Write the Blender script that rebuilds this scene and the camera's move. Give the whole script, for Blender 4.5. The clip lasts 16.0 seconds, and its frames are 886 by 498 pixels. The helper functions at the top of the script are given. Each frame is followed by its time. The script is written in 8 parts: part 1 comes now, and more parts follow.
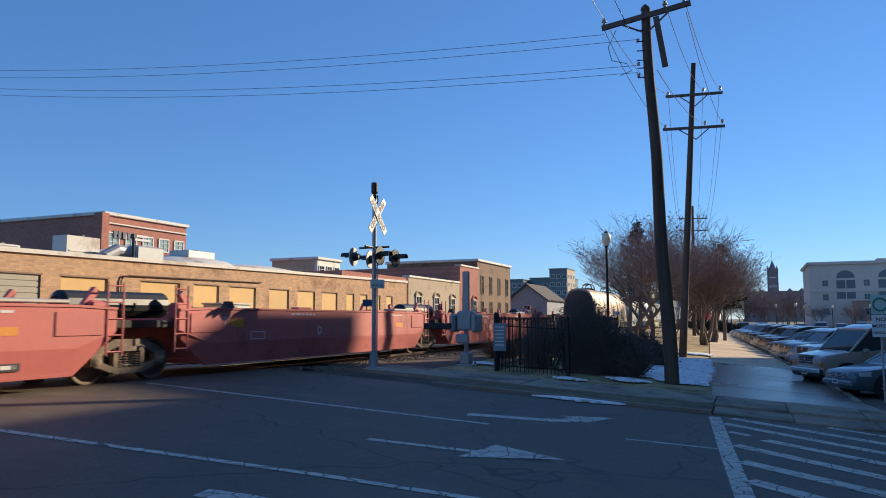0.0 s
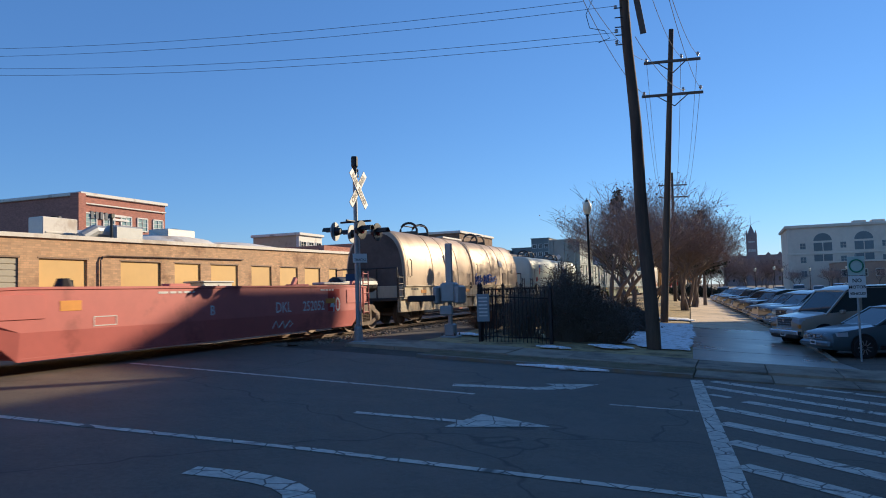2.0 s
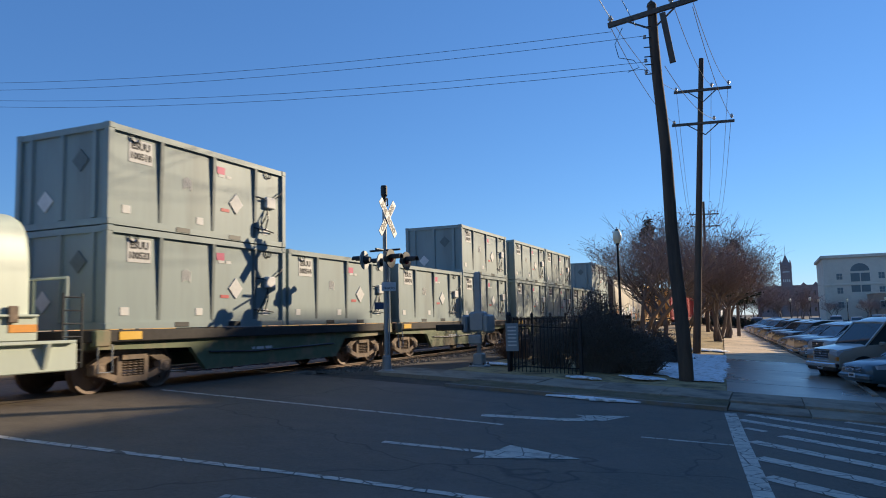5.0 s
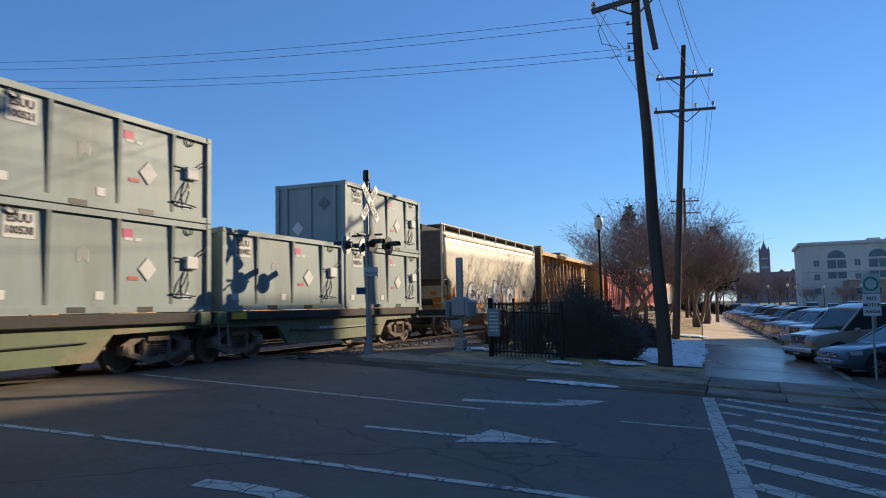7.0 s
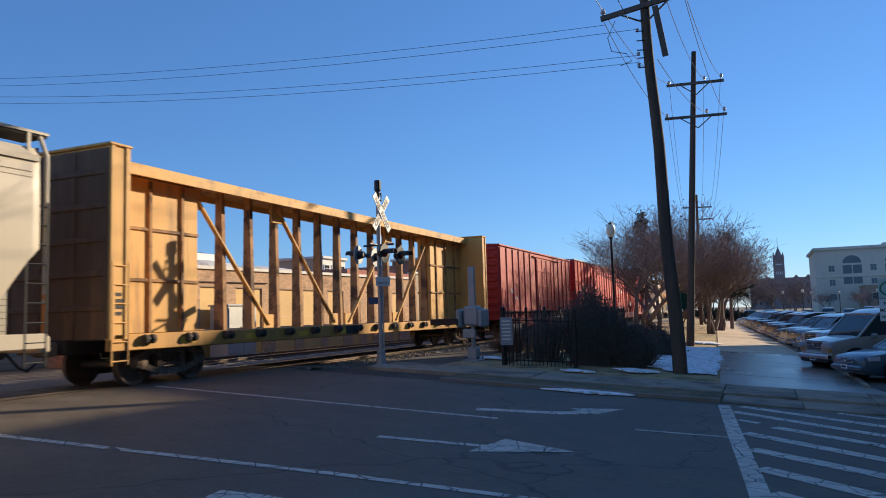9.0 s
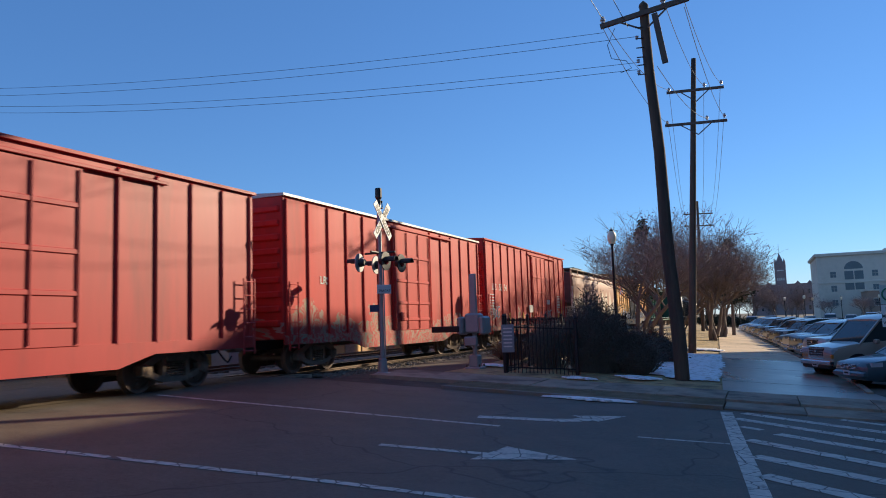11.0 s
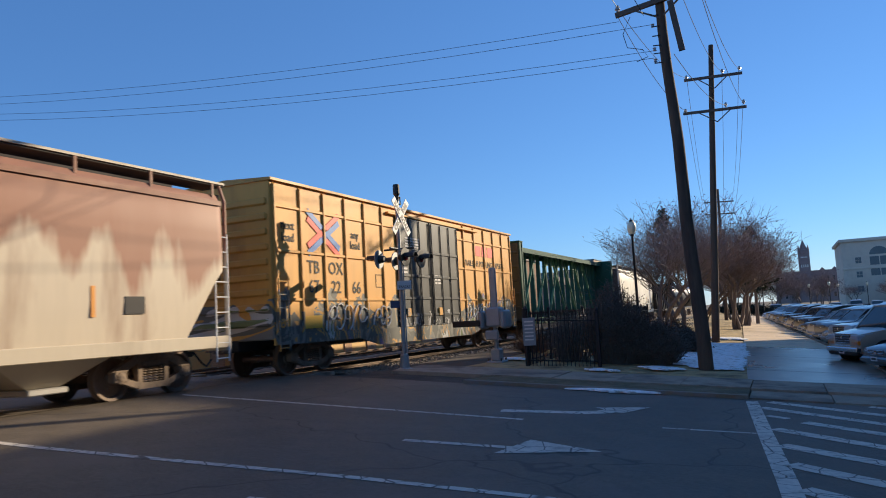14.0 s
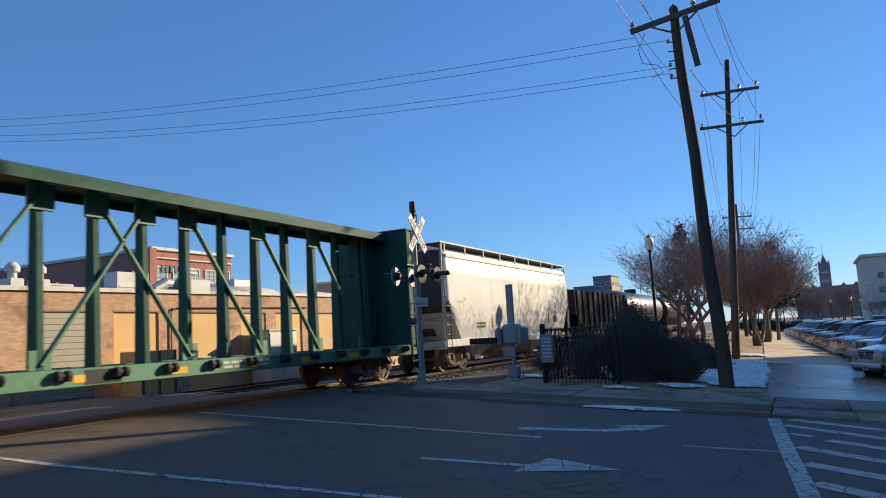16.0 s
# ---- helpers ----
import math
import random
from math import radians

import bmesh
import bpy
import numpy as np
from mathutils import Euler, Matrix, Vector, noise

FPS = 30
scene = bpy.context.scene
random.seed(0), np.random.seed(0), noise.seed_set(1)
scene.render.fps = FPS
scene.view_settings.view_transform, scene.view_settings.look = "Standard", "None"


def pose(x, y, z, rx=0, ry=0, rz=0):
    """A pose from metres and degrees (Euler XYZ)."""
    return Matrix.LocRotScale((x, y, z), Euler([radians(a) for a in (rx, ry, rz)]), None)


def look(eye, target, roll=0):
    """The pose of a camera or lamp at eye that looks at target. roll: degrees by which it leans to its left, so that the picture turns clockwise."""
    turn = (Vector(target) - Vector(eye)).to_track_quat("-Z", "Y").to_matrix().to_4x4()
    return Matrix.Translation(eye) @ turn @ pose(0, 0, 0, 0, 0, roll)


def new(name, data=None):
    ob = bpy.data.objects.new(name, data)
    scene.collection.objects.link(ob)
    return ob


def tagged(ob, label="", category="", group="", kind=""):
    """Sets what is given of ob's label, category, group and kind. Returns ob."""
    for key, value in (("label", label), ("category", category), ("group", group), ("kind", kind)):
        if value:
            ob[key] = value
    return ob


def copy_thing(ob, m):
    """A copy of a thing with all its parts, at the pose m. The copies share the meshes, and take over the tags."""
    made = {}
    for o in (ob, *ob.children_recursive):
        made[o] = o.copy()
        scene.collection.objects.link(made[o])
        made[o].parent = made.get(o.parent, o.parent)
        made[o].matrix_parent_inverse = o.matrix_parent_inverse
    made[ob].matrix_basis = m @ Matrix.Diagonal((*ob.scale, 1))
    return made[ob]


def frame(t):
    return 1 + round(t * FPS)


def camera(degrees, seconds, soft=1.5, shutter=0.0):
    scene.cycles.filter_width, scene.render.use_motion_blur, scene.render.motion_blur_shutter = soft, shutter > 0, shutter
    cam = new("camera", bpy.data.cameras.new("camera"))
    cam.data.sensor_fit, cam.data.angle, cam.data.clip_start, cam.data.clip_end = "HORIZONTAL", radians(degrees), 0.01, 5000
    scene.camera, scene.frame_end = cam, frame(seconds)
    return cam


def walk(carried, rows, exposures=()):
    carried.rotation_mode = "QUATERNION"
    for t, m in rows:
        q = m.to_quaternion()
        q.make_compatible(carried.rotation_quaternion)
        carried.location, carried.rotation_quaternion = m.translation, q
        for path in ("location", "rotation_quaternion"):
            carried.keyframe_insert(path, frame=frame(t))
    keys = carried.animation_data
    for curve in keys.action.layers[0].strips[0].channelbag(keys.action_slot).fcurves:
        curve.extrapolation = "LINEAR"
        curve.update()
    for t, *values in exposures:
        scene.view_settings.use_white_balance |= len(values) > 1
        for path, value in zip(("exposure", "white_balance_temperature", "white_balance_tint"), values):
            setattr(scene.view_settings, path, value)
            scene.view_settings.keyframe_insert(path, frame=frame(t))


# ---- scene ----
# ---- camera ----
cam = camera(62.0, 16.0, soft=1.0, shutter=0.12)
EYE = (0.0, 0.0, 1.3)
# seconds, yaw to the left of the track's line, tilt up, roll
TURNS = (
    (0, 22.70, 5.50, -0.20), (0.5, 23.26, 5.69, -0.91), (1, 22.29, 5.16, -2.11), (1.5, 20.85, 4.37, -2.21),
    (2, 21.34, 3.33, -1.71), (2.5, 21.70, 3.43, -0.72), (3, 22.06, 4.45, -0.35), (3.5, 22.60, 5.12, -0.47),
    (6, 23.60, 5.70, -1.62), (6.5, 22.64, 4.91, -1.34), (7, 22.16, 4.45, -1.19), (7.5, 22.49, 4.50, -1.91),
    (8, 22.94, 4.81, -2.17), (8.5, 22.95, 4.93, -2.17), (9, 23.06, 5.18, -1.72), (9.5, 23.14, 5.65, -1.39),
    (10, 22.96, 5.94, -1.66), (12.5, 23.59, 5.10, -2.56), (13, 23.92, 4.97, -2.77), (13.5, 24.31, 5.10, -2.96),
    (14, 24.63, 5.43, -3.16), (14.5, 25.03, 5.63, -3.32), (15, 25.33, 6.01, -3.47), (15.5, 25.63, 6.71, -3.35),
    (16, 25.84, 6.81, -3.34),
)


def camera_pose(yaw, tilt, roll):
    return Matrix.Translation(EYE) @ pose(0, 0, 0, 0, 0, yaw) @ pose(0, 0, 0, 90 + tilt) @ pose(0, 0, 0, 0, 0, roll)


walk(cam, [(t, camera_pose(a, b, c)) for t, a, b, c in TURNS], [(0.0, 0.4, 5950, 10), (16.0, 0.4, 5950, 10)])

# ---- light ----
SUN_AZ, SUN_EL = 31.0, 19.0   # degrees from +y towards +x, and up
world = bpy.data.worlds.new("sky")
scene.world = world
world.use_nodes = True
wn = world.node_tree.nodes
sky = wn.new("ShaderNodeTexSky")
sky.sky_type = "NISHITA"
sky.sun_disc = False
sky.sun_elevation = radians(SUN_EL)
sky.sun_rotation = radians(SUN_AZ)
sky.air_density, sky.dust_density, sky.ozone_density = 1.0, 0.0, 6.0
wn["Background"].inputs[1].default_value = 0.112
haze = wn.new("ShaderNodeMix")   # an even veil of thin haze over the whole dome
haze.data_type = "RGBA"
haze.inputs[0].default_value = 0.35
haze.inputs[7].default_value = (0.62, 1.62, 3.9, 1)
world.node_tree.links.new(sky.outputs[0], haze.inputs[6])
world.node_tree.links.new(haze.outputs[2], wn["Background"].inputs[0])
sun = new("sun", bpy.data.lights.new("sun", "SUN"))
sun.data.energy, sun.data.angle, sun.data.color = 4.9, radians(0.6), (1.0, 0.78, 0.50)
_a, _e = radians(SUN_AZ), radians(SUN_EL)
sun.matrix_basis = look((0, 0, 0), (-math.sin(_a) * math.cos(_e), -math.cos(_a) * math.cos(_e), -math.sin(_e)))


# ---- mesh helpers ----
class Mesh:
    """Collects the faces of one part."""

    def __init__(self):
        self.v, self.f = [], []

    def add(self, verts, faces):
        n = len(self.v)
        self.v += [tuple(p) for p in verts]
        self.f += [tuple(i + n for i in q) for q in faces]
        return self

    def hexa(self, a, b):
        """A solid between two rings of equal length."""
        n = len(a)
        self.add(list(a) + list(b), [tuple(range(n))[::-1], tuple(range(n, 2 * n))] + [(i, (i + 1) % n, n + (i + 1) % n, n + i) for i in range(n)])
        return self

    def box(self, x0, x1, y0, y1, z0, z1):
        return self.hexa([(x0, y0, z0), (x1, y0, z0), (x1, y1, z0), (x0, y1, z0)], [(x0, y0, z1), (x1, y0, z1), (x1, y1, z1), (x0, y1, z1)])

    def block(self, x0, x1, y0, y1, z0, z1, b=0.02):
        """A box whose upright and level edges are chamfered."""
        def ring(z, i):
            return [(x0 + b + i, y0 + i, z), (x1 - b - i, y0 + i, z), (x1 - i, y0 + b + i, z), (x1 - i, y1 - b - i, z), (x1 - b - i, y1 - i, z), (x0 + b + i, y1 - i, z), (x0 + i, y1 - b - i, z), (x0 + i, y0 + b + i, z)]
        self.rings([ring(z0, b), ring(z0 + b, 0), ring(z1 - b, 0), ring(z1, b)])
        return self

    def rings(self, rr, caps=True):
        n, base = len(rr[0]), len(self.v)
        for r in rr:
            self.v += [tuple(p) for p in r]
        for k in range(len(rr) - 1):
            for i in range(n):
                self.f.append((base + k * n + i, base + k * n + (i + 1) % n, base + (k + 1) * n + (i + 1) % n, base + (k + 1) * n + i))
        if caps:
            self.f.append(tuple(base + i for i in range(n))[::-1])
            self.f.append(tuple(base + (len(rr) - 1) * n + i for i in range(n)))
        return self

    def tube(self, pts, r, n=8, caps=True):
        """A round bar along points; r is one radius or one for each point."""
        pts = [Vector(p) for p in pts]
        rr = []
        for i, p in enumerate(pts):
            d = (pts[min(i + 1, len(pts) - 1)] - pts[max(i - 1, 0)]).normalized()
            s = d.cross(Vector((0, 0, 1)) if abs(d.z) < 0.9 else Vector((1, 0, 0))).normalized()
            u = s.cross(d)
            q = r[i] if isinstance(r, (list, tuple)) else r
            rr.append([p + (s * math.cos(6.2832 * k / n) + u * math.sin(6.2832 * k / n)) * q for k in range(n)])
        return self.rings(rr, caps)

    def beam(self, a, b, w, h, up=(0, 0, 1)):
        a, b = Vector(a), Vector(b)
        d = (b - a).normalized()
        up = Vector(up) if abs(d.dot(Vector(up))) < 0.95 else Vector((0, 1, 0))
        s = d.cross(up).normalized()
        u = s.cross(d)
        o = [s * w / 2 + u * h / 2, -s * w / 2 + u * h / 2, -s * w / 2 - u * h / 2, s * w / 2 - u * h / 2]
        return self.hexa([a + q for q in o], [b + q for q in o])

    def lathe(self, prof, at=(0, 0, 0), n=16, axis="z"):
        rr = []
        for r, h in prof:
            ring = []
            for k in range(n):
                c, s = math.cos(6.28318 * k / n) * r, math.sin(6.28318 * k / n) * r
                p = (c, s, h) if axis == "z" else (h, c, s) if axis == "x" else (s, h, c)
                ring.append((p[0] + at[0], p[1] + at[1], p[2] + at[2]))
            rr.append(ring)
        return self.rings(rr)

    def shift(self, m):
        self.v = [tuple(m @ Vector(p)) for p in self.v]
        return self

    def data(self, name, material, smooth=False):
        me = bpy.data.meshes.new(name)
        me.from_pydata(self.v, [], self.f)
        me.materials.append(material)
        if len(self.f) < 20000:
            bm = bmesh.new()
            bm.from_mesh(me)
            bmesh.ops.recalc_face_normals(bm, faces=bm.faces)
            bm.to_mesh(me)
            bm.free()
        if smooth:
            me.polygons.foreach_set("use_smooth", [True] * len(me.polygons))
            me.set_sharp_from_angle(angle=radians(40))
        return me


def part(name, mesh, material, parent=None, label="", at=None, smooth=False):
    """One mesh object; a part where it has a parent."""
    ob = new(name, mesh.data(name, material, smooth) if isinstance(mesh, Mesh) else mesh)
    if parent:
        ob.parent = parent
    if at is not None:
        ob.matrix_basis = at
    if label:
        tagged(ob, label)
    return ob


def thing(name, label, category, group="", kind="", at=None):
    ob = new(name)
    ob.empty_display_size = 0.3
    if at is not None:
        ob.matrix_basis = at
    return tagged(ob, label, category, group, kind)


def lettering(text, size, material, m, parent, name="lettering", bold=0.0):
    """Painted characters, upright in the plane that m gives."""
    cu = bpy.data.curves.new(name, "FONT")
    cu.body, cu.size, cu.align_x, cu.align_y = text, size, "CENTER", "CENTER"
    cu.offset, cu.extrude, cu.resolution_u = bold, 0.002, 2
    tmp = bpy.data.objects.new("tmp", cu)
    me = bpy.data.meshes.new_from_object(tmp)
    bpy.data.objects.remove(tmp)
    me.materials.clear()
    me.materials.append(material)
    return part(name, me, material, parent, at=m)


SIDE = pose(0, 0, 0, 90, 0, 90)    # the plane that faces +x, read from there


def on_side(x, y, z):
    return Matrix.Translation((x, y, z)) @ SIDE


# ---- materials ----
def material(name, colour, rough=0.7, metal=0.0, vary=0.15, grain=8.0, dirt=None, dirt_amount=0.0, dirt_scale=0.8, bump=0.0, bump_scale=40.0, streak=False, spec=0.5):
    """A plain paint or mineral with two scales of variation, stains and fine relief."""
    m = bpy.data.materials.new(name)
    m.use_nodes = True
    nt = m.node_tree
    N, L = nt.nodes, nt.links
    b = N["Principled BSDF"]
    b.inputs["Roughness"].default_value, b.inputs["Metallic"].default_value = rough, metal
    b.inputs["Specular IOR Level"].default_value = spec
    tc = N.new("ShaderNodeTexCoord")
    geo = N.new("ShaderNodeObjectInfo")
    add = N.new("ShaderNodeVectorMath")
    add.operation = "ADD"
    L.new(tc.outputs["Object"], add.inputs[0])
    L.new(geo.outputs["Random"], add.inputs[1])
    mp = N.new("ShaderNodeMapping")
    mp.inputs["Scale"].default_value = (1, 1, 0.16) if streak else (1, 1, 1)
    L.new(add.outputs[0], mp.inputs[0])

    def noise_at(scale, detail=5.0):
        n = N.new("ShaderNodeTexNoise")
        n.inputs["Scale"].default_value, n.inputs["Detail"].default_value = scale, detail
        n.inputs["Roughness"].default_value = 0.62
        L.new(mp.outputs[0], n.inputs["Vector"])
        return n
    n1, n2 = noise_at(grain), noise_at(grain * 0.11, 3.0)
    mixn = N.new("ShaderNodeMix")
    mixn.inputs[0].default_value = 0.5
    L.new(n1.outputs[0], mixn.inputs[2])
    L.new(n2.outputs[0], mixn.inputs[3])
    ramp = N.new("ShaderNodeMapRange")
    ramp.inputs[1].default_value, ramp.inputs[2].default_value = 0.3, 0.7
    ramp.inputs[3].default_value, ramp.inputs[4].default_value = 1 - vary, 1 + vary
    L.new(mixn.outputs[0], ramp.inputs[0])
    mul = N.new("ShaderNodeMix")
    mul.data_type, mul.blend_type = "RGBA", "MULTIPLY"
    mul.inputs[0].default_value = 1.0
    mul.inputs[6].default_value = (*colour, 1)
    L.new(ramp.outputs[0], mul.inputs[7])
    out = mul.outputs[2]
    if dirt:
        n3 = noise_at(dirt_scale, 6.0)
        r3 = N.new("ShaderNodeMapRange")
        r3.inputs[1].default_value, r3.inputs[2].default_value = 0.62 - 0.25 * dirt_amount, 0.72 - 0.15 * dirt_amount
        r3.inputs[4].default_value = min(1.0, 0.35 + dirt_amount)
        L.new(n3.outputs[0], r3.inputs[0])
        md = N.new("ShaderNodeMix")
        md.data_type = "RGBA"
        md.inputs[7].default_value = (*dirt, 1)
        L.new(r3.outputs[0], md.inputs[0])
        L.new(out, md.inputs[6])
        out = md.outputs[2]
    L.new(out, b.inputs["Base Color"])
    rr = N.new("ShaderNodeMapRange")
    rr.inputs[3].default_value, rr.inputs[4].default_value = max(0.03, rough - 0.12), min(1, rough + 0.12)
    L.new(n2.outputs[0], rr.inputs[0])
    L.new(rr.outputs[0], b.inputs["Roughness"])
    if bump:
        bn = noise_at(bump_scale, 4.0)
        bp = N.new("ShaderNodeBump")
        bp.inputs["Strength"].default_value = bump
        bp.inputs["Distance"].default_value = 0.02
        L.new(bn.outputs[0], bp.inputs["Height"])
        L.new(bp.outputs[0], b.inputs["Normal"])
    return m


def glow(name, colour, strength):
    m = bpy.data.materials.new(name)
    m.use_nodes = True
    b = m.node_tree.nodes["Principled BSDF"]
    b.inputs["Base Color"].default_value = (*colour, 1)
    b.inputs["Emission Color"].default_value, b.inputs["Emission Strength"].default_value = (*colour, 1), strength
    return m


def glass(name, tint, rough=0.05):
    """Dark window glass seen from outside."""
    m = bpy.data.materials.new(name)
    m.use_nodes = True
    b = m.node_tree.nodes["Principled BSDF"]
    b.inputs["Base Color"].default_value, b.inputs["Roughness"].default_value = (*tint, 1), rough
    b.inputs["Specular IOR Level"].default_value = 0.3
    return m


def brickwork(name, colour, mortar, scale=1.0, turned=False, stain=(0.12, 0.07, 0.05)):
    """Brick courses with uneven bricks and stains, for walls that stay far off."""
    m = material(name, colour, 0.9, vary=0.2, grain=3.0, dirt=stain, dirt_amount=0.35, dirt_scale=0.7)
    nt = m.node_tree
    N, L = nt.nodes, nt.links
    tc = N.new("ShaderNodeTexCoord")
    sp, cb = N.new("ShaderNodeSeparateXYZ"), N.new("ShaderNodeCombineXYZ")
    L.new(tc.outputs["Object"], sp.inputs[0])
    L.new(sp.outputs["X" if turned else "Y"], cb.inputs[0])
    L.new(sp.outputs["Z"], cb.inputs[1])
    br = N.new("ShaderNodeTexBrick")
    br.inputs["Scale"].default_value = 1.0
    br.inputs["Brick Width"].default_value, br.inputs["Row Height"].default_value = 0.22 * scale, 0.075 * scale
    br.inputs["Mortar Size"].default_value = 0.008 * scale
    br.inputs["Color1"].default_value, br.inputs["Color2"].default_value = (0.8, 0.8, 0.8, 1), (1.15, 1.1, 1.05, 1)
    br.inputs["Mortar"].default_value = (*mortar, 1)
    L.new(cb.outputs[0], br.inputs["Vector"])
    b = N["Principled BSDF"]
    src = b.inputs["Base Color"].links[0].from_socket
    mx = N.new("ShaderNodeMix")
    mx.data_type, mx.blend_type = "RGBA", "MULTIPLY"
    mx.inputs[0].default_value = 1.0
    L.new(src, mx.inputs[6])
    L.new(br.outputs["Color"], mx.inputs[7])
    L.new(mx.outputs[2], b.inputs["Base Color"])
    return m


WORN_ASPHALT = material("worn_grey_asphalt", (0.285, 0.225, 0.162), 0.7, vary=0.28, grain=14, dirt=(0.18, 0.143, 0.105), dirt_amount=0.45, dirt_scale=0.7, bump=0.5, bump_scale=80)
ASPHALT = material("asphalt", (0.130, 0.104, 0.074), 0.68, vary=0.42, grain=16, dirt=(0.165, 0.132, 0.10), dirt_amount=0.5, dirt_scale=0.5, bump=0.5, bump_scale=90)
nt = ASPHALT.node_tree
vo = nt.nodes.new("ShaderNodeTexVoronoi")
vo.feature = "DISTANCE_TO_EDGE"
vo.inputs["Scale"].default_value = 0.16
tcn, nsn, mxn = nt.nodes.new("ShaderNodeTexCoord"), nt.nodes.new("ShaderNodeTexNoise"), nt.nodes.new("ShaderNodeMix")
nsn.inputs["Scale"].default_value = 0.9
mxn.data_type = "RGBA"
mxn.blend_type = "ADD"
mxn.inputs[0].default_value = 1.6
nt.links.new(tcn.outputs["Object"], nsn.inputs["Vector"])
nt.links.new(tcn.outputs["Object"], mxn.inputs[6])
nt.links.new(nsn.outputs["Color"], mxn.inputs[7])
nt.links.new(mxn.outputs[2], vo.inputs["Vector"])
crk = nt.nodes.new("ShaderNodeMapRange")
crk.inputs[1].default_value, crk.inputs[2].default_value = 0.001, 0.005
crk.inputs[3].default_value, crk.inputs[4].default_value = 0.5, 1.0
nt.links.new(vo.outputs["Distance"], crk.inputs[0])
tar = nt.nodes.new("ShaderNodeMix")
tar.data_type, tar.blend_type = "RGBA", "MULTIPLY"
tar.inputs[0].default_value = 1.0
bs = nt.nodes["Principled BSDF"].inputs["Base Color"]
nt.links.new(bs.links[0].from_socket, tar.inputs[6])
nt.links.new(crk.outputs[0], tar.inputs[7])
nt.links.new(tar.outputs[2], bs)
CONCRETE = material("concrete", (0.36, 0.29, 0.205), 0.85, vary=0.22, grain=6, dirt=(0.15, 0.12, 0.088), dirt_amount=0.6, dirt_scale=0.8, bump=0.25)
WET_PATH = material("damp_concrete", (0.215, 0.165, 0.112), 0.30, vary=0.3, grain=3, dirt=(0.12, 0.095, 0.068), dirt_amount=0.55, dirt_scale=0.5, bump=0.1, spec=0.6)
PAINT_LINE = material("road_paint", (0.64, 0.585, 0.49), 0.75, vary=0.25, grain=14, dirt=(0.22, 0.20, 0.17), dirt_amount=0.3, dirt_scale=5.0)
nt = PAINT_LINE.node_tree
vo, tcn, crk, tar = [nt.nodes.new("ShaderNode" + k) for k in ("TexVoronoi", "TexCoord", "MapRange", "Mix")]
vo.feature = "DISTANCE_TO_EDGE"
vo.inputs["Scale"].default_value = 3.2
crk.inputs[1].default_value, crk.inputs[2].default_value = 0.012, 0.04
crk.inputs[3].default_value, crk.inputs[4].default_value = 0.22, 1.0
tar.data_type, tar.blend_type = "RGBA", "MULTIPLY"
tar.inputs[0].default_value = 1.0
bs = nt.nodes["Principled BSDF"].inputs["Base Color"]
nt.links.new(tcn.outputs["Object"], vo.inputs["Vector"])
nt.links.new(vo.outputs["Distance"], crk.inputs[0])
nt.links.new(bs.links[0].from_socket, tar.inputs[6])
nt.links.new(crk.outputs[0], tar.inputs[7])
nt.links.new(tar.outputs[2], bs)
VERGE_TURF = material("patchy_winter_turf", (0.15, 0.125, 0.062), 0.95, vary=0.5, grain=6, dirt=(0.24, 0.185, 0.11), dirt_amount=0.5, dirt_scale=1.6, bump=1.0, bump_scale=45)
YELLOW_KERB = material("worn_yellow_paint", (0.24, 0.185, 0.115), 0.8, vary=0.25, grain=10, dirt=(0.22, 0.20, 0.18), dirt_amount=0.8, dirt_scale=2.0)
# dry slabs, brightened in their colour for the sun on them
SUNLIT_DRY_PATH = material("sunlit_dry_concrete", (0.74, 0.57, 0.37), 0.7, vary=0.2, grain=3, dirt=(0.46, 0.35, 0.22), dirt_amount=0.45, dirt_scale=0.4, bump=0.2)
GRASS = material("dry_grass", (0.48, 0.35, 0.165), 0.95, vary=0.4, grain=5, dirt=(0.13, 0.10, 0.05), dirt_amount=0.5, dirt_scale=1.2, bump=0.9, bump_scale=60)
EARTH = material("bare_earth", (0.10, 0.082, 0.060), 0.95, vary=0.35, grain=3, dirt=(0.06, 0.05, 0.04), dirt_amount=0.5, bump=0.8, bump_scale=30)
SNOW = material("old_snow", (0.93, 0.93, 0.92), 0.6, vary=0.06, grain=4, dirt=(0.34, 0.29, 0.20), dirt_amount=0.45, dirt_scale=4.5, bump=0.5, bump_scale=12)
BALLAST = material("ballast_stone", (0.27, 0.215, 0.155), 0.95, vary=0.5, grain=9, dirt=(0.10, 0.075, 0.055), dirt_amount=0.45, dirt_scale=2.5, bump=1.0, bump_scale=18)
RAIL_STEEL = material("rail_steel", (0.16, 0.11, 0.08), 0.55, 0.6, vary=0.3, grain=6)
RAIL_TOP = material("polished_rail_head", (0.60, 0.58, 0.55), 0.25, 1.0, vary=0.05)
TIE_WOOD = material("creosoted_tie", (0.055, 0.042, 0.032), 0.9, vary=0.3, grain=6)
GALV = material("galvanised_steel", (0.37, 0.38, 0.375), 0.5, 0.3, vary=0.14, grain=5, dirt=(0.2, 0.19, 0.18), dirt_amount=0.2)
BLACK_PAINT = material("black_paint", (0.015, 0.015, 0.016), 0.45, vary=0.2)
WHITE_PAINT = material("white_sheeting", (0.78, 0.78, 0.76), 0.5, vary=0.06)
POLE_WOOD = material("weathered_pole_wood", (0.115, 0.080, 0.055), 0.9, vary=0.35, grain=9, dirt=(0.05, 0.035, 0.028), dirt_amount=0.5, dirt_scale=1.5, bump=0.6, bump_scale=20, streak=True)
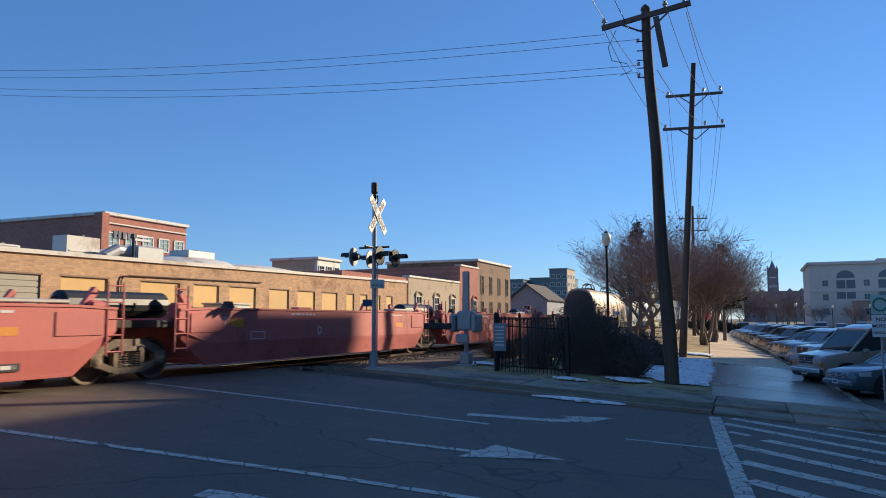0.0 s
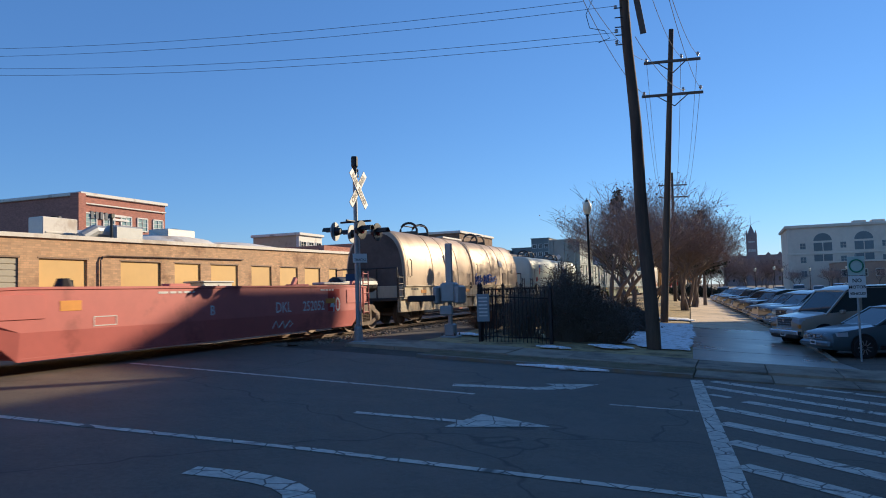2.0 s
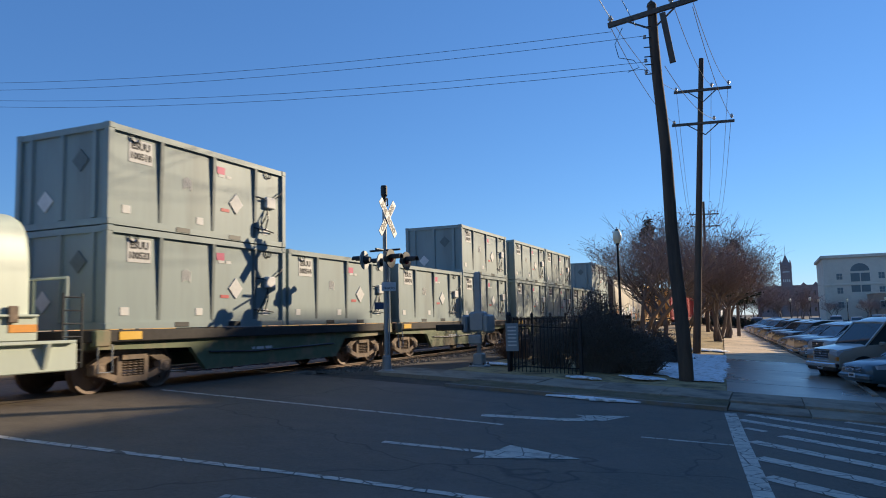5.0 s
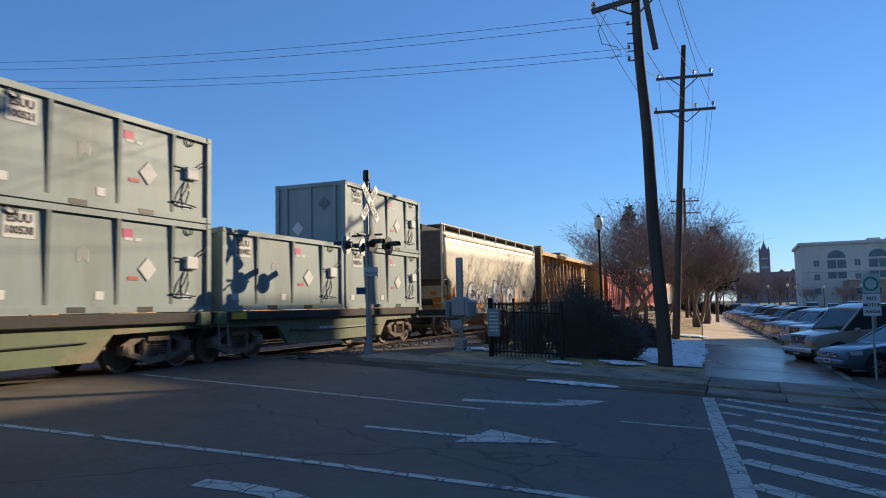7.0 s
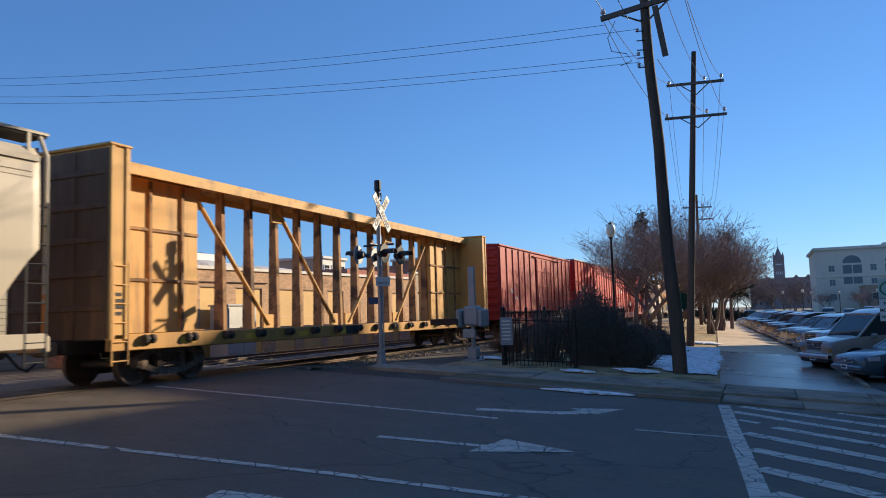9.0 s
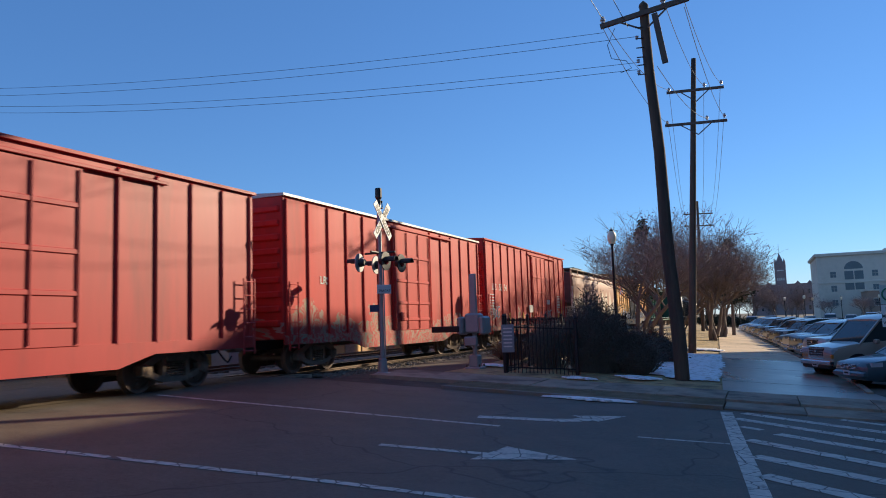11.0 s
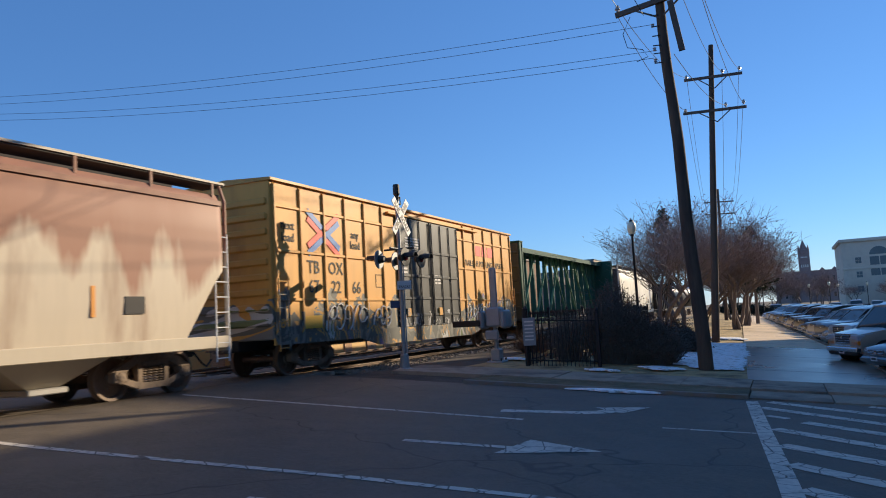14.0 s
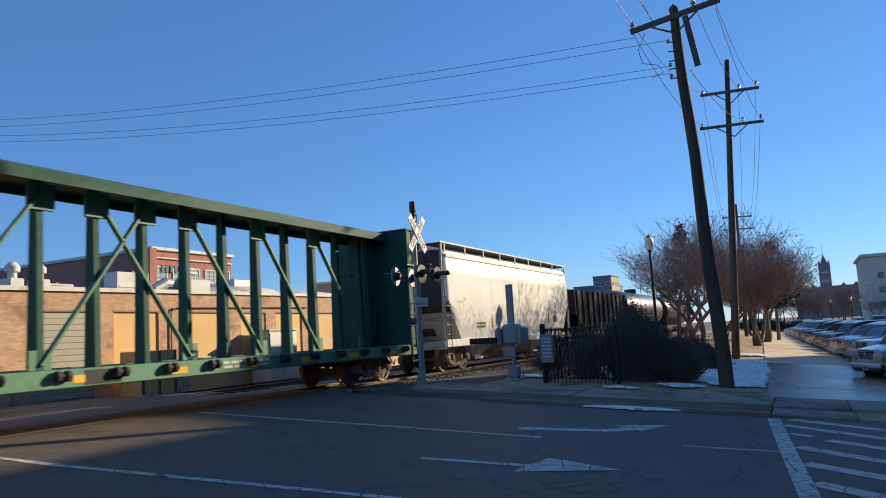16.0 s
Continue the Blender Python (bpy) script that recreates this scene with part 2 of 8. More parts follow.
ARM_WOOD = material("crossarm_wood", (0.13, 0.105, 0.085), 0.9, vary=0.3, grain=10)
WIRE = material("wire", (0.03, 0.03, 0.032), 0.6, 0.3)
PORCELAIN = material("insulator", (0.42, 0.42, 0.42), 0.25)
BOGIE_STEEL = material("bogie_steel", (0.24, 0.18, 0.13), 0.85, 0.05, vary=0.4, grain=6, dirt=(0.36, 0.26, 0.175), dirt_amount=0.45, dirt_scale=4)
WHEEL_STEEL = material("wheel_steel", (0.26, 0.19, 0.14), 0.6, 0.3, vary=0.3, grain=4)
TREAD = material("wheel_tread", (0.6, 0.58, 0.55), 0.3, 1.0, vary=0.05)
UNDER = material("underframe_black", (0.058, 0.05, 0.043), 0.85, vary=0.35, dirt=(0.07, 0.055, 0.045), dirt_amount=0.4)
LETTER_WHITE = material("white_stencil", (0.72, 0.70, 0.66), 0.7, vary=0.15)
LETTER_BLACK = material("black_stencil", (0.035, 0.033, 0.032), 0.7, vary=0.2)
REFLECT_YELLOW = material("yellow_reflector", (0.85, 0.50, 0.05), 0.4, vary=0.1)


# ---- ground ----
def ground_z(x, y):
    """The ground falls from the railway towards the car park."""
    right = 3.0 - 0.06 * min(max(0.0, y - 24.0), 100.0)
    return -0.15 - 0.85 * min(1.0, max(0.0, (x + 10.0) / (right + 10.0)))


def sheet(p00, p10, p11, p01, nx, ny, off, mesh=None, height=ground_z, rough=0.0):
    """A strip laid on the ground between four corners."""
    me = mesh or Mesh()
    vs = []
    for j in range(ny + 1):
        for i in range(nx + 1):
            u, v = i / nx, j / ny
            x = (p00[0] * (1 - u) + p10[0] * u) * (1 - v) + (p01[0] * (1 - u) + p11[0] * u) * v
            y = (p00[1] * (1 - u) + p10[1] * u) * (1 - v) + (p01[1] * (1 - u) + p11[1] * u) * v
            vs.append((x, y, height(x, y) + off + (noise.noise((x * 1.7, y * 1.7, 3)) * rough if rough else 0)))
    me.add(vs, [(j * (nx + 1) + i, j * (nx + 1) + i + 1, (j + 1) * (nx + 1) + i + 1, (j + 1) * (nx + 1) + i) for j in range(ny) for i in range(nx)])
    return me


def slab(x0, x1, y0, y1, thick, off, name, mat, nx=6, ny=6, parent=None):
    """A sheet with a skirt, so that its edge is a real step."""
    me = sheet((x0, y0), (x1, y0), (x1, y1), (x0, y1), nx, ny, off)
    ring = [i for i in range(nx + 1)] + [j * (nx + 1) + nx for j in range(1, ny + 1)] + [ny * (nx + 1) + i for i in range(nx - 1, -1, -1)] + [j * (nx + 1) for j in range(ny - 1, 0, -1)]
    base = len(me.v)
    for i in ring:
        x, y, z = me.v[i]
        me.v.append((x, y, z - thick))
    n = len(ring)
    for k in range(n):
        me.f.append((ring[k], ring[(k + 1) % n], base + (k + 1) % n, base + k))
    return part(name, me, mat, parent)


gx = [-4000, -900, -200, -80, -40, -25, -16] + [-12 + 0.5 * i for i in range(41)] + [10, 16, 25, 50, 120, 300, 900, 4000]
gy = [-4000, -900, -200, -60, -20, 0, 8, 16] + [20 + 4 * i for i in range(28)] + [150, 200, 300, 500, 900, 2000, 4000]
me = Mesh()
me.v = [(x, y, ground_z(x, y)) for y in gy for x in gx]
nx = len(gx)
me.f = [(j * nx + i, j * nx + i + 1, (j + 1) * nx + i + 1, (j + 1) * nx + i) for j in range(len(gy) - 1) for i in range(nx - 1)]
tagged(part("ground", me, EARTH), "bare brown winter earth and dead grass", "ground", kind="structure")


def road_z(x, y):
    return ground_z(x, y) if x > -10.0 else -0.02 - 0.13 * max(0.0, (x + 12.0) / 2.0)


KERB_Y = 16.9
me = Mesh()
for x0, x1, n in ((-120, -30, 6), (-30, -10, 20), (-10, 3, 13), (3, 8, 5), (8, 120, 8)):
    sheet((x0, -6), (x1, -6), (x1, KERB_Y), (x0, KERB_Y), n, 12, 0.02, me, road_z)
tagged(part("road", me, ASPHALT), "dark patched asphalt road with worn white markings", "road", kind="structure")
# car park
me = sheet((2.6, 21.0), (70, 21.0), (66, 180), (-6.6, 180), 24, 40, 0.02)
tagged(part("car_park", me, ASPHALT), "dark asphalt car park beside the path", "car park", kind="structure")


me = sheet((-0.85, 17.05), (9.0, 17.05), (9.0, 3.0), (0.25, 3.0), 16, 20, 0.014, None, road_z)
tagged(part("crossing_asphalt", me, WORN_ASPHALT), "paler worn asphalt under the hatched crossing", "road", kind="structure")


def stripe(points, width, name="road_marking"):
    """A painted line through points of the plan."""
    me = Mesh()
    for (ax, ay), (bx, by) in zip(points, points[1:]):
        d = Vector((bx - ax, by - ay)).normalized()
        n = Vector((-d.y, d.x)) * width / 2
        sheet((ax + n.x, ay + n.y), (ax - n.x, ay - n.y), (bx - n.x, by - n.y), (bx + n.x, by + n.y), 1, max(2, int(abs(bx - ax) / 0.7)), 0.026, me, road_z)
    return me


def marking(mesh, label):
    return tagged(part("road_marking", mesh, PAINT_LINE), label, "road marking", kind="structure")


marking(stripe([(-14.0, 6.9), (-9.45, 7.05), (-4.66, 7.49), (1.0, 7.75)], 0.14), "worn white lane line across dark asphalt")
marking(stripe([(-11.9, 12.15), (-4.3, 12.3)], 0.13), "worn white lane line across dark asphalt")
marking(stripe([(-2.0, 12.5), (-0.6, 12.65)], 0.10), "short faded white lane dash on asphalt")
marking(stripe([(-0.82, 16.6), (-0.5, 13.0), (-0.17, 9.5), (0.2, 5.0)], 0.24), "broad white bar beside the hatched crossing")
for a, b, wide in (((-0.49, 16.61), (2.9, 14.9), 0.3), ((-0.63, 15.71), (2.9, 13.6), 0.3), ((-0.49, 14.67), (-0.14, 14.45), 0.2), ((0.1, 14.14), (2.8, 12.45), 0.3), ((-0.36, 13.22), (2.7, 11.2), 0.32), ((-0.25, 11.8), (2.7, 10.0), 0.34), ((-0.14, 10.49), (2.5, 8.7), 0.34), ((-0.02, 9.17), (2.4, 7.5), 0.34), ((0.1, 7.7), (2.4, 6.2), 0.34), ((1.3, 16.77), (3.4, 15.8), 0.22)):
    marking(stripe([a, b], wide), "white hatching line of the crossing, paint cracked")



def flat_polygon(pts, off=0.026):
    me = Mesh()
    me.add([(x, y, road_z(x, y) + off) for x, y in pts], [tuple(range(len(pts)))])
    return me


me = stripe([(-5.28, 9.75), (-3.5, 9.95)], 0.16)
me.add([(x, y, road_z(x, y) + 0.027) for x, y in ((-3.75, 9.45), (-2.45, 10.2), (-3.6, 10.6))], [(0, 1, 2)])
marking(me, "white straight-ahead lane arrow, paint cracked")
me = stripe([(-5.0, 13.1), (-3.6, 13.5)], 0.3)
stripe_pts = [(-3.6, 13.5), (-3.25, 13.75), (-3.05, 14.2)]
for (ax, ay), (bx, by) in zip(stripe_pts, stripe_pts[1:]):
    s = stripe([(ax, ay), (bx, by)], 0.34)
    me.add(s.v, s.f)
me.add([(x, y, road_z(x, y) + 0.027) for x, y in ((-3.5, 14.25), (-2.55, 14.75), (-2.9, 13.75))], [(0, 1, 2)])
marking(me, "white curved turn arrow on asphalt")
me = stripe([(-5.25, 6.15), (-4.75, 6.22), (-4.4, 6.21), (-4.1, 6.14), (-3.85, 5.98), (-3.65, 5.7), (-3.55, 5.3)], 0.3)
marking(me, "white curved turn arrow, paint badly cracked")

# kerb, pavement, verge and path
tagged(slab(-7.4, -0.9, KERB_Y, KERB_Y + 0.16, 0.2, 0.10, "kerb", YELLOW_KERB, 12, 1), "low kerb with worn yellow paint", "kerb", kind="structure")
tagged(slab(-7.4, -0.9, KERB_Y + 0.17, 18.3, 0.2, 0.085, "verge", VERGE_TURF, 12, 3), "strip of dead grass behind the kerb", "verge", kind="structure")
pavement = thing("pavement", "grey concrete pavement slabs along the road", "pavement", kind="structure")
for k in range(9):
    x0 = -10.2 + k * 1.55
    slab(x0, x0 + 1.53, 18.32, 20.3, 0.15, 0.10 + 0.006 * (k % 3), "paving_slab", CONCRETE, 2, 2, pavement)
for k in range(5):
    x0 = -0.88 + k * 1.6
    slab(x0, x0 + 1.58, KERB_Y + 0.05, 18.3, 0.2, 0.05, "paving_slab", CONCRETE, 2, 2, pavement)
for k in range(4):
    x0 = 3.77 + k * 1.6
    slab(x0, x0 + 1.58, 18.32, 20.3, 0.15, 0.10, "paving_slab", CONCRETE, 2, 2, pavement)
path = thing("footpath", "long damp concrete path beside the car park", "path", kind="structure")
for k in range(44):
    y0 = 20.32 + k * 3.0
    y1 = y0 + 2.98

    def edges(y):
        return -1.05 - 0.052 * (y - 20.3), 2.3 - 0.066 * max(0.0, y - 26.0) - 0.25 * max(0, 22.5 - y) * -1
    (a0, b0), (a1, b1) = edges(y0), edges(y1)
    # near slabs damp in shade, far ones painted brighter for sunlight
    part("paving_slab", sheet((a0, y0), (b0, y0), (b1, y1), (a1, y1), 4, 2, 0.09 + 0.004 * (k % 2)), WET_PATH if k < 5 else SUNLIT_DRY_PATH, path)
me = Mesh()
for k in range(40):
    y0, y1 = 22.0 + k * 3.0, 25.0 + k * 3.0
    q = [2.3 - 0.066 * max(0.0, y - 26.0) + 0.04 for y in (y0, y1)]
    z0, z1 = ground_z(q[0], y0), ground_z(q[1], y1)
    me.hexa([(q[0], y0, z0 - 0.1), (q[0] + 0.15, y0, z0 - 0.1), (q[0] + 0.15, y0, z0 + 0.13), (q[0], y0, z0 + 0.13)], [(q[1], y1, z1 - 0.1), (q[1] + 0.15, y1, z1 - 0.1), (q[1] + 0.15, y1, z1 + 0.13), (q[1], y1, z1 + 0.13)])
tagged(part("car_park_kerb", me, CONCRETE), "grey concrete kerb between path and car park", "kerb", kind="structure")
me = sheet((-9.0, 20.4), (-1.05, 20.4), (-7.4, 140), (-10.5, 140), 14, 60, 0.05, rough=0.04)
tagged(part("lawn", me, GRASS), "dead straw-coloured winter lawn", "lawn", kind="structure")


def snow_patch(pts, z=0.09, label="patch of old white snow on grass"):
    """A thin heap with a ragged rim."""
    c = Vector((sum(p[0] for p in pts) / len(pts), sum(p[1] for p in pts) / len(pts)))
    rim = []
    n = len(pts)
    for i in range(n):
        a, b = Vector(pts[i]), Vector(pts[(i + 1) % n])
        m = max(3, int((b - a).length / 0.12))
        for k in range(m):
            p = a.lerp(b, k / m)
            w = noise.noise((p.x * 1.7, p.y * 1.7, 7.0)) * 0.34 + noise.noise((p.x * 5, p.y * 5, 2.0)) * 0.2 + noise.noise((p.x * 14, p.y * 14, 2.0)) * 0.08
            rim.append(p + (p - c).normalized() * w)
    me = Mesh()
    m = len(rim)
    for lift, s in ((0.0, 1.0), (0.03, 0.96), (0.045, 0.6), (0.05, 0.2)):
        me.v += [(c.x + (p.x - c.x) * s, c.y + (p.y - c.y) * s, ground_z(c.x + (p.x - c.x) * s, c.y + (p.y - c.y) * s) + z + lift) for p in rim]
    me.f = [(k * m + i, k * m + (i + 1) % m, (k + 1) * m + (i + 1) % m, (k + 1) * m + i) for k in range(3) for i in range(m)] + [tuple(3 * m + i for i in range(m))]
    return tagged(part("snow_patch", me, SNOW, smooth=True), label, "snow", "snow patches")


snow_patch([(-4.9, 27.0), (-3.9, 25.2), (-2.6, 23.2), (-1.25, 22.8), (-1.35, 26.0), (-1.9, 38.0), (-4.4, 37.0), (-4.0, 31.0)])
snow_patch([(-4.7, 16.75), (-3.6, 16.55), (-2.6, 16.85), (-2.7, 17.2), (-4.4, 17.2)], 0.04, "thin strip of old snow along the kerb")
snow_patch([(-5.6, 21.0), (-4.6, 20.7), (-4.3, 21.0), (-5.2, 21.3)], 0.1)
snow_patch([(-4.4, 22.6), (-3.2, 21.9), (-2.6, 22.2), (-3.4, 22.9)], 0.1)
snow_patch([(-8.9, 23.6), (-8.0, 23.2), (-7.6, 23.5), (-8.4, 24.0)], 0.1)
snow_patch([(-2.1, 42.0), (-2.0, 41.0), (-3.6, 41.0), (-4.0, 43.0), (-2.5, 43.5)], 0.1)
snow_patch([(2.2, 31.5), (2.75, 30.5), (2.9, 34.8), (2.1, 35.5)], 0.06, "strip of snow by the car park kerb")
snow_patch([(1.2, 48.0), (1.6, 47.0), (1.5, 52.0), (0.9, 53.0)], 0.06, "strip of snow by the car park kerb")

# ---- railway ----
TX = -13.5
BALLAST_X = (-10.9, -16.1)


def ballast_mesh(cx):
    me = Mesh()
    rows, cols = 150, 9
    prof = ((-2.6, -0.32), (-2.1, -0.22), (-1.6, -0.12), (-0.8, -0.1), (0, -0.1), (0.8, -0.1), (1.6, -0.12), (2.1, -0.2), (2.7, -0.34))
    for j in range(rows + 1):
        y = 18.5 + (j / rows) ** 1.6 * 280
        for dx, z in prof:
            me.v.append((cx + dx, y, z + noise.noise((dx * 5, y * 5, cx)) * 0.05))
    me.f = [(j * cols + i, j * cols + i + 1, (j + 1) * cols + i + 1, (j + 1) * cols + i) for j in range(rows) for i in range(cols - 1)]
    return me


rail_prof = [(-0.07, -0.17), (0.07, -0.17), (0.07, -0.15), (0.012, -0.13), (0.012, -0.045), (0.036, -0.035), (0.036, -0.006), (-0.036, -0.006), (-0.036, -0.035), (-0.012, -0.045), (-0.012, -0.13), (-0.07, -0.15)]
tie_mesh = Mesh().block(-1.3, 1.3, -0.115, 0.115, -0.2, -0.075, 0.012).data("tie", TIE_WOOD)
for cx, lab in ((TX, "main track with polished rails on brown ballast"), (-18.3, "second track beyond the train")):
    track = thing("railway_track", lab, "railway track", kind="structure")
    part("ballast", ballast_mesh(cx), BALLAST, track)
    for s in (-0.755, 0.755):
        me = Mesh().hexa([(cx + s + x, -120, z) for x, z in rail_prof], [(cx + s + x, 420, z) for x, z in rail_prof])
        r = part("rail", me, RAIL_STEEL, track)
        part("rail_head", Mesh().box(cx + s - 0.033, cx + s + 0.033, -120, 420, -0.006, 0.0), RAIL_TOP, r)
    for k in range(120 if cx == TX else 60):
        part("tie", tie_mesh, TIE_WOOD, track, at=pose(cx + 0.03 * math.sin(k * 5.1), 19.0 + 0.52 * k, 0.0, 0, 0, 1.2 * math.sin(k * 3.3)))
me = Mesh()
rnd = random.Random(4)
for k in range(2600):
    x, y = rnd.uniform(-12.6, -10.6), 18.6 + rnd.random() ** 1.7 * 32
    r = rnd.uniform(0.025, 0.06)
    z = -0.12 - max(0, (x + 11.9)) * 0.13 + r * 0.3
    pts = [Vector((rnd.uniform(-1, 1), rnd.uniform(-1, 1), 0)).normalized() * r for _ in range(1)]
    a = rnd.uniform(0, 6.28)
    c = [(x + r * math.cos(a + q), y + r * math.sin(a + q) * rnd.uniform(0.7, 1.2), z + rnd.uniform(-0.3, 0.3) * r) for q in (0, 1.57, 3.14, 4.71)]
    me.add(c + [(x, y, z + r * 0.9), (x, y, z - r)], [(0, 1, 4), (1, 2, 4), (2, 3, 4), (3, 0, 4), (1, 0, 5), (2, 1, 5), (3, 2, 5), (0, 3, 5)])
tagged(part("ballast_stones", me, BALLAST), "loose brown ballast stones beside the rails", "ballast", kind="stuff")
for cx in (TX, -18.3):
    for x0, x1 in ((-0.66, 0.66), (-1.5, -0.85), (0.85, 1.5)):
        tagged(slab(cx + x0, cx + x1, -5.5, 18.2, 0.1, 0.13 if x0 == -0.66 else 0.128, "crossing_panel", CONCRETE, 1, 8), "flat grey crossing panel between the rails", "crossing panel", kind="structure")

# ---- train ----
SPEED = 17.5
TRAIN = []
WHEELSETS = []


def bogie_side(x):
    me = Mesh()
    w = 0.15
    for a, b, h in (((-1.05, 0.52), (-0.42, 0.83), 0.17), ((-0.42, 0.83), (0.42, 0.83), 0.17), ((0.42, 0.83), (1.05, 0.52), 0.17), ((-0.98, 0.46), (-0.42, 0.27), 0.13), ((-0.42, 0.25), (0.42, 0.25), 0.13), ((0.42, 0.27), (0.98, 0.46), 0.13), ((-0.36, 0.26), (-0.36, 0.82), 0.12), ((0.36, 0.26), (0.36, 0.82), 0.12)):
        me.beam((x, a[0], a[1]), (x, b[0], b[1]), w, h)
    for s in (-0.89, 0.89):
        me.block(x - 0.11, x + 0.11, s - 0.17, s + 0.17, 0.36, 0.62, 0.03)
        me.lathe([(0.02, 0.0), (0.12, 0.0), (0.12, 0.12), (0.05, 0.15), (0.0, 0.15)] if x > 0 else [(0.0, -0.15), (0.12, -0.12), (0.12, 0.0), (0.02, 0.0)], (x, s, 0.457), 10, "x")
    return me


def bogie_springs(x):
    me = Mesh()
    for s in (-0.22, -0.07, 0.08, 0.23):
        for k in range(6):
            me.lathe([(0.035, 0), (0.068, 0.012), (0.068, 0.03), (0.035, 0.042)], (x, s, 0.32 + 0.055 * k), 8)
    me.box(x - 0.12, x + 0.12, -0.33, 0.33, 0.66, 0.76)
    return me


BOLSTER = Mesh().block(-0.98, 0.98, -0.18, 0.18, 0.55, 0.78, 0.03).data("bogie", BOGIE_STEEL)
FRAME_NEAR, FRAME_FAR = bogie_side(0.98).data("side_frame", BOGIE_STEEL), bogie_side(-0.98).data("side_frame", BOGIE_STEEL)
SPRING_NEAR, SPRING_FAR = bogie_springs(0.98).data("spring_nest", BOGIE_STEEL), bogie_springs(-0.98).data("spring_nest", BOGIE_STEEL)
wheel = [(0.09, -0.07), (0.15, -0.07), (0.16, -0.02), (0.37, 0.01), (0.40, -0.055), (0.457, -0.06), (0.457, 0.05), (0.483, 0.065), (0.483, 0.085), (0.39, 0.085), (0.37, 0.05), (0.15, 0.05), (0.09, 0.08)]
me = Mesh()
me.lathe([(r, -0.77 + h) for r, h in wheel], (0, 0, 0), 28, "x")
me.lathe([(r, 0.77 - h) for r, h in wheel], (0, 0, 0), 28, "x")
me.lathe([(0.0, -0.98), (0.075, -0.98), (0.09, -0.7), (0.08, 0.0), (0.09, 0.7), (0.075, 0.98), (0.0, 0.98)], (0, 0, 0), 12, "x")
for s in (-1, 1):
    for k in range(3):
        a = 2.094 * k
        me.lathe([(0.03, 0), (0.03, 0.04)] if s > 0 else [(0.03, -0.04), (0.03, 0)], (s * 0.83, 0.25 * math.cos(a), 0.25 * math.sin(a)), 6, "x")
WHEELSET = me.data("wheelset", WHEEL_STEEL, True)
me = Mesh()
for s in (-1, 1):
    me.lathe([(0.415, s * 0.832), (0.455, s * 0.828), (0.4585, s * 0.80), (0.4585, s * 0.74), (0.41, s * 0.74)], (0, 0, 0), 28, "x")
TYRE = me.data("tyre", TREAD, True)


def bogie(car, y):
    b = part("bogie", BOLSTER, BOGIE_STEEL, car, at=pose(0, y, 0))
    part("side_frame", FRAME_NEAR, BOGIE_STEEL, b)
    part("side_frame", FRAME_FAR, BOGIE_STEEL, b)
    part("spring_nest", SPRING_NEAR, BOGIE_STEEL, b)
    part("spring_nest", SPRING_FAR, BOGIE_STEEL, b)
    for s in (-0.89, 0.89):
        w = part("wheelset", WHEELSET, WHEEL_STEEL, b, at=pose(0, 0, 0.457))
        w.matrix_parent_inverse = pose(0, s, 0)
        WHEELSETS.append(w)


COUPLER = Mesh().beam((0, -0.55, 0.85), (0, 0.55, 0.85), 0.16, 0.16).block(-0.17, 0.17, -0.2, 0.2, 0.7, 1.0, 0.04).data("coupler", BOGIE_STEEL)


def rail_car(name, label, category, s0, s1, truck_in=2.3, trucks=(1, 1), sill=True, group="freight train"):
    """A thing between two places along the train, with its bogies, centre sill and couplers."""
    mid, half = (s0 + s1) / 2, (s1 - s0) / 2
    car = thing(name, label, category, group)
    TRAIN.append((car, mid, 0.0))
    for s, on in ((-1, trucks[0]), (1, trucks[1])):
        if on:
            bogie(car, s * (half - truck_in))
    if sill:
        part("centre_sill", Mesh().block(-0.3, 0.3, -half, half, 0.72, 1.05, 0.03), UNDER, car)
        part("coupler", COUPLER, BOGIE_STEEL, car, at=pose(0, -half - 0.25, 0))
        part("brake_hose", Mesh().tube([(0.25, half, 0.85), (0.3, half + 0.25, 0.55), (0.22, half + 0.5, 0.45), (0.1, half + 0.8, 0.6)], 0.025, 6), BLACK_PAINT, car)
    return car, half


def ladder(car, x, y, z0, z1, mat, width=0.42, rungs=6, along="y"):
    me = Mesh()
    d = (0, width) if along == "y" else (width, 0)
    for k in (0, 1):
        me.tube([(x + d[0] * k, y + d[1] * k, z0), (x + d[0] * k, y + d[1] * k, z1)], 0.022, 6)
    for k in range(rungs):
        z = z0 + 0.08 + (z1 - z0 - 0.16) * k / (rungs - 1)
        me.tube([(x, y, z), (x + d[0], y + d[1], z)], 0.016, 6)
    return part("ladder", me, mat, car)


def paint_bars(car, x, y, z, rows, width, mat, name="stencil", gap=0.13, h=0.07):
    """Small stencilled lines that are too small to be read."""
    rnd = random.Random(int(y * 100 + z * 10))
    me = Mesh()
    for k in range(rows):
        yy = y
        while yy < y + width:
            w = rnd.uniform(0.12, 0.34)
            me.box(x, x + 0.004, yy, min(y + width, yy + w), z - k * gap, z - k * gap + h)
            yy += w + 0.06
    return tagged(part(name, me, mat, car), kind="stuff")


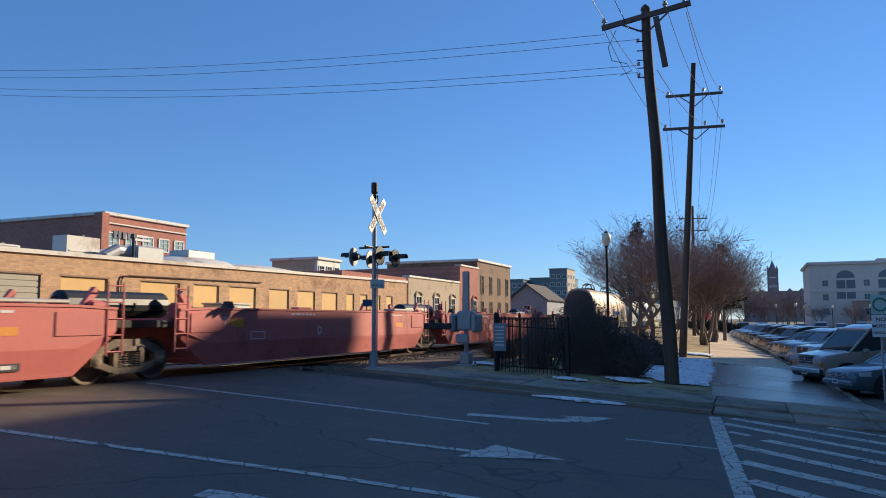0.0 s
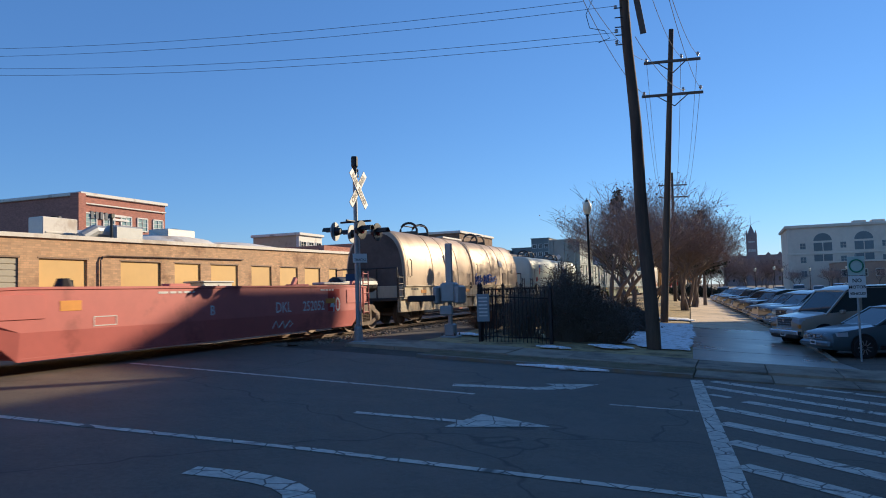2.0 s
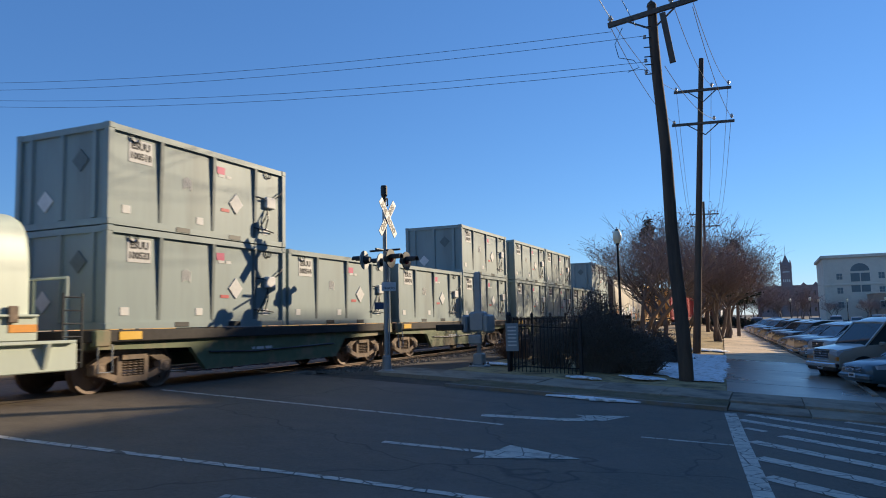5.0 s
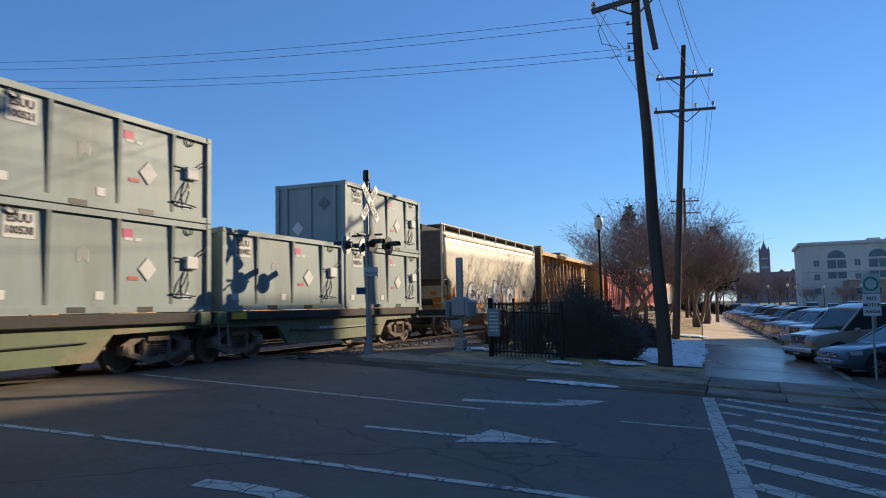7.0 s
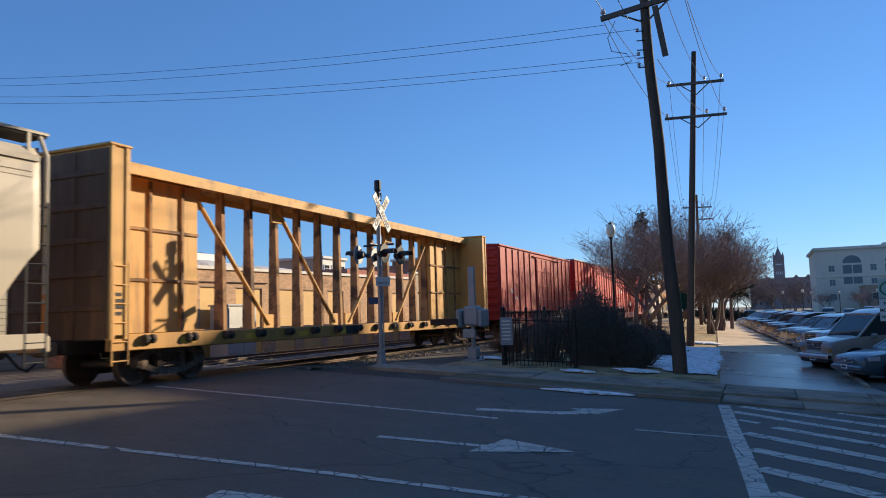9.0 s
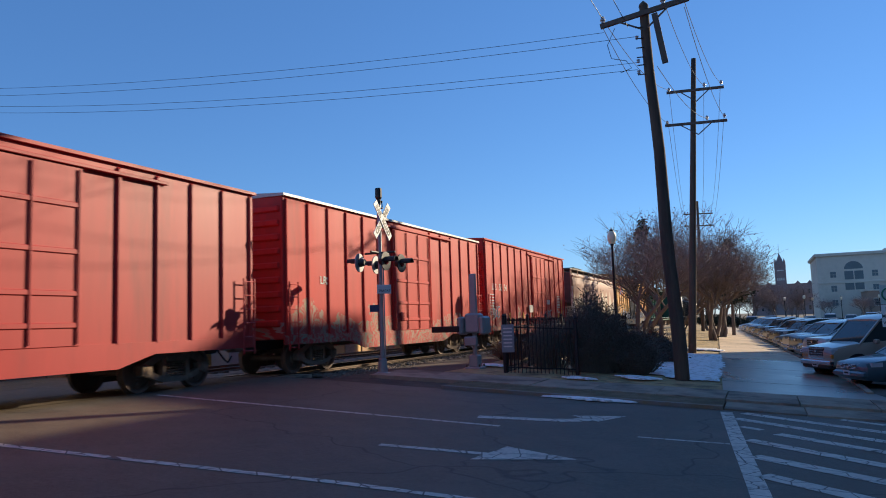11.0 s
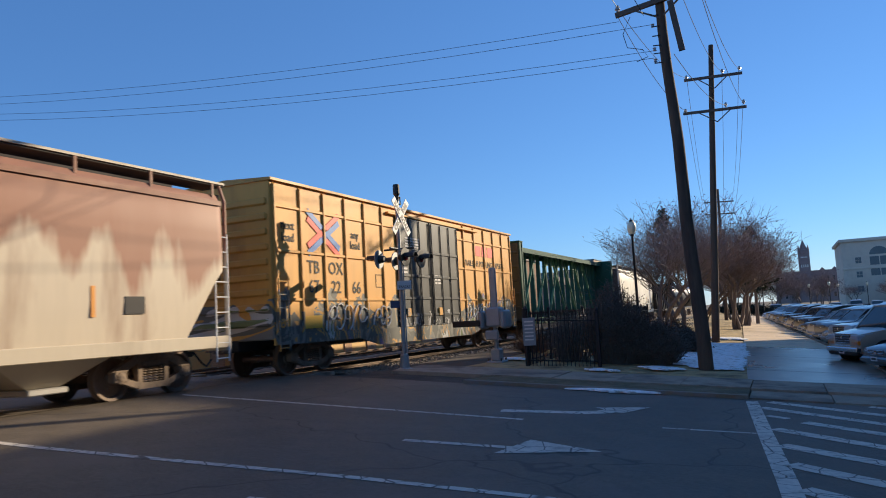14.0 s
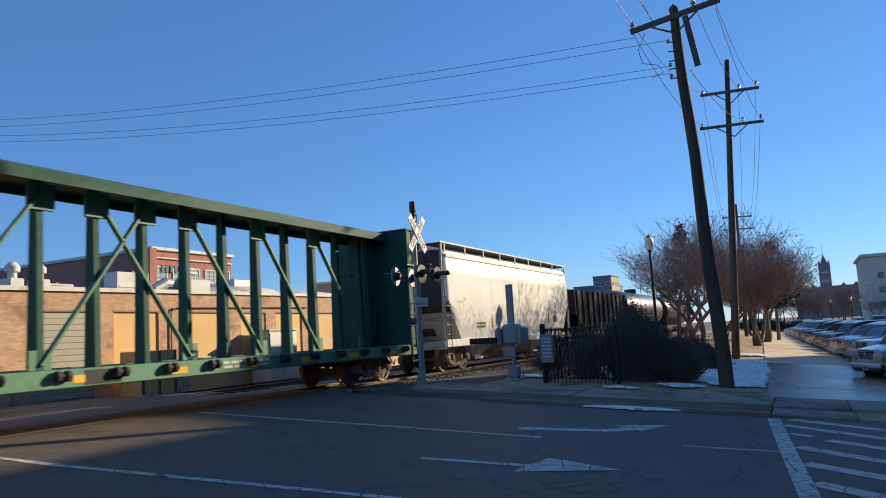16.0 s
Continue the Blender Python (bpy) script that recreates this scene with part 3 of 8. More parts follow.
def graffiti(name, base, palette, z_top, scale=0.9, rim=None, fine=2.6, twist=0.5, **kw):
    """Car paint with sprayed colour fields over its lower band."""
    m = material(name, base, **kw)
    nt = m.node_tree
    N, L = nt.nodes, nt.links
    tc = N.new("ShaderNodeTexCoord")
    geo = N.new("ShaderNodeNewGeometry")
    sp = N.new("ShaderNodeSeparateXYZ")
    L.new(tc.outputs["Object"], sp.inputs[0])
    mp = N.new("ShaderNodeMapping")
    mp.inputs["Scale"].default_value = (0.2, 1.25, 0.7)
    mp.inputs["Rotation"].default_value = (0.35, 0, 0)
    L.new(tc.outputs["Object"], mp.inputs["Vector"])
    field = N.new("ShaderNodeTexNoise")
    field.inputs["Scale"].default_value, field.inputs["Detail"].default_value = scale, fine
    field.inputs["Distortion"].default_value = twist
    L.new(mp.outputs[0], field.inputs["Vector"])
    cr = N.new("ShaderNodeValToRGB")
    cr.color_ramp.interpolation = "CONSTANT"
    while len(cr.color_ramp.elements) < len(palette):
        cr.color_ramp.elements.new(0.5)
    for i, (at, c) in enumerate(palette):
        cr.color_ramp.elements[i].position = at
        cr.color_ramp.elements[i].color = (*c, 1)
    L.new(field.outputs["Fac"], cr.inputs[0])
    n2 = N.new("ShaderNodeTexNoise")
    n2.inputs["Scale"].default_value, n2.inputs["Detail"].default_value = 0.85, 2.0
    L.new(tc.outputs["Object"], n2.inputs["Vector"])
    top = N.new("ShaderNodeMath")
    top.operation = "MULTIPLY_ADD"
    L.new(n2.outputs["Fac"], top.inputs[0])
    top.inputs[1].default_value, top.inputs[2].default_value = 2.4, z_top - 1.2
    less = N.new("ShaderNodeMath")
    less.operation = "LESS_THAN"
    L.new(sp.outputs["Z"], less.inputs[0])
    L.new(top.outputs[0], less.inputs[1])
    b = N["Principled BSDF"]
    src = b.inputs["Base Color"].links[0].from_socket
    mx = N.new("ShaderNodeMix")
    mx.data_type = "RGBA"
    L.new(less.outputs[0], mx.inputs[0])
    L.new(src, mx.inputs[6])
    if rim:
        under = N.new("ShaderNodeMath")
        under.operation = "ADD"
        L.new(sp.outputs["Z"], under.inputs[0])
        under.inputs[1].default_value = 0.06
        edge = N.new("ShaderNodeMath")
        edge.operation = "GREATER_THAN"
        L.new(under.outputs[0], edge.inputs[0])
        L.new(top.outputs[0], edge.inputs[1])
        mr = N.new("ShaderNodeMix")
        mr.data_type = "RGBA"
        L.new(edge.outputs[0], mr.inputs[0])
        L.new(cr.outputs[0], mr.inputs[6])
        mr.inputs[7].default_value = (*rim, 1)
        L.new(mr.outputs[2], mx.inputs[7])
    else:
        L.new(cr.outputs[0], mx.inputs[7])
    L.new(mx.outputs[2], b.inputs["Base Color"])
    return m


RED_BOX = material("oxide_red_paint", (0.54, 0.036, 0.027), 0.6, vary=0.14, grain=4, dirt=(0.30, 0.035, 0.027), dirt_amount=0.25, dirt_scale=0.7, streak=True, spec=0.3)
RED_DEEP = material("deep_red_paint", (0.44, 0.034, 0.032), 0.5, vary=0.14, grain=4, dirt=(0.18, 0.03, 0.03), dirt_amount=0.25, dirt_scale=0.7, streak=True)
RED_TAGGED = graffiti("tagged_red_paint", (0.54, 0.036, 0.027), [(0.0, (0.40, 0.26, 0.20)), (0.36, (0.47, 0.046, 0.034)), (0.44, (0.44, 0.16, 0.12)), (0.475, (0.27, 0.26, 0.18)), (0.515, (0.47, 0.06, 0.045)), (0.56, (0.46, 0.20, 0.15)), (0.60, (0.42, 0.07, 0.05))], 1.75, 1.5, None, 6.0, 1.6, rough=0.55, vary=0.14, grain=4, dirt=(0.30, 0.035, 0.027), dirt_amount=0.25, streak=True, spec=0.3)
YELLOW_BOX = graffiti("tagged_yellow_paint", (0.74, 0.385, 0.085), [(0.0, (0.26, 0.20, 0.32)), (0.34, (0.20, 0.20, 0.175)), (0.40, (0.68, 0.36, 0.08)), (0.43, (0.13, 0.13, 0.11)), (0.50, (0.24, 0.235, 0.20)), (0.55, (0.66, 0.35, 0.08)), (0.575, (0.17, 0.17, 0.14)), (0.64, (0.62, 0.60, 0.55)), (0.69, (0.20, 0.24, 0.10))], 1.9, 0.95, None, 3.5, 0.9, rough=0.5, vary=0.10, grain=3, dirt=(0.52, 0.25, 0.06), dirt_amount=0.2, dirt_scale=0.8, streak=True, spec=0.35)
YELLOW_PLAIN = material("yellow_car_paint", (0.64, 0.33, 0.07), 0.5, vary=0.12, grain=4, dirt=(0.30, 0.15, 0.05), dirt_amount=0.3, dirt_scale=1.2, streak=True)
YELLOW_WORN = material("worn_yellow_car_paint", (0.76, 0.42, 0.11), 0.6, vary=0.16, grain=4, dirt=(0.26, 0.13, 0.06), dirt_amount=0.35, dirt_scale=1.1, streak=True)
BROWN_POST = material("rusty_yellow_post", (0.46, 0.24, 0.09), 0.75, vary=0.3, grain=5, dirt=(0.10, 0.055, 0.03), dirt_amount=0.6, dirt_scale=2)
GREEN_CAR = material("green_car_paint", (0.030, 0.105, 0.075), 0.6, vary=0.2, grain=4, dirt=(0.035, 0.06, 0.042), dirt_amount=0.4, spec=0.2)
GREEN_LIGHT = material("light_green_car_paint", (0.11, 0.27, 0.15), 0.5, vary=0.16, grain=4, dirt=(0.05, 0.08, 0.045), dirt_amount=0.4)
DARK_DOOR = graffiti("tagged_dark_door", (0.014, 0.017, 0.021), [(0.0, (0.014, 0.017, 0.021)), (0.44, (0.42, 0.41, 0.40)), (0.465, (0.02, 0.02, 0.023)), (0.55, (0.36, 0.35, 0.34)), (0.575, (0.016, 0.018, 0.02))], 1.7, 1.3, rough=0.45, vary=0.2)
ROOF_GREY = material("galvanised_roof", (0.42, 0.41, 0.39), 0.5, 0.4, vary=0.15, dirt=(0.3, 0.2, 0.14), dirt_amount=0.3)
CREAM = material("cream_hopper_paint", (0.60, 0.52, 0.39), 0.5, vary=0.07, grain=3, dirt=(0.40, 0.33, 0.24), dirt_amount=0.22, dirt_scale=0.6, streak=True)
CREAM_TAGGED = graffiti("tagged_cream_paint", (0.60, 0.52, 0.39), [(0.0, (0.60, 0.52, 0.39)), (0.38, (0.66, 0.25, 0.05)), (0.52, (0.60, 0.52, 0.39)), (0.56, (0.66, 0.27, 0.06)), (0.60, (0.25, 0.42, 0.34)), (0.66, (0.60, 0.52, 0.39))], 1.65, 0.7, None, 4.0, 0.9, rough=0.5, vary=0.07, grain=3, dirt=(0.40, 0.33, 0.24), dirt_amount=0.22, streak=True)
RUSTY_HOPPER = material("rust_stained_hopper_paint", (0.64, 0.55, 0.42), 0.6, vary=0.10, grain=3, dirt=(0.34, 0.22, 0.15), dirt_amount=0.3, dirt_scale=0.9, streak=True)
nt = RUSTY_HOPPER.node_tree
rs = {k: nt.nodes.new("ShaderNode" + k) for k in ("TexCoord", "SeparateXYZ", "Mapping", "TexNoise", "Math", "MapRange", "Mix")}
rs["Mapping"].inputs["Scale"].default_value = (0.1, 1.0, 0.22)
rs["TexNoise"].inputs["Scale"].default_value, rs["TexNoise"].inputs["Detail"].default_value = 0.95, 4.0
nt.links.new(rs["TexCoord"].outputs["Object"], rs["Mapping"].inputs[0])
nt.links.new(rs["TexCoord"].outputs["Object"], rs["SeparateXYZ"].inputs[0])
nt.links.new(rs["Mapping"].outputs[0], rs["TexNoise"].inputs["Vector"])
rs["Math"].operation = "MULTIPLY_ADD"
rs["Math"].inputs[1].default_value = 4.6
nt.links.new(rs["TexNoise"].outputs[0], rs["Math"].inputs[0])
nt.links.new(rs["SeparateXYZ"].outputs["Z"], rs["Math"].inputs[2])
rs["MapRange"].inputs[1].default_value, rs["MapRange"].inputs[2].default_value = 4.8, 5.3
rs["MapRange"].inputs[4].default_value = 0.88
nt.links.new(rs["Math"].outputs[0], rs["MapRange"].inputs[0])
rs["Mix"].data_type = "RGBA"
rs["Mix"].inputs[7].default_value = (0.31, 0.115, 0.062, 1)
bs = nt.nodes["Principled BSDF"].inputs["Base Color"]
nt.links.new(rs["MapRange"].outputs[0], rs["Mix"].inputs[0])
nt.links.new(bs.links[0].from_socket, rs["Mix"].inputs[6])
nt.links.new(rs["Mix"].outputs[2], bs)
PALE_COVER = material("pale_green_cover_paint", (0.56, 0.62, 0.52), 0.5, vary=0.10, grain=3, dirt=(0.30, 0.30, 0.28), dirt_amount=0.3, streak=True)
WHITE_HOPPER = graffiti("tagged_white_paint", (0.74, 0.73, 0.67), [(0.0, (0.74, 0.73, 0.67)), (0.45, (0.52, 0.50, 0.45)), (0.475, (0.74, 0.73, 0.67)), (0.56, (0.56, 0.54, 0.49)), (0.585, (0.74, 0.73, 0.67))], 2.6, 0.8, rough=0.5, vary=0.08, grain=3, dirt=(0.40, 0.36, 0.30), dirt_amount=0.25, streak=True)
COIL_COVER = material("weathered_coil_cover", (0.50, 0.375, 0.26), 0.5, 0.2, vary=0.14, grain=2.5, dirt=(0.34, 0.23, 0.15), dirt_amount=0.4, dirt_scale=0.8, streak=True)
COIL_FRAME = material("cream_coil_frame", (0.56, 0.47, 0.32), 0.6, vary=0.16, grain=4, dirt=(0.24, 0.15, 0.08), dirt_amount=0.45, dirt_scale=1.4, streak=True)
CONTAINER = material("grey_green_container", (0.265, 0.325, 0.315), 0.55, vary=0.12, grain=4, dirt=(0.19, 0.22, 0.205), dirt_amount=0.35, dirt_scale=1.0, streak=True)
PINK_LABEL = material("pink_label", (0.55, 0.06, 0.16), 0.6)
# rib tone darkened to carry the shade on the ribs' sides
CONTAINER_RIB = material("dark_container_rib", (0.13, 0.16, 0.155), 0.6, vary=0.2)
WELL_RED = material("well_car_red", (0.58, 0.15, 0.128), 0.55, vary=0.12, grain=3, dirt=(0.26, 0.06, 0.05), dirt_amount=0.3, dirt_scale=0.8)
WELL_GREEN = material("spine_car_green", (0.15, 0.18, 0.09), 0.65, vary=0.25, grain=4, dirt=(0.30, 0.22, 0.13), dirt_amount=0.5, dirt_scale=1.0)
TANK_BLACK = material("black_tank_paint", (0.02, 0.02, 0.021), 0.35, vary=0.2, dirt=(0.06, 0.05, 0.045), dirt_amount=0.4)
TAG_BLUE = material("blue_spray_paint", (0.05, 0.13, 0.42), 0.6)
ORANGE_MARK = material("orange_mark", (0.75, 0.30, 0.03), 0.5, vary=0.15)


def boxcar(s0, s1, height, label, body_mat, rib_mat, door_mat, ribs, door, marks, roof_mat, rows=()):
    car, h = rail_car("boxcar", label, "boxcar", s0, s1)
    w = 1.47
    body = Mesh().block(-w, w, -h, h, 1.0, height - 0.08, 0.03)
    part("body", body, body_mat, car)
    part("roof", Mesh().hexa([(-w - 0.08, -h - 0.04, height - 0.1), (w + 0.08, -h - 0.04, height - 0.1), (w + 0.08, -h - 0.04, height - 0.03), (0, -h - 0.04, height + 0.06), (-w - 0.08, -h - 0.04, height - 0.03)], [(-w - 0.08, h + 0.04, height - 0.1), (w + 0.08, h + 0.04, height - 0.1), (w + 0.08, h + 0.04, height - 0.03), (0, h + 0.04, height + 0.06), (-w - 0.08, h + 0.04, height - 0.03)]), roof_mat, car, "galvanised roof")
    for sgn in (1, -1):
        me = Mesh().hexa([(sgn * w, -h, 0.86), (sgn * (w + 0.05), -h, 0.86), (sgn * (w + 0.05), -h, 1.12), (sgn * w, -h, 1.12)], [(sgn * w, h, 0.86), (sgn * (w + 0.05), h, 0.86), (sgn * (w + 0.05), h, 1.12), (sgn * w, h, 1.12)])
        me.hexa([(sgn * w, -h * 0.55, 0.86), (sgn * (w + 0.05), -h * 0.55, 0.86), (sgn * (w + 0.05), -h * 0.42, 0.6), (sgn * w, -h * 0.42, 0.6)], [(sgn * w, h * 0.55, 0.86), (sgn * (w + 0.05), h * 0.55, 0.86), (sgn * (w + 0.05), h * 0.42, 0.6), (sgn * w, h * 0.42, 0.6)])
        part("side_sill", me, body_mat, car)
    rib = Mesh().hexa([(w - 0.01, -0.05, 1.1), (w - 0.01, 0.05, 1.1), (w + 0.06, 0.03, 1.1), (w + 0.06, -0.03, 1.1)], [(w - 0.01, -0.05, height - 0.14), (w - 0.01, 0.05, height - 0.14), (w + 0.06, 0.03, height - 0.2), (w + 0.06, -0.03, height - 0.2)]).data("rib", rib_mat)
    for k in range(ribs):
        y = -h + 0.15 + (2 * h - 0.3) * k / (ribs - 1)
        if not door[0] - 0.1 < y < door[1] + 0.1:
            part("rib", rib, rib_mat, car, at=pose(0, y, 0))
            part("rib", rib, rib_mat, car, at=pose(0, -y, 0, 0, 0, 180))
    for z in rows:
        for a, b in ((-h + 0.1, door[0]), (door[1], h - 0.1)):
            part("rail_band", Mesh().block(w - 0.01, w + 0.04, a, b, z - 0.04, z + 0.04, 0.01), rib_mat, car)
    n = 2 if door[1] - door[0] > 4 else 1
    for k in range(n):
        a = door[0] + (door[1] - door[0]) * k / n
        b = door[0] + (door[1] - door[0]) * (k + 1) / n
        d = part("door", Mesh().block(w, w + 0.07, a + 0.03, b - 0.03, 1.1, height - 0.35, 0.015), door_mat, car)
        for q in range(4):
            y = a + 0.12 + (b - a - 0.24) * q / 3
            part("locking_bar", Mesh().tube([(w + 0.1, y, 1.15), (w + 0.1, y, height - 0.4)], 0.022, 6), rib_mat if n == 1 else UNDER, d)
        for z in (1.5, 2.1, 2.9, 3.8):
            part("stiffener", Mesh().block(w + 0.06, w + 0.10, a + 0.1, b - 0.1, z - 0.05, z + 0.05, 0.01), door_mat, d)
        part("door_crank", Mesh().block(w + 0.07, w + 0.13, a + 0.45, a + 0.75, 1.45, 1.75, 0.02), rib_mat, d)
    part("door_track", Mesh().block(w, w + 0.12, door[0] - 0.6, door[1] + 2.2, height - 0.34, height - 0.27, 0.01), rib_mat, car)
    for z in (1.35, 1.75, 2.15, 2.55, 2.95, 3.35, 3.75, 4.15, 4.55):
        for s in (-1, 1):
            part("end_corrugation", Mesh().block(-w + 0.1, w - 0.1, s * h - 0.06, s * h + 0.06, z, z + 0.2, 0.04), rib_mat, car)
    for y in (-h + 0.1, h - 0.55):
        ladder(car, w + 0.13, y, 0.7, 2.6, rib_mat)
    for y, z, t, size, mat in marks:
        lettering(t, size, mat, on_side(w + 0.012, y, z), car, "lettering", 0.004)
    return car, h, w


# articulated well cars
LENS_BRIGHT = material("bright_red_label", (0.7, 0.03, 0.03), 0.5)


def well_unit(s0, s1, label, marks=(), stencils=False):
    car, h = rail_car("well_car", label, "well car", s0, s1, trucks=(0, 1), truck_in=-1.0, sill=False)
    for sgn in (1, -1):
        def ring(y, z0, z1):
            zc = 0.78 if z0 < 0.7 else z0 + 0.1
            return [(sgn * 1.37, y, z0), (sgn * 1.41, y, z0), (sgn * 1.49, y, zc), (sgn * 1.49, y, z1 - 0.06), (sgn * 1.515, y, z1 - 0.05), (sgn * 1.515, y, z1), (sgn * 1.40, y, z1), (sgn * 1.40, y, zc)]
        me = Mesh().rings([ring(-h - 0.2, 1.0, 1.58), ring(-h + 0.75, 0.25, 1.62), ring(h - 0.75, 0.25, 1.62), ring(h + 0.2, 1.0, 1.58)])
        part("side_wall", me, WELL_RED, car)
    part("floor", Mesh().block(-1.42, 1.42, -h + 0.8, h - 0.8, 0.28, 0.4, 0.02), WELL_RED, car)
    for s in (-1, 1):
        part("end_bulkhead", Mesh().block(-1.4, 1.4, s * (h - 0.7) - 0.06, s * (h - 0.7) + 0.06, 0.4, 1.5, 0.02), WELL_RED, car)
        part("end_platform", Mesh().block(-1.35, 1.35, min(s * (h - 0.7), s * (h + 0.75)), max(s * (h - 0.7), s * (h + 0.75)), 1.15, 1.32, 0.02), UNDER, car)
        for x in (-1.2, 1.2):
            me = Mesh().block(x - 0.15, x + 0.15, s * (h - 0.1) - 0.25, s * (h - 0.1) + 0.25, 1.32, 1.72, 0.05)
            me.beam((x, s * (h - 0.5), 1.45), (x, s * (h - 0.1), 1.95), 0.12, 0.14)
            part("guide_post", me, WELL_RED, car)
        ladder(car, 1.5, s * (h + 0.15) - 0.2, 0.6, 2.1, WELL_RED, 0.4, 5)
    part("walkway_board", Mesh().block(1.0, 1.45, h - 2.6, h - 0.9, 1.64, 1.72, 0.02), ROOF_GREY, car)
    part("load_pin", Mesh().lathe([(0.02, 0), (0.16, 0), (0.2, 0.12), (0.12, 0.3), (0.02, 0.3)], (0.9, -h + 2.2, 1.5), 8), UNDER, car)
    part("connector_drum", Mesh().tube([(0.6, h - 0.5, 1.62), (0.6, h - 0.45, 1.64), (0.6, h + 2.3, 1.66), (0.6, h + 2.35, 1.64)], [0.2, 0.3, 0.3, 0.2], 14), BLACK_PAINT, car)
    for y in (-h + 0.15, h - 1.25):
        part("end_plate", Mesh().block(1.488, 1.512, y, y + 1.1, 1.02, 1.48, 0.008), WELL_RED, car)
    part("white_frame_label", Mesh().box(1.492, 1.496, -h + 2.4, -h + 3.0, 0.82, 0.84).box(1.492, 1.496, -h + 2.4, -h + 3.0, 1.0, 1.02).box(1.492, 1.496, -h + 2.4, -h + 2.42, 0.84, 1.0).box(1.492, 1.496, -h + 2.98, -h + 3.0, 0.84, 1.0), LETTER_WHITE, car)
    part("reflector", Mesh().box(1.492, 1.497, -h + 1.6, -h + 2.1, 1.15, 1.35), ORANGE_MARK, car)
    part("reflector", Mesh().box(1.492, 1.497, h - 2.6, h - 2.0, 1.05, 1.2), ORANGE_MARK, car)
    # stiffening strip along the top and bent tread plates
    part("tread_plate", Mesh().block(1.2, 1.46, h - 4.4, h - 3.5, 1.6, 1.66, 0.01), WELL_RED, car)
    part("tread_plate", Mesh().block(1.2, 1.46, -h + 4.6, -h + 5.3, 1.6, 1.68, 0.01), WELL_RED, car)
    paint_bars(car, 1.493, -h + 4.2, 1.45, 1, 1.2, LETTER_WHITE, gap=0.1, h=0.05)
    paint_bars(car, 1.493, h - 2.9, 1.45, 1, 0.8, LETTER_WHITE, gap=0.1, h=0.05)
    if stencils:
        part("black_label", Mesh().box(1.455, 1.462, h - 3.3, h - 1.9, 0.42, 0.56), LETTER_BLACK, car)
        part("red_disc", Mesh().lathe([(0.01, 1.455), (0.12, 1.455), (0.12, 1.467), (0.01, 1.467)], (0, h - 2.9, 0.49), 14, "x"), LENS_BRIGHT, car)
        paint_bars(car, 1.464, h - 2.6, 0.46, 1, 0.6, LETTER_WHITE)
        paint_bars(car, 1.493, h - 3.9, 1.1, 4, 1.3, LETTER_WHITE, gap=0.1, h=0.05)
        paint_bars(car, 1.45, h - 4.2, 0.7, 2, 1.9, LETTER_WHITE, gap=0.1, h=0.05)
    for y, z, t, size in marks:
        lettering(t, size, LETTER_WHITE, on_side(1.494, y, z), car, "lettering", 0.004)
    return car


well_unit(-3.6, 11.2, "faded red articulated well car, empty", (), True)
well_unit(13.4, 26.8, "faded red articulated well car with stencils", [(-5.6, 1.28, "125 T", 0.3), (-1.0, 1.0, "D", 0.34)])
well_unit(28.9, 41.9, "faded red articulated well car with stencils", [(-5.4, 1.28, "125 T", 0.3), (-0.5, 1.0, "C", 0.34)])
last_well = well_unit(43.9, 58.0, "faded red end well car with white number", [(2.1, 0.98, "DKL", 0.42), (3.75, 0.98, "252052", 0.42), (5.05, 0.98, "40", 0.66), (-1.0, 1.0, "B", 0.34)])
part("red_panel", Mesh().box(1.4915, 1.4935, 4.6, 5.35, 0.8, 1.5), RED_BOX, last_well)
spray_tail = Mesh().tube([(1.45, 1.6, 0.42), (1.46, 1.75, 0.62), (1.45, 1.9, 0.42), (1.46, 2.1, 0.6), (1.45, 2.2, 0.4), (1.46, 2.45, 0.6), (1.46, 2.6, 0.5), (1.45, 2.45, 0.42)], 0.022, 5)
part("spray_scrawl", spray_tail, LETTER_WHITE, last_well, "white sprayed scrawl")


# coil cars
def spray_word(parent, x, y, z, size, letters, mat, seed):
    """Looping sprayed strokes, one stroke a letter."""
    rnd = random.Random(seed)
    for k in range(letters):
        w, q = size * rnd.uniform(0.42, 0.6), rnd.uniform(0, 6.283)
        lean, turns = rnd.uniform(0.1, 0.3), rnd.uniform(0.8, 1.5)
        pts = []
        for i in range(13):
            a = q + 6.283 * turns * i / 12
            dy = w * 0.5 * math.cos(a)
            dz = size * (0.32 * math.sin(a) + 0.38 * (i / 12 - 0.5) * (1 if k % 3 else -1.4))
            pts.append((x, y + dy + lean * dz, z + dz))
        part("spray_stroke", Mesh().tube(pts, 0.026, 5), mat, parent)
        y += w * 0.95
    return y


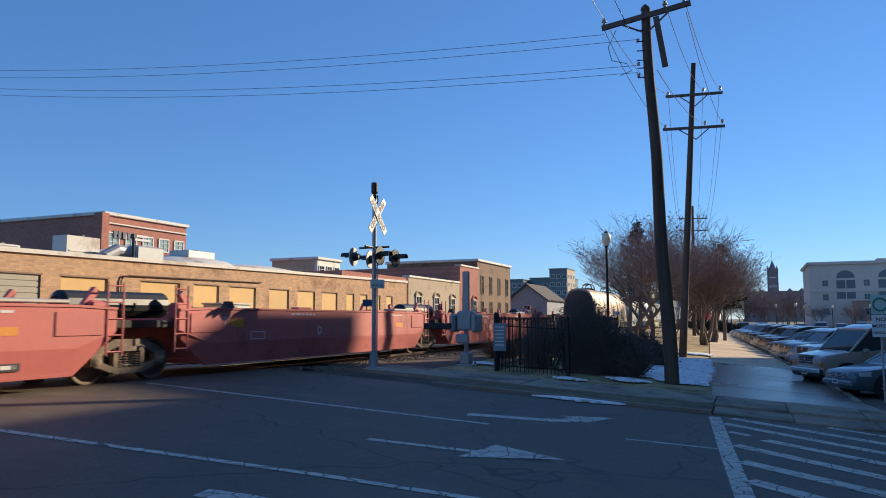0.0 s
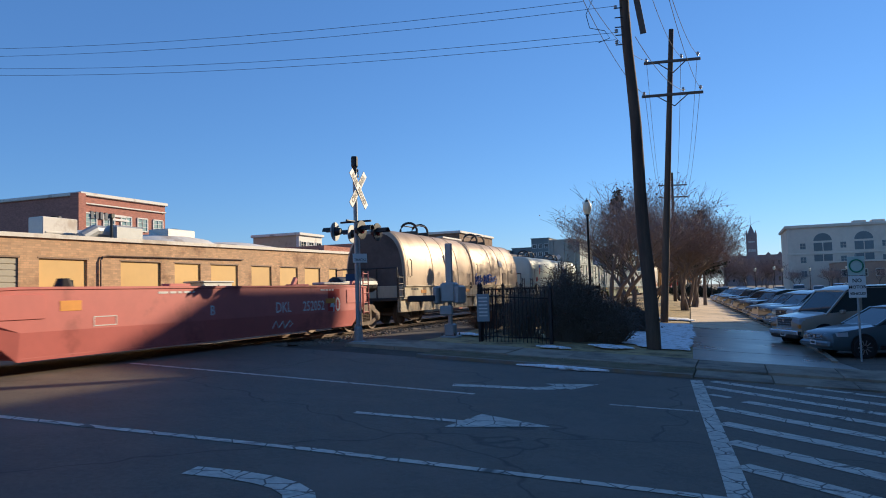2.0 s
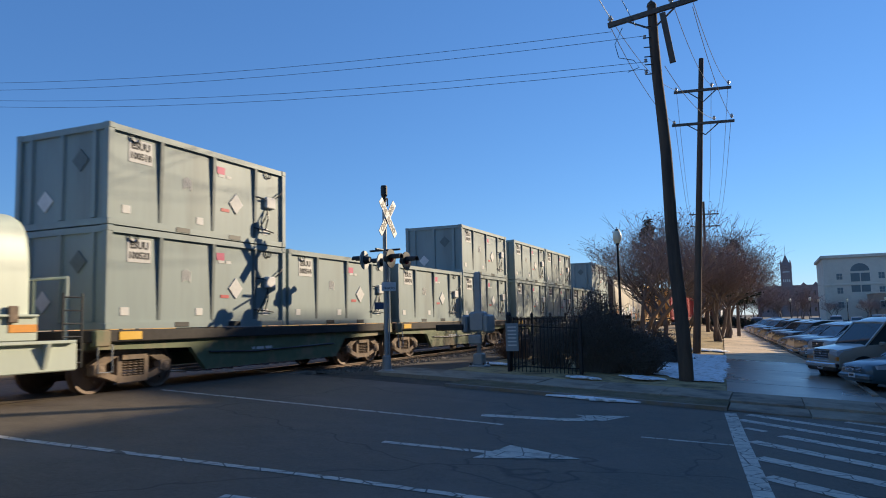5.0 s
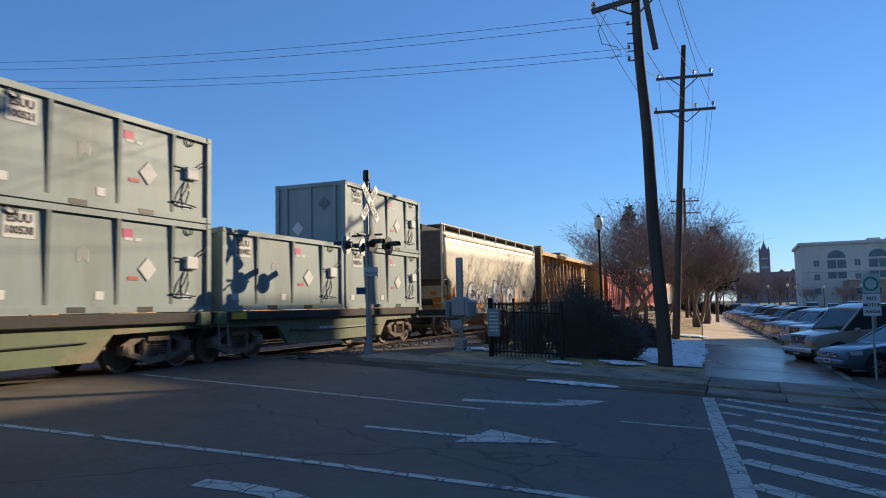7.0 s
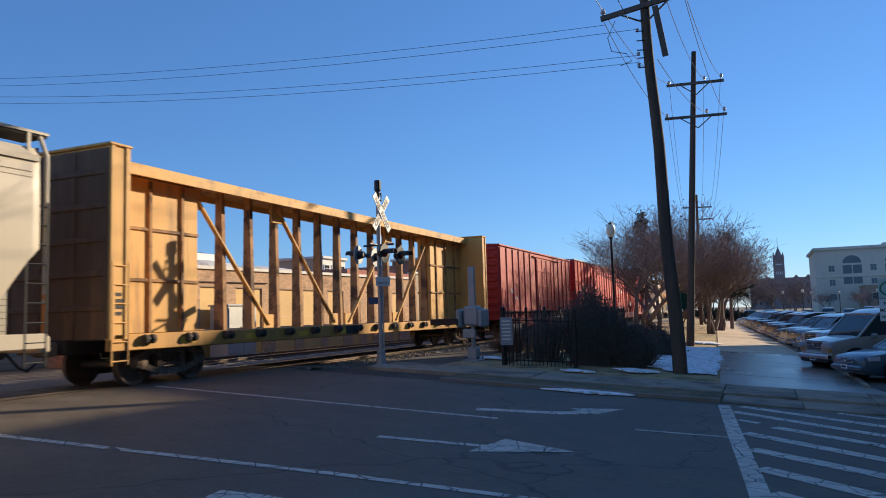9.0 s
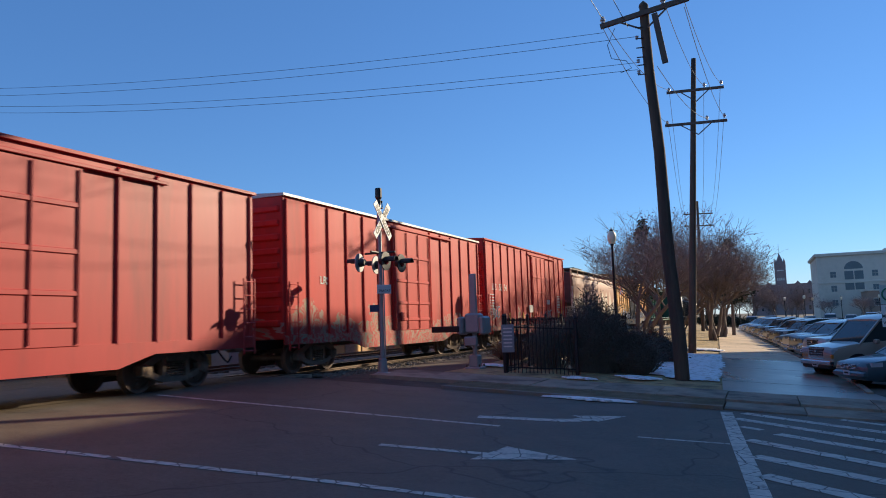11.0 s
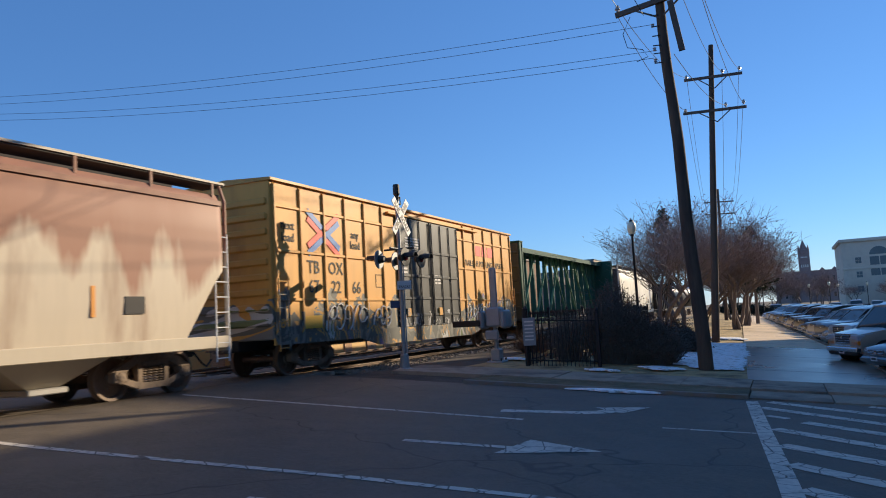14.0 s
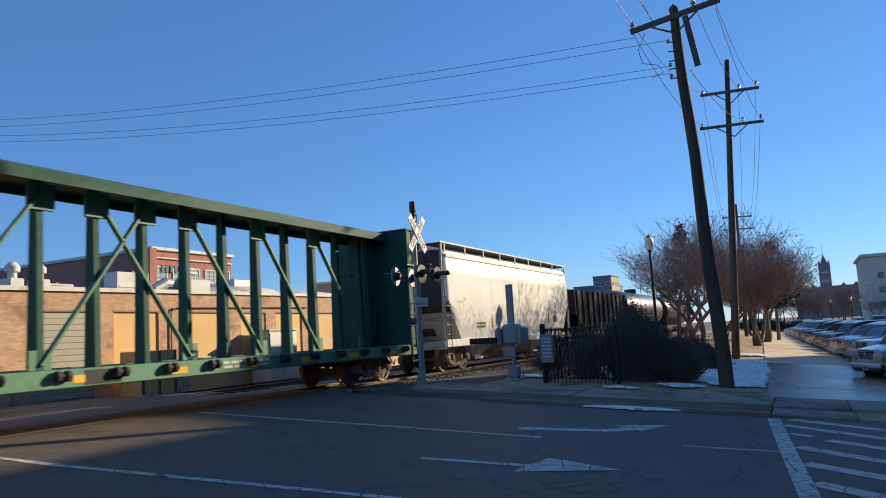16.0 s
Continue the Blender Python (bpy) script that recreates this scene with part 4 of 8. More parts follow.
def coil_car(s0, s1, label, cover_mat, frame_mat, top, square, marks, old):
    """Trough car under two lift-off covers; square is how boxy the covers are."""
    car, h = rail_car("coil_car", label, "coil car", s0, s1, 2.4)
    part("deck", Mesh().block(-1.4, 1.4, -h, h, 1.0, 1.12, 0.02), UNDER, car)
    for s in (-1, 1):
        part("side_sill", Mesh().block(s * 1.45 - 0.07, s * 1.45 + 0.07, -h, h, 0.55, 1.06, 0.02), frame_mat, car)
        part("trough_wall", Mesh().block(s * 1.33 - 0.04, s * 1.33 + 0.04, -h + 0.75, h - 0.75, 1.12, 1.58, 0.02), frame_mat, car)
        part("walk_rail", Mesh().block(s * 1.56 - 0.06, s * 1.56 + 0.06, -h + 0.1, h - 0.1, 1.06, 1.12, 0.01), frame_mat, car)
        part("trough_lip", Mesh().block(s * 1.38 - 0.05, s * 1.38 + 0.05, -h + 0.75, h - 0.75, 1.555, 1.60, 0.01), frame_mat, car)
    gusset = Mesh().hexa([(1.52, -0.04, 0.62), (1.54, -0.04, 0.62), (1.66, -0.04, 1.06), (1.52, -0.04, 1.06)], [(1.52, 0.04, 0.62), (1.54, 0.04, 0.62), (1.66, 0.04, 1.06), (1.52, 0.04, 1.06)]).block(1.5, 1.6, -0.07, 0.07, 0.98, 1.1, 0.01).data("stake_pocket", frame_mat)
    streak = Mesh().box(1.521, 1.524, -0.05, 0.07, 0.58, 0.97).data("rust_streak", RUST_STREAK)
    for k in range(14):
        y = -h + 0.7 + (2 * h - 1.4) * k / 13
        part("stake_pocket", gusset, frame_mat, car, at=pose(0, y, 0))
        if old:
            part("rust_streak", streak, RUST_STREAK, car, at=pose(0, y + 0.06 * math.sin(k * 4.0), 0))
    for y0, y1 in ((-h + 0.85, -0.05), (0.05, h - 0.85)):
        def ring(y, s=1.0, grow=0.0):
            return [((1.36 * s + grow) * math.copysign(abs(math.cos(a)) ** square, math.cos(a)), y, 1.58 + ((top - 1.58) * s + grow) * math.sin(a) ** square) for a in [math.pi * k / 24 for k in range(25)]]
        cover = part("cover", Mesh().rings([ring(y0, 0.93), ring(y0 + 0.05, 0.975), ring(y0 + 0.16), ring(y1 - 0.16), ring(y1 - 0.05, 0.975), ring(y1, 0.93)]), cover_mat, car, "weathered round coil cover" if old else "pale boxy coil cover", smooth=True)
        if old:
            # thin sheet that paints the shade on the cover's end
            part("end_cap", Mesh().rings([ring(y0 - 0.006, 0.925), ring(y0 - 0.001, 0.925)]), END_SHADE, cover, "dark end of the cover, shade in its colour")
            for q in (0.03, 0.36, 0.55, 0.74, 0.97):
                y = y0 + (y1 - y0) * q
                part("seam", Mesh().rings([ring(y - 0.02, 1.0, 0.012), ring(y + 0.02, 1.0, 0.012)]), BOGIE_STEEL if 0.1 < q < 0.9 else cover_mat, cover, smooth=True)
        m = (y0 + y1) / 2
        for dy in (-0.62, 0.62):
            part("lifting_hoop", Mesh().tube([(0.42 * math.cos(a), m + dy, top - 0.06 + 0.58 * math.sin(a) ** 0.6) for a in [math.pi * k / 10 for k in range(11)]], 0.055, 8), TANK_BLACK, cover)
            part("hoop_plate", Mesh().block(-0.36, 0.36, m + dy - 0.02, m + dy + 0.02, top - 0.04, top + 0.14, 0.008), TANK_BLACK, cover)
        for x in (-0.3, 0.3):
            part("hoop_bar", Mesh().tube([(x, m - 0.62, top + 0.42), (x, m + 0.62, top + 0.42)], 0.03, 6), TANK_BLACK, cover)
        part("inspection_flap", Mesh().block(1.365, 1.395, m + 0.9, m + 1.4, 1.62, 2.28, 0.01), BOGIE_STEEL if old else cover_mat, cover)
        part("latch", Mesh().block(1.38, 1.44, m + 1.0, m + 1.3, 1.36, 1.56, 0.02), BOGIE_STEEL, cover)
        part("latch", Mesh().block(1.38, 1.44, y1 - 0.5, y1 - 0.3, 1.45, 1.75, 0.02), BOGIE_STEEL, cover)
        part("side_handle", Mesh().tube([(1.37, y0 + 0.5, 1.95), (1.43, y0 + 0.5, 2.0), (1.43, y0 + 0.5, 2.6), (1.35, y0 + 0.5, 2.68)], 0.02, 6), BLACK_PAINT, cover)
        if old and y0 > 0:
            end = spray_word(cover, 1.385, y0 + 0.4, 1.9, 0.52, 4, TAG_BLUE, 41)
            spray_word(cover, 1.385, end + 0.3, 1.9, 0.52, 8, TAG_BLUE, 46)
        if old:
            placard = Mesh().hexa([(1.335, m + 0.35, 2.62), (1.335, m + 0.95, 2.6), (1.30, m + 1.0, 2.86), (1.29, m + 0.7, 2.96), (1.29, m + 0.32, 2.98)], [(1.35, m + 0.35, 2.62), (1.35, m + 0.95, 2.6), (1.315, m + 1.0, 2.86), (1.305, m + 0.7, 2.96), (1.305, m + 0.32, 2.98)])
            part("data_plate", placard, LETTER_WHITE, cover, "torn white placard")
        else:
            for k in range(4):
                part("emblem_bar", Mesh().box(1.366, 1.372, m - 1.75 + 0.07 * k, m - 1.71 + 0.07 * k, 2.3, 2.72), RED_LETTER, cover)
            part("emblem_top", Mesh().block(1.352, 1.37, m - 1.78, m - 1.44, 2.74, 2.92, 0.004), TAG_BLUE, cover)
            spray_word(cover, 1.372, m - 2.6, 1.95, 0.28, 3, RED_LETTER, 7)
    for y, z, text, size in marks:
        lettering(text, size, LETTER_BLACK, on_side(1.378 if z > 1.6 else 1.525, y, z), car, bold=0.004)
    for y in (-h + 2.4, -h + 5.2, -h + 7.9, 0.9, 3.6, h - 2.6, h - 1.3):
        part("orange_plate", Mesh().block(1.37, 1.385, y, y + 0.55, 1.28, 1.42, 0.004), ORANGE_MARK, car)
    for y in (-h + 1.4, -h + 4.2, 2.4, h - 4.2):
        paint_bars(car, 1.372, y, 1.42, 1, 0.7, LETTER_BLACK)
        part("grey_patch", Mesh().block(1.37, 1.38, y + 1.2, y + 1.5, 1.16, 1.52, 0.004), BOGIE_STEEL, car)
    part("data_panel", Mesh().box(1.521, 1.526, h - 2.6, h - 2.1, 0.66, 0.94), LETTER_BLACK, car)
    for s in (-1, 1):
        e = s * (h - 0.12)
        ladder(car, 1.5, e - 0.2, 0.6, 2.0, BLACK_PAINT)
        part("end_wall", Mesh().block(-1.3, 1.3, s * (h - 0.72) - 0.05, s * (h - 0.72) + 0.05, 1.12, 1.6, 0.02), frame_mat, car)
        for k in range(4):
            part("railing_post", Mesh().tube([(-1.35 + 0.9 * k, e, 1.1), (-1.35 + 0.9 * k, e, 2.3)], 0.028, 6), frame_mat if not old else BLACK_PAINT, car)
        part("end_rail", Mesh().tube([(-1.35, e, 2.3), (1.35, e, 2.3)], 0.028, 6), frame_mat if not old else BLACK_PAINT, car)


# near-black for car ends, with their shade put into the colour
END_SHADE = material("shaded_end_paint", (0.105, 0.085, 0.075), 0.85, vary=0.35, grain=4, dirt=(0.06, 0.05, 0.045), dirt_amount=0.5)
RUST_STREAK = material("rust_streak", (0.30, 0.13, 0.06), 0.85, vary=0.4, grain=8, streak=True)
RED_LETTER = material("faded_red_letter", (0.62, 0.12, 0.10), 0.6)
coil_car(61.0, 79.3, "cream coil car with two weathered round covers", COIL_COVER, COIL_FRAME, 3.93, 0.72, ((-2.4, 0.8, "UP 21024", 0.34), (6.9, 2.35, "491", 0.34)), True)
coil_car(81.0, 97.6, "pale green coil car with two clean boxy covers", PALE_COVER, PALE_COVER, 3.48, 0.42, (), False)


# covered hoppers
def hopper(s0, s1, label, mat, height=4.45, bays=3, sill_mat=None, marks=(), walkway=True):
    car, h = rail_car("covered_hopper", label, "hopper car", s0, s1, 2.0)
    sill_mat = sill_mat or mat
    prof = [(1.50, 1.15), (1.535, 1.5), (1.56, 2.0), (1.565, 2.8), (1.56, 3.6), (1.53, height - 0.32), (1.40, height - 0.12), (0.7, height - 0.03), (0.0, height)]

    def ring(y, zb, s=1.0):
        right = [(x * s, y, max(z, zb)) for x, z in prof]
        return right + [(-x, yy, z) for x, yy, z in right[:-1][::-1]]
    body = Mesh().rings([ring(-h + 0.30, 2.75, 0.97), ring(-h + 0.36, 2.7), ring(-h + 0.5, 2.55), ring(-h + 1.5, 1.15), ring(0, 1.15), ring(h - 1.5, 1.15), ring(h - 0.5, 2.55), ring(h - 0.36, 2.7), ring(h - 0.30, 2.75, 0.97)])
    part("body", body, mat, car, smooth=True)
    part("weld_seam", Mesh().rings([[(x * 1.004, y, z) for x, yy, z in ring(0, 1.2)] for y in (-0.03, 0.03)]), mat, car)
    for s in (-1, 1):
        part("top_chord", Mesh().beam((s * 1.53, -h + 0.36, height - 0.34), (s * 1.53, h - 0.36, height - 0.34), 0.09, 0.11), mat, car)
        part("side_sill", Mesh().block(s * 1.46 - 0.07, s * 1.46 + 0.07, -h + 0.1, h - 0.1, 0.92, 1.2, 0.015), sill_mat, car)
        end = s * (h - 0.12)
        part("end_sill", Mesh().block(-1.5, 1.5, end - 0.1, end + 0.1, 0.85, 1.15, 0.02), sill_mat, car)
        for x in (-1.45, 1.45):
            part("end_post", Mesh().tube([(x, end, 1.1), (x, end, height - 0.25), (x * 0.97, s * (h - 0.25), height + 0.12)], 0.045, 6), mat, car)
            part("end_brace", Mesh().beam((x * 0.95, s * (h - 2.3), 1.2), (x * 0.95, s * (h - 0.5), 2.7), 0.06, 0.08), mat, car)
        ladder(car, 1.52, s * (h - 0.35) - 0.21, 0.6, 3.6, WHITE_PAINT if mat is RUSTY_HOPPER else BLACK_PAINT, 0.42, 9)
        # dark sheets over end and slope stand for the shade there
        part("end_panel", Mesh().block(-1.44, 1.44, s * (h - 0.29) - 0.006, s * (h - 0.29) + 0.006, 2.5, height - 0.1, 0.003), END_SHADE, car, "dark end panel, shade in its colour")
        part("slope_sheet", Mesh().beam((0, s * (h - 1.62), 1.16), (0, s * (h - 0.47), 2.56), 2.9, 0.02), END_SHADE, car)
        part("brake_reservoir", Mesh().tube([(-0.6, s * (h - 1.3), 1.55), (0.5, s * (h - 1.3), 1.55)], 0.2, 10), UNDER, car)
    for k in range(bays):
        y = -h + 2.6 + (2 * h - 5.2) * (k + 0.5) / bays
        w = (2 * h - 5.2) / bays / 2 - 0.15
        part("hopper_bay", Mesh().hexa([(-1.3, y - w, 1.15), (1.3, y - w, 1.15), (1.3, y + w, 1.15), (-1.3, y + w, 1.15)], [(-0.75, y - 0.35, 0.42), (0.75, y - 0.35, 0.42), (0.75, y + 0.35, 0.42), (-0.75, y + 0.35, 0.42)]), sill_mat, car)
        part("outlet_gate", Mesh().block(-0.9, 0.9, y - 0.42, y + 0.42, 0.3, 0.42, 0.02), ROOF_GREY, car)
    if walkway:
        for s in (-1, 1):
            part("running_board", Mesh().block(s * 1.1 - 0.33, s * 1.1 + 0.33, -h + 0.1, h - 0.1, height + 0.1, height + 0.15, 0.01), UNDER, car)
            for k in range(9):
                y = -h + 0.5 + (2 * h - 1.0) * k / 8
                part("walkway_post", Mesh().beam((s * 1.44, y, height - 0.2), (s * 1.44, y, height + 0.16), 0.035, 0.06), mat, car)
            part("walkway_edge", Mesh().beam((s * 1.44, -h + 0.1, height + 0.17), (s * 1.44, h - 0.1, height + 0.17), 0.05, 0.05), sill_mat, car)
        # full-length dark block stands for the shaded band under the walkway rail
        part("roof_hatch", Mesh().block(-0.32, 0.32, -h + 0.6, h - 0.6, height - 0.02, height + 0.27, 0.03), UNDER, car, "roof hatch, dark for the shaded roof band")
    for y, z, t, size, lm in marks:
        lettering(t, size, lm, on_side(1.573, y, z), car, bold=0.004)
    part("orange_stripe", Mesh().block(1.566, 1.574, -h + 4.5, -h + 4.6, 1.6, 2.1, 0.003), ORANGE_MARK, car)
    part("orange_stripe", Mesh().block(1.566, 1.574, h - 4.0, h - 3.9, 1.7, 2.3, 0.003), ORANGE_MARK, car)
    part("data_plate", Mesh().box(1.566, 1.574, h - 3.2, h - 2.7, 1.75, 2.1), LETTER_BLACK, car)
    paint_bars(car, 1.568, -h + 2.9, 1.75, 2, 0.9, LETTER_BLACK)
    return car


tagged_car = hopper(151.8, 167.2, "cream covered hopper with sprayed letters along its foot", CREAM_TAGGED, 4.72, 3, CREAM, [(-5.75, 2.75, "FMLX", 0.4, LETTER_BLACK), (-5.75, 2.25, "52212", 0.4, LETTER_BLACK)])
def spray_cloud(parent, x, y, z, w, h, mat, seed):
    """A flat sprayed patch with a ragged outline."""
    rnd = random.Random(seed)
    rim = []
    for k in range(26):
        a = 6.2832 * k / 26
        q = rnd.uniform(0.72, 1.12)
        rim.append((y + w * q * math.cos(a), z + h * q * math.sin(a)))
    part("spray_cloud", Mesh().hexa([(x, u, v) for u, v in rim], [(x + 0.002, u, v) for u, v in rim]), mat, parent)


SPRAY_ORANGE, SPRAY_GREEN = material("orange_spray", (0.72, 0.26, 0.05), 0.6, vary=0.2, grain=5), material("green_spray", (0.16, 0.42, 0.30), 0.6, vary=0.25, grain=5)
for k, (y, z, w, hh, mt) in enumerate(((-0.7, 1.35, 0.75, 0.4, SPRAY_ORANGE), (0.45, 1.75, 0.6, 0.35, SPRAY_ORANGE), (1.3, 1.4, 0.7, 0.4, SPRAY_ORANGE), (2.75, 1.4, 0.95, 0.42, SPRAY_ORANGE), (-2.2, 1.3, 0.9, 0.28, SPRAY_ORANGE), (-1.9, 1.22, 0.7, 0.2, SPRAY_GREEN), (1.9, 1.2, 0.45, 0.14, SPRAY_GREEN), (-4.0, 1.45, 1.0, 0.35, SPRAY_ORANGE), (-1.5, 2.1, 0.25, 0.14, SPRAY_GREEN), (-6.35, 1.75, 0.12, 0.6, SPRAY_ORANGE))):
    spray_cloud(tagged_car, 1.566 + 0.0008 * k, y, z, w, hh, mt, 30 + k)
for word, y, z, size, fat in (("B", -0.52, 1.72, 1.75, 0.13), ("I", 0.72, 1.66, 1.6, 0.13), ("G", 1.78, 1.62, 1.5, 0.12), ("1", 2.85, 1.95, 0.8, 0.06), ("OES", -1.72, 1.66, 0.62, 0.04), ("A", -2.75, 1.64, 0.62, 0.04), ("O", -3.3, 1.7, 0.8, 0.06), ("C", -4.3, 1.8, 1.2, 0.1)):
    tilt = Matrix.Rotation(radians(-4 if word in "BG" else 5), 4, "Z")
    lettering(word, size, LETTER_BLACK, on_side(1.577, y, z) @ tilt, tagged_car, "spray_outline", fat + (0.06 if size > 1 else 0.035))
    lettering(word, size, LETTER_WHITE, on_side(1.582, y, z) @ tilt, tagged_car, "spray_letter", fat)
for z in (1.13, 2.15):
    part("spray_serif", Mesh().box(1.577, 1.580, 0.34, 1.12, z - 0.14, z + 0.14), LETTER_BLACK, tagged_car)
    part("spray_serif", Mesh().box(1.582, 1.585, 0.40, 1.06, z - 0.09, z + 0.09), LETTER_WHITE, tagged_car)
for z in (4.02, 4.12):
    part("side_seam", Mesh().box(1.54, 1.556, -7.2, 7.2, z, z + 0.015), CREAM, tagged_car)
hopper(243.0, 258.9, "cream covered hopper with broad rust stains", RUSTY_HOPPER, 4.65, 3, CREAM, [(-5.2, 2.25, "516167", 0.4, LETTER_BLACK)])
hopper(304.5, 320.6, "white covered hopper with faint sprayed marks", WHITE_HOPPER, 4.7, 3)


# container cars
def container(s0, level, number, marks=True):
    L, W, H = 6.06, 1.38, 2.12
    z0 = 1.30 + level * 2.14
    c = thing("container", "grey-green steel container with placards, on a flat car" if level == 0 else "grey-green steel container stacked on another", "container", "stacked containers")
    TRAIN.append((c, s0 + L / 2, z0))
    h = L / 2
    part("body", Mesh().block(-W + 0.07, W - 0.07, -h + 0.07, h - 0.07, 0.05, H - 0.06, 0.02), CONTAINER, c)
    me = Mesh()
    for x in (-W + 0.07, W - 0.07):
        for y in (-h + 0.07, h - 0.07):
            me.box(x - 0.07, x + 0.07, y - 0.07, y + 0.07, 0.0, H)
    for z in (0.07, H - 0.07):
        for x in (-W + 0.06, W - 0.06):
            me.box(x - 0.055, x + 0.055, -h + 0.14, h - 0.14, z - 0.065, z + 0.065)
        for y in (-h + 0.06, h - 0.06):
            me.box(-W + 0.14, W - 0.14, y - 0.055, y + 0.055, z - 0.065, z + 0.065)
    part("frame", me, CONTAINER, c)
    for x in (-W + 0.08, W - 0.08):
        for y in (-h + 0.08, h - 0.08):
            for z in (0.06, H - 0.06):
                part("corner_casting", Mesh().block(x - 0.09, x + 0.09, y - 0.09, y + 0.09, z - 0.065, z + 0.07, 0.015), CONTAINER, c)
    rib = Mesh().hexa([(W - 0.075, -0.08, 0.18), (W - 0.075, 0.08, 0.18), (W - 0.06, 0.03, 0.18), (W - 0.06, -0.03, 0.18)], [(W - 0.075, -0.08, H - 0.13), (W - 0.075, 0.08, H - 0.13), (W + 0.0, 0.05, H - 0.13), (W + 0.0, -0.05, H - 0.13)]).data("rib", CONTAINER_RIB)
    for y in (-1.55, 0.15, 1.75):
        part("rib", rib, CONTAINER_RIB, c, at=pose(0, y, 0))
        part("rib", rib, CONTAINER_RIB, c, at=pose(0, -y, 0, 0, 0, 180))
    part("pink_label", Mesh().box(W - 0.066, W - 0.06, 0.3, 0.58, 1.62, 1.8), PINK_LABEL, c)
    for y in (-0.9, 0.9):
        part("fork_pocket", Mesh().block(W - 0.02, W + 0.004, y - 0.22, y + 0.22, 0.02, 0.13, 0.004), BLACK_PAINT, c)
    x = W - 0.066
    part("number_board", Mesh().box(x, x + 0.006, -2.45, -1.8, 1.4, 1.9), LETTER_WHITE, c)
    lettering("ESUU", 0.22, LETTER_BLACK, on_side(x + 0.009, -2.13, 1.76), c, bold=0.008)
    lettering(number, 0.2, LETTER_BLACK, on_side(x + 0.009, -2.13, 1.54), c, bold=0.008)
    for y, z, r in ((1.0, 0.95, 0.26),):
        part("diamond_placard", Mesh().add([(x + 0.02, y - r, z), (x + 0.02, y, z - r), (x + 0.02, y + r, z), (x + 0.02, y, z + r), (x, y - r, z), (x, y, z - r), (x, y + r, z), (x, y, z + r)], [(0, 1, 2, 3), (4, 5, 6, 7), (0, 1, 5, 4), (1, 2, 6, 5), (2, 3, 7, 6), (3, 0, 4, 7)]), LETTER_WHITE, c)
    me = Mesh()
    for k in range(5):
        me.box(x, x + 0.006, -0.85 + 0.06 * k, -0.82 + 0.06 * k, 1.1 - 0.03 * abs(k - 2), 1.35 - 0.03 * abs(k - 2))
    part("hand_mark", me, LETTER_WHITE, c)
    paint_bars(c, x, 0.35, 1.55, 1, 0.5, LETTER_WHITE)
    part("red_label", Mesh().box(x, x + 0.006, 0.45, 0.75, 0.7, 0.78), material("red_label", (0.5, 0.05, 0.06), 0.6) if "red_label" not in bpy.data.materials else bpy.data.materials["red_label"], c)
    for y in (-2.6, -0.4, 2.1):
        part("data_plate", Mesh().box(x, x + 0.006, y, y + 0.22, 0.28, 0.45), LETTER_WHITE, c)
    part("data_plate", Mesh().box(x, x + 0.006, 2.2, 2.55, 1.0, 1.25), LETTER_WHITE, c)
    part("latch_box", Mesh().block(W - 0.07, W + 0.03, 2.15, 2.55, 1.0, 1.3, 0.02), LETTER_WHITE, c)
    for ya, za, yb, zb in ((1.75, 1.25, 2.2, 1.2), (1.85, 0.35, 2.3, 1.05), (2.15, 0.4, 2.25, 1.0), (1.7, 0.42, 2.5, 0.36), (2.5, 1.25, 2.9, 1.55)):
        part("locking_rod", Mesh().tube([(W - 0.03, ya, za), (W + 0.03, (ya + yb) / 2, (za + zb) / 2), (W - 0.02, yb, zb)], 0.018, 6), BLACK_PAINT, c)
    for y in (-2.3, 2.3):
        part("tie_ring", Mesh().tube([(W - 0.04, y + 0.12 * math.cos(a), H - 0.2 + 0.1 * math.sin(a)) for a in [6.2832 * q / 10 for q in range(11)]], 0.016, 5), BLACK_PAINT, c)
    ex = -h + 0.064
    for x0 in (-0.95, 0.0, 0.95):
        part("end_rib", Mesh().hexa([(x0 - 0.08, ex + 0.01, 0.16), (x0 + 0.08, ex + 0.01, 0.16), (x0 + 0.05, ex - 0.055, 0.16), (x0 - 0.05, ex - 0.055, 0.16)], [(x0 - 0.08, ex + 0.01, H - 0.13), (x0 + 0.08, ex + 0.01, H - 0.13), (x0 + 0.05, ex - 0.055, H - 0.13), (x0 - 0.05, ex - 0.055, H - 0.13)]), CONTAINER, c)
    paint_bars(c, W - 0.02, -h + 0.02, 1.75, 2, 0.12, LETTER_WHITE)
    for px, pz_ in ((-0.5, 0.6), (0.52, 1.4)):
        part("diamond_placard", Mesh().add([(px - 0.24, ex, pz_), (px, ex, pz_ - 0.24), (px + 0.24, ex, pz_), (px, ex, pz_ + 0.24), (px - 0.24, ex - 0.02, pz_), (px, ex - 0.02, pz_ - 0.24), (px + 0.24, ex - 0.02, pz_), (px, ex - 0.02, pz_ + 0.24)], [(0, 1, 2, 3), (4, 5, 6, 7), (0, 1, 5, 4), (1, 2, 6, 5), (2, 3, 7, 6), (3, 0, 4, 7)]), CONTAINER_RIB if px > 0 else LETTER_WHITE, c)


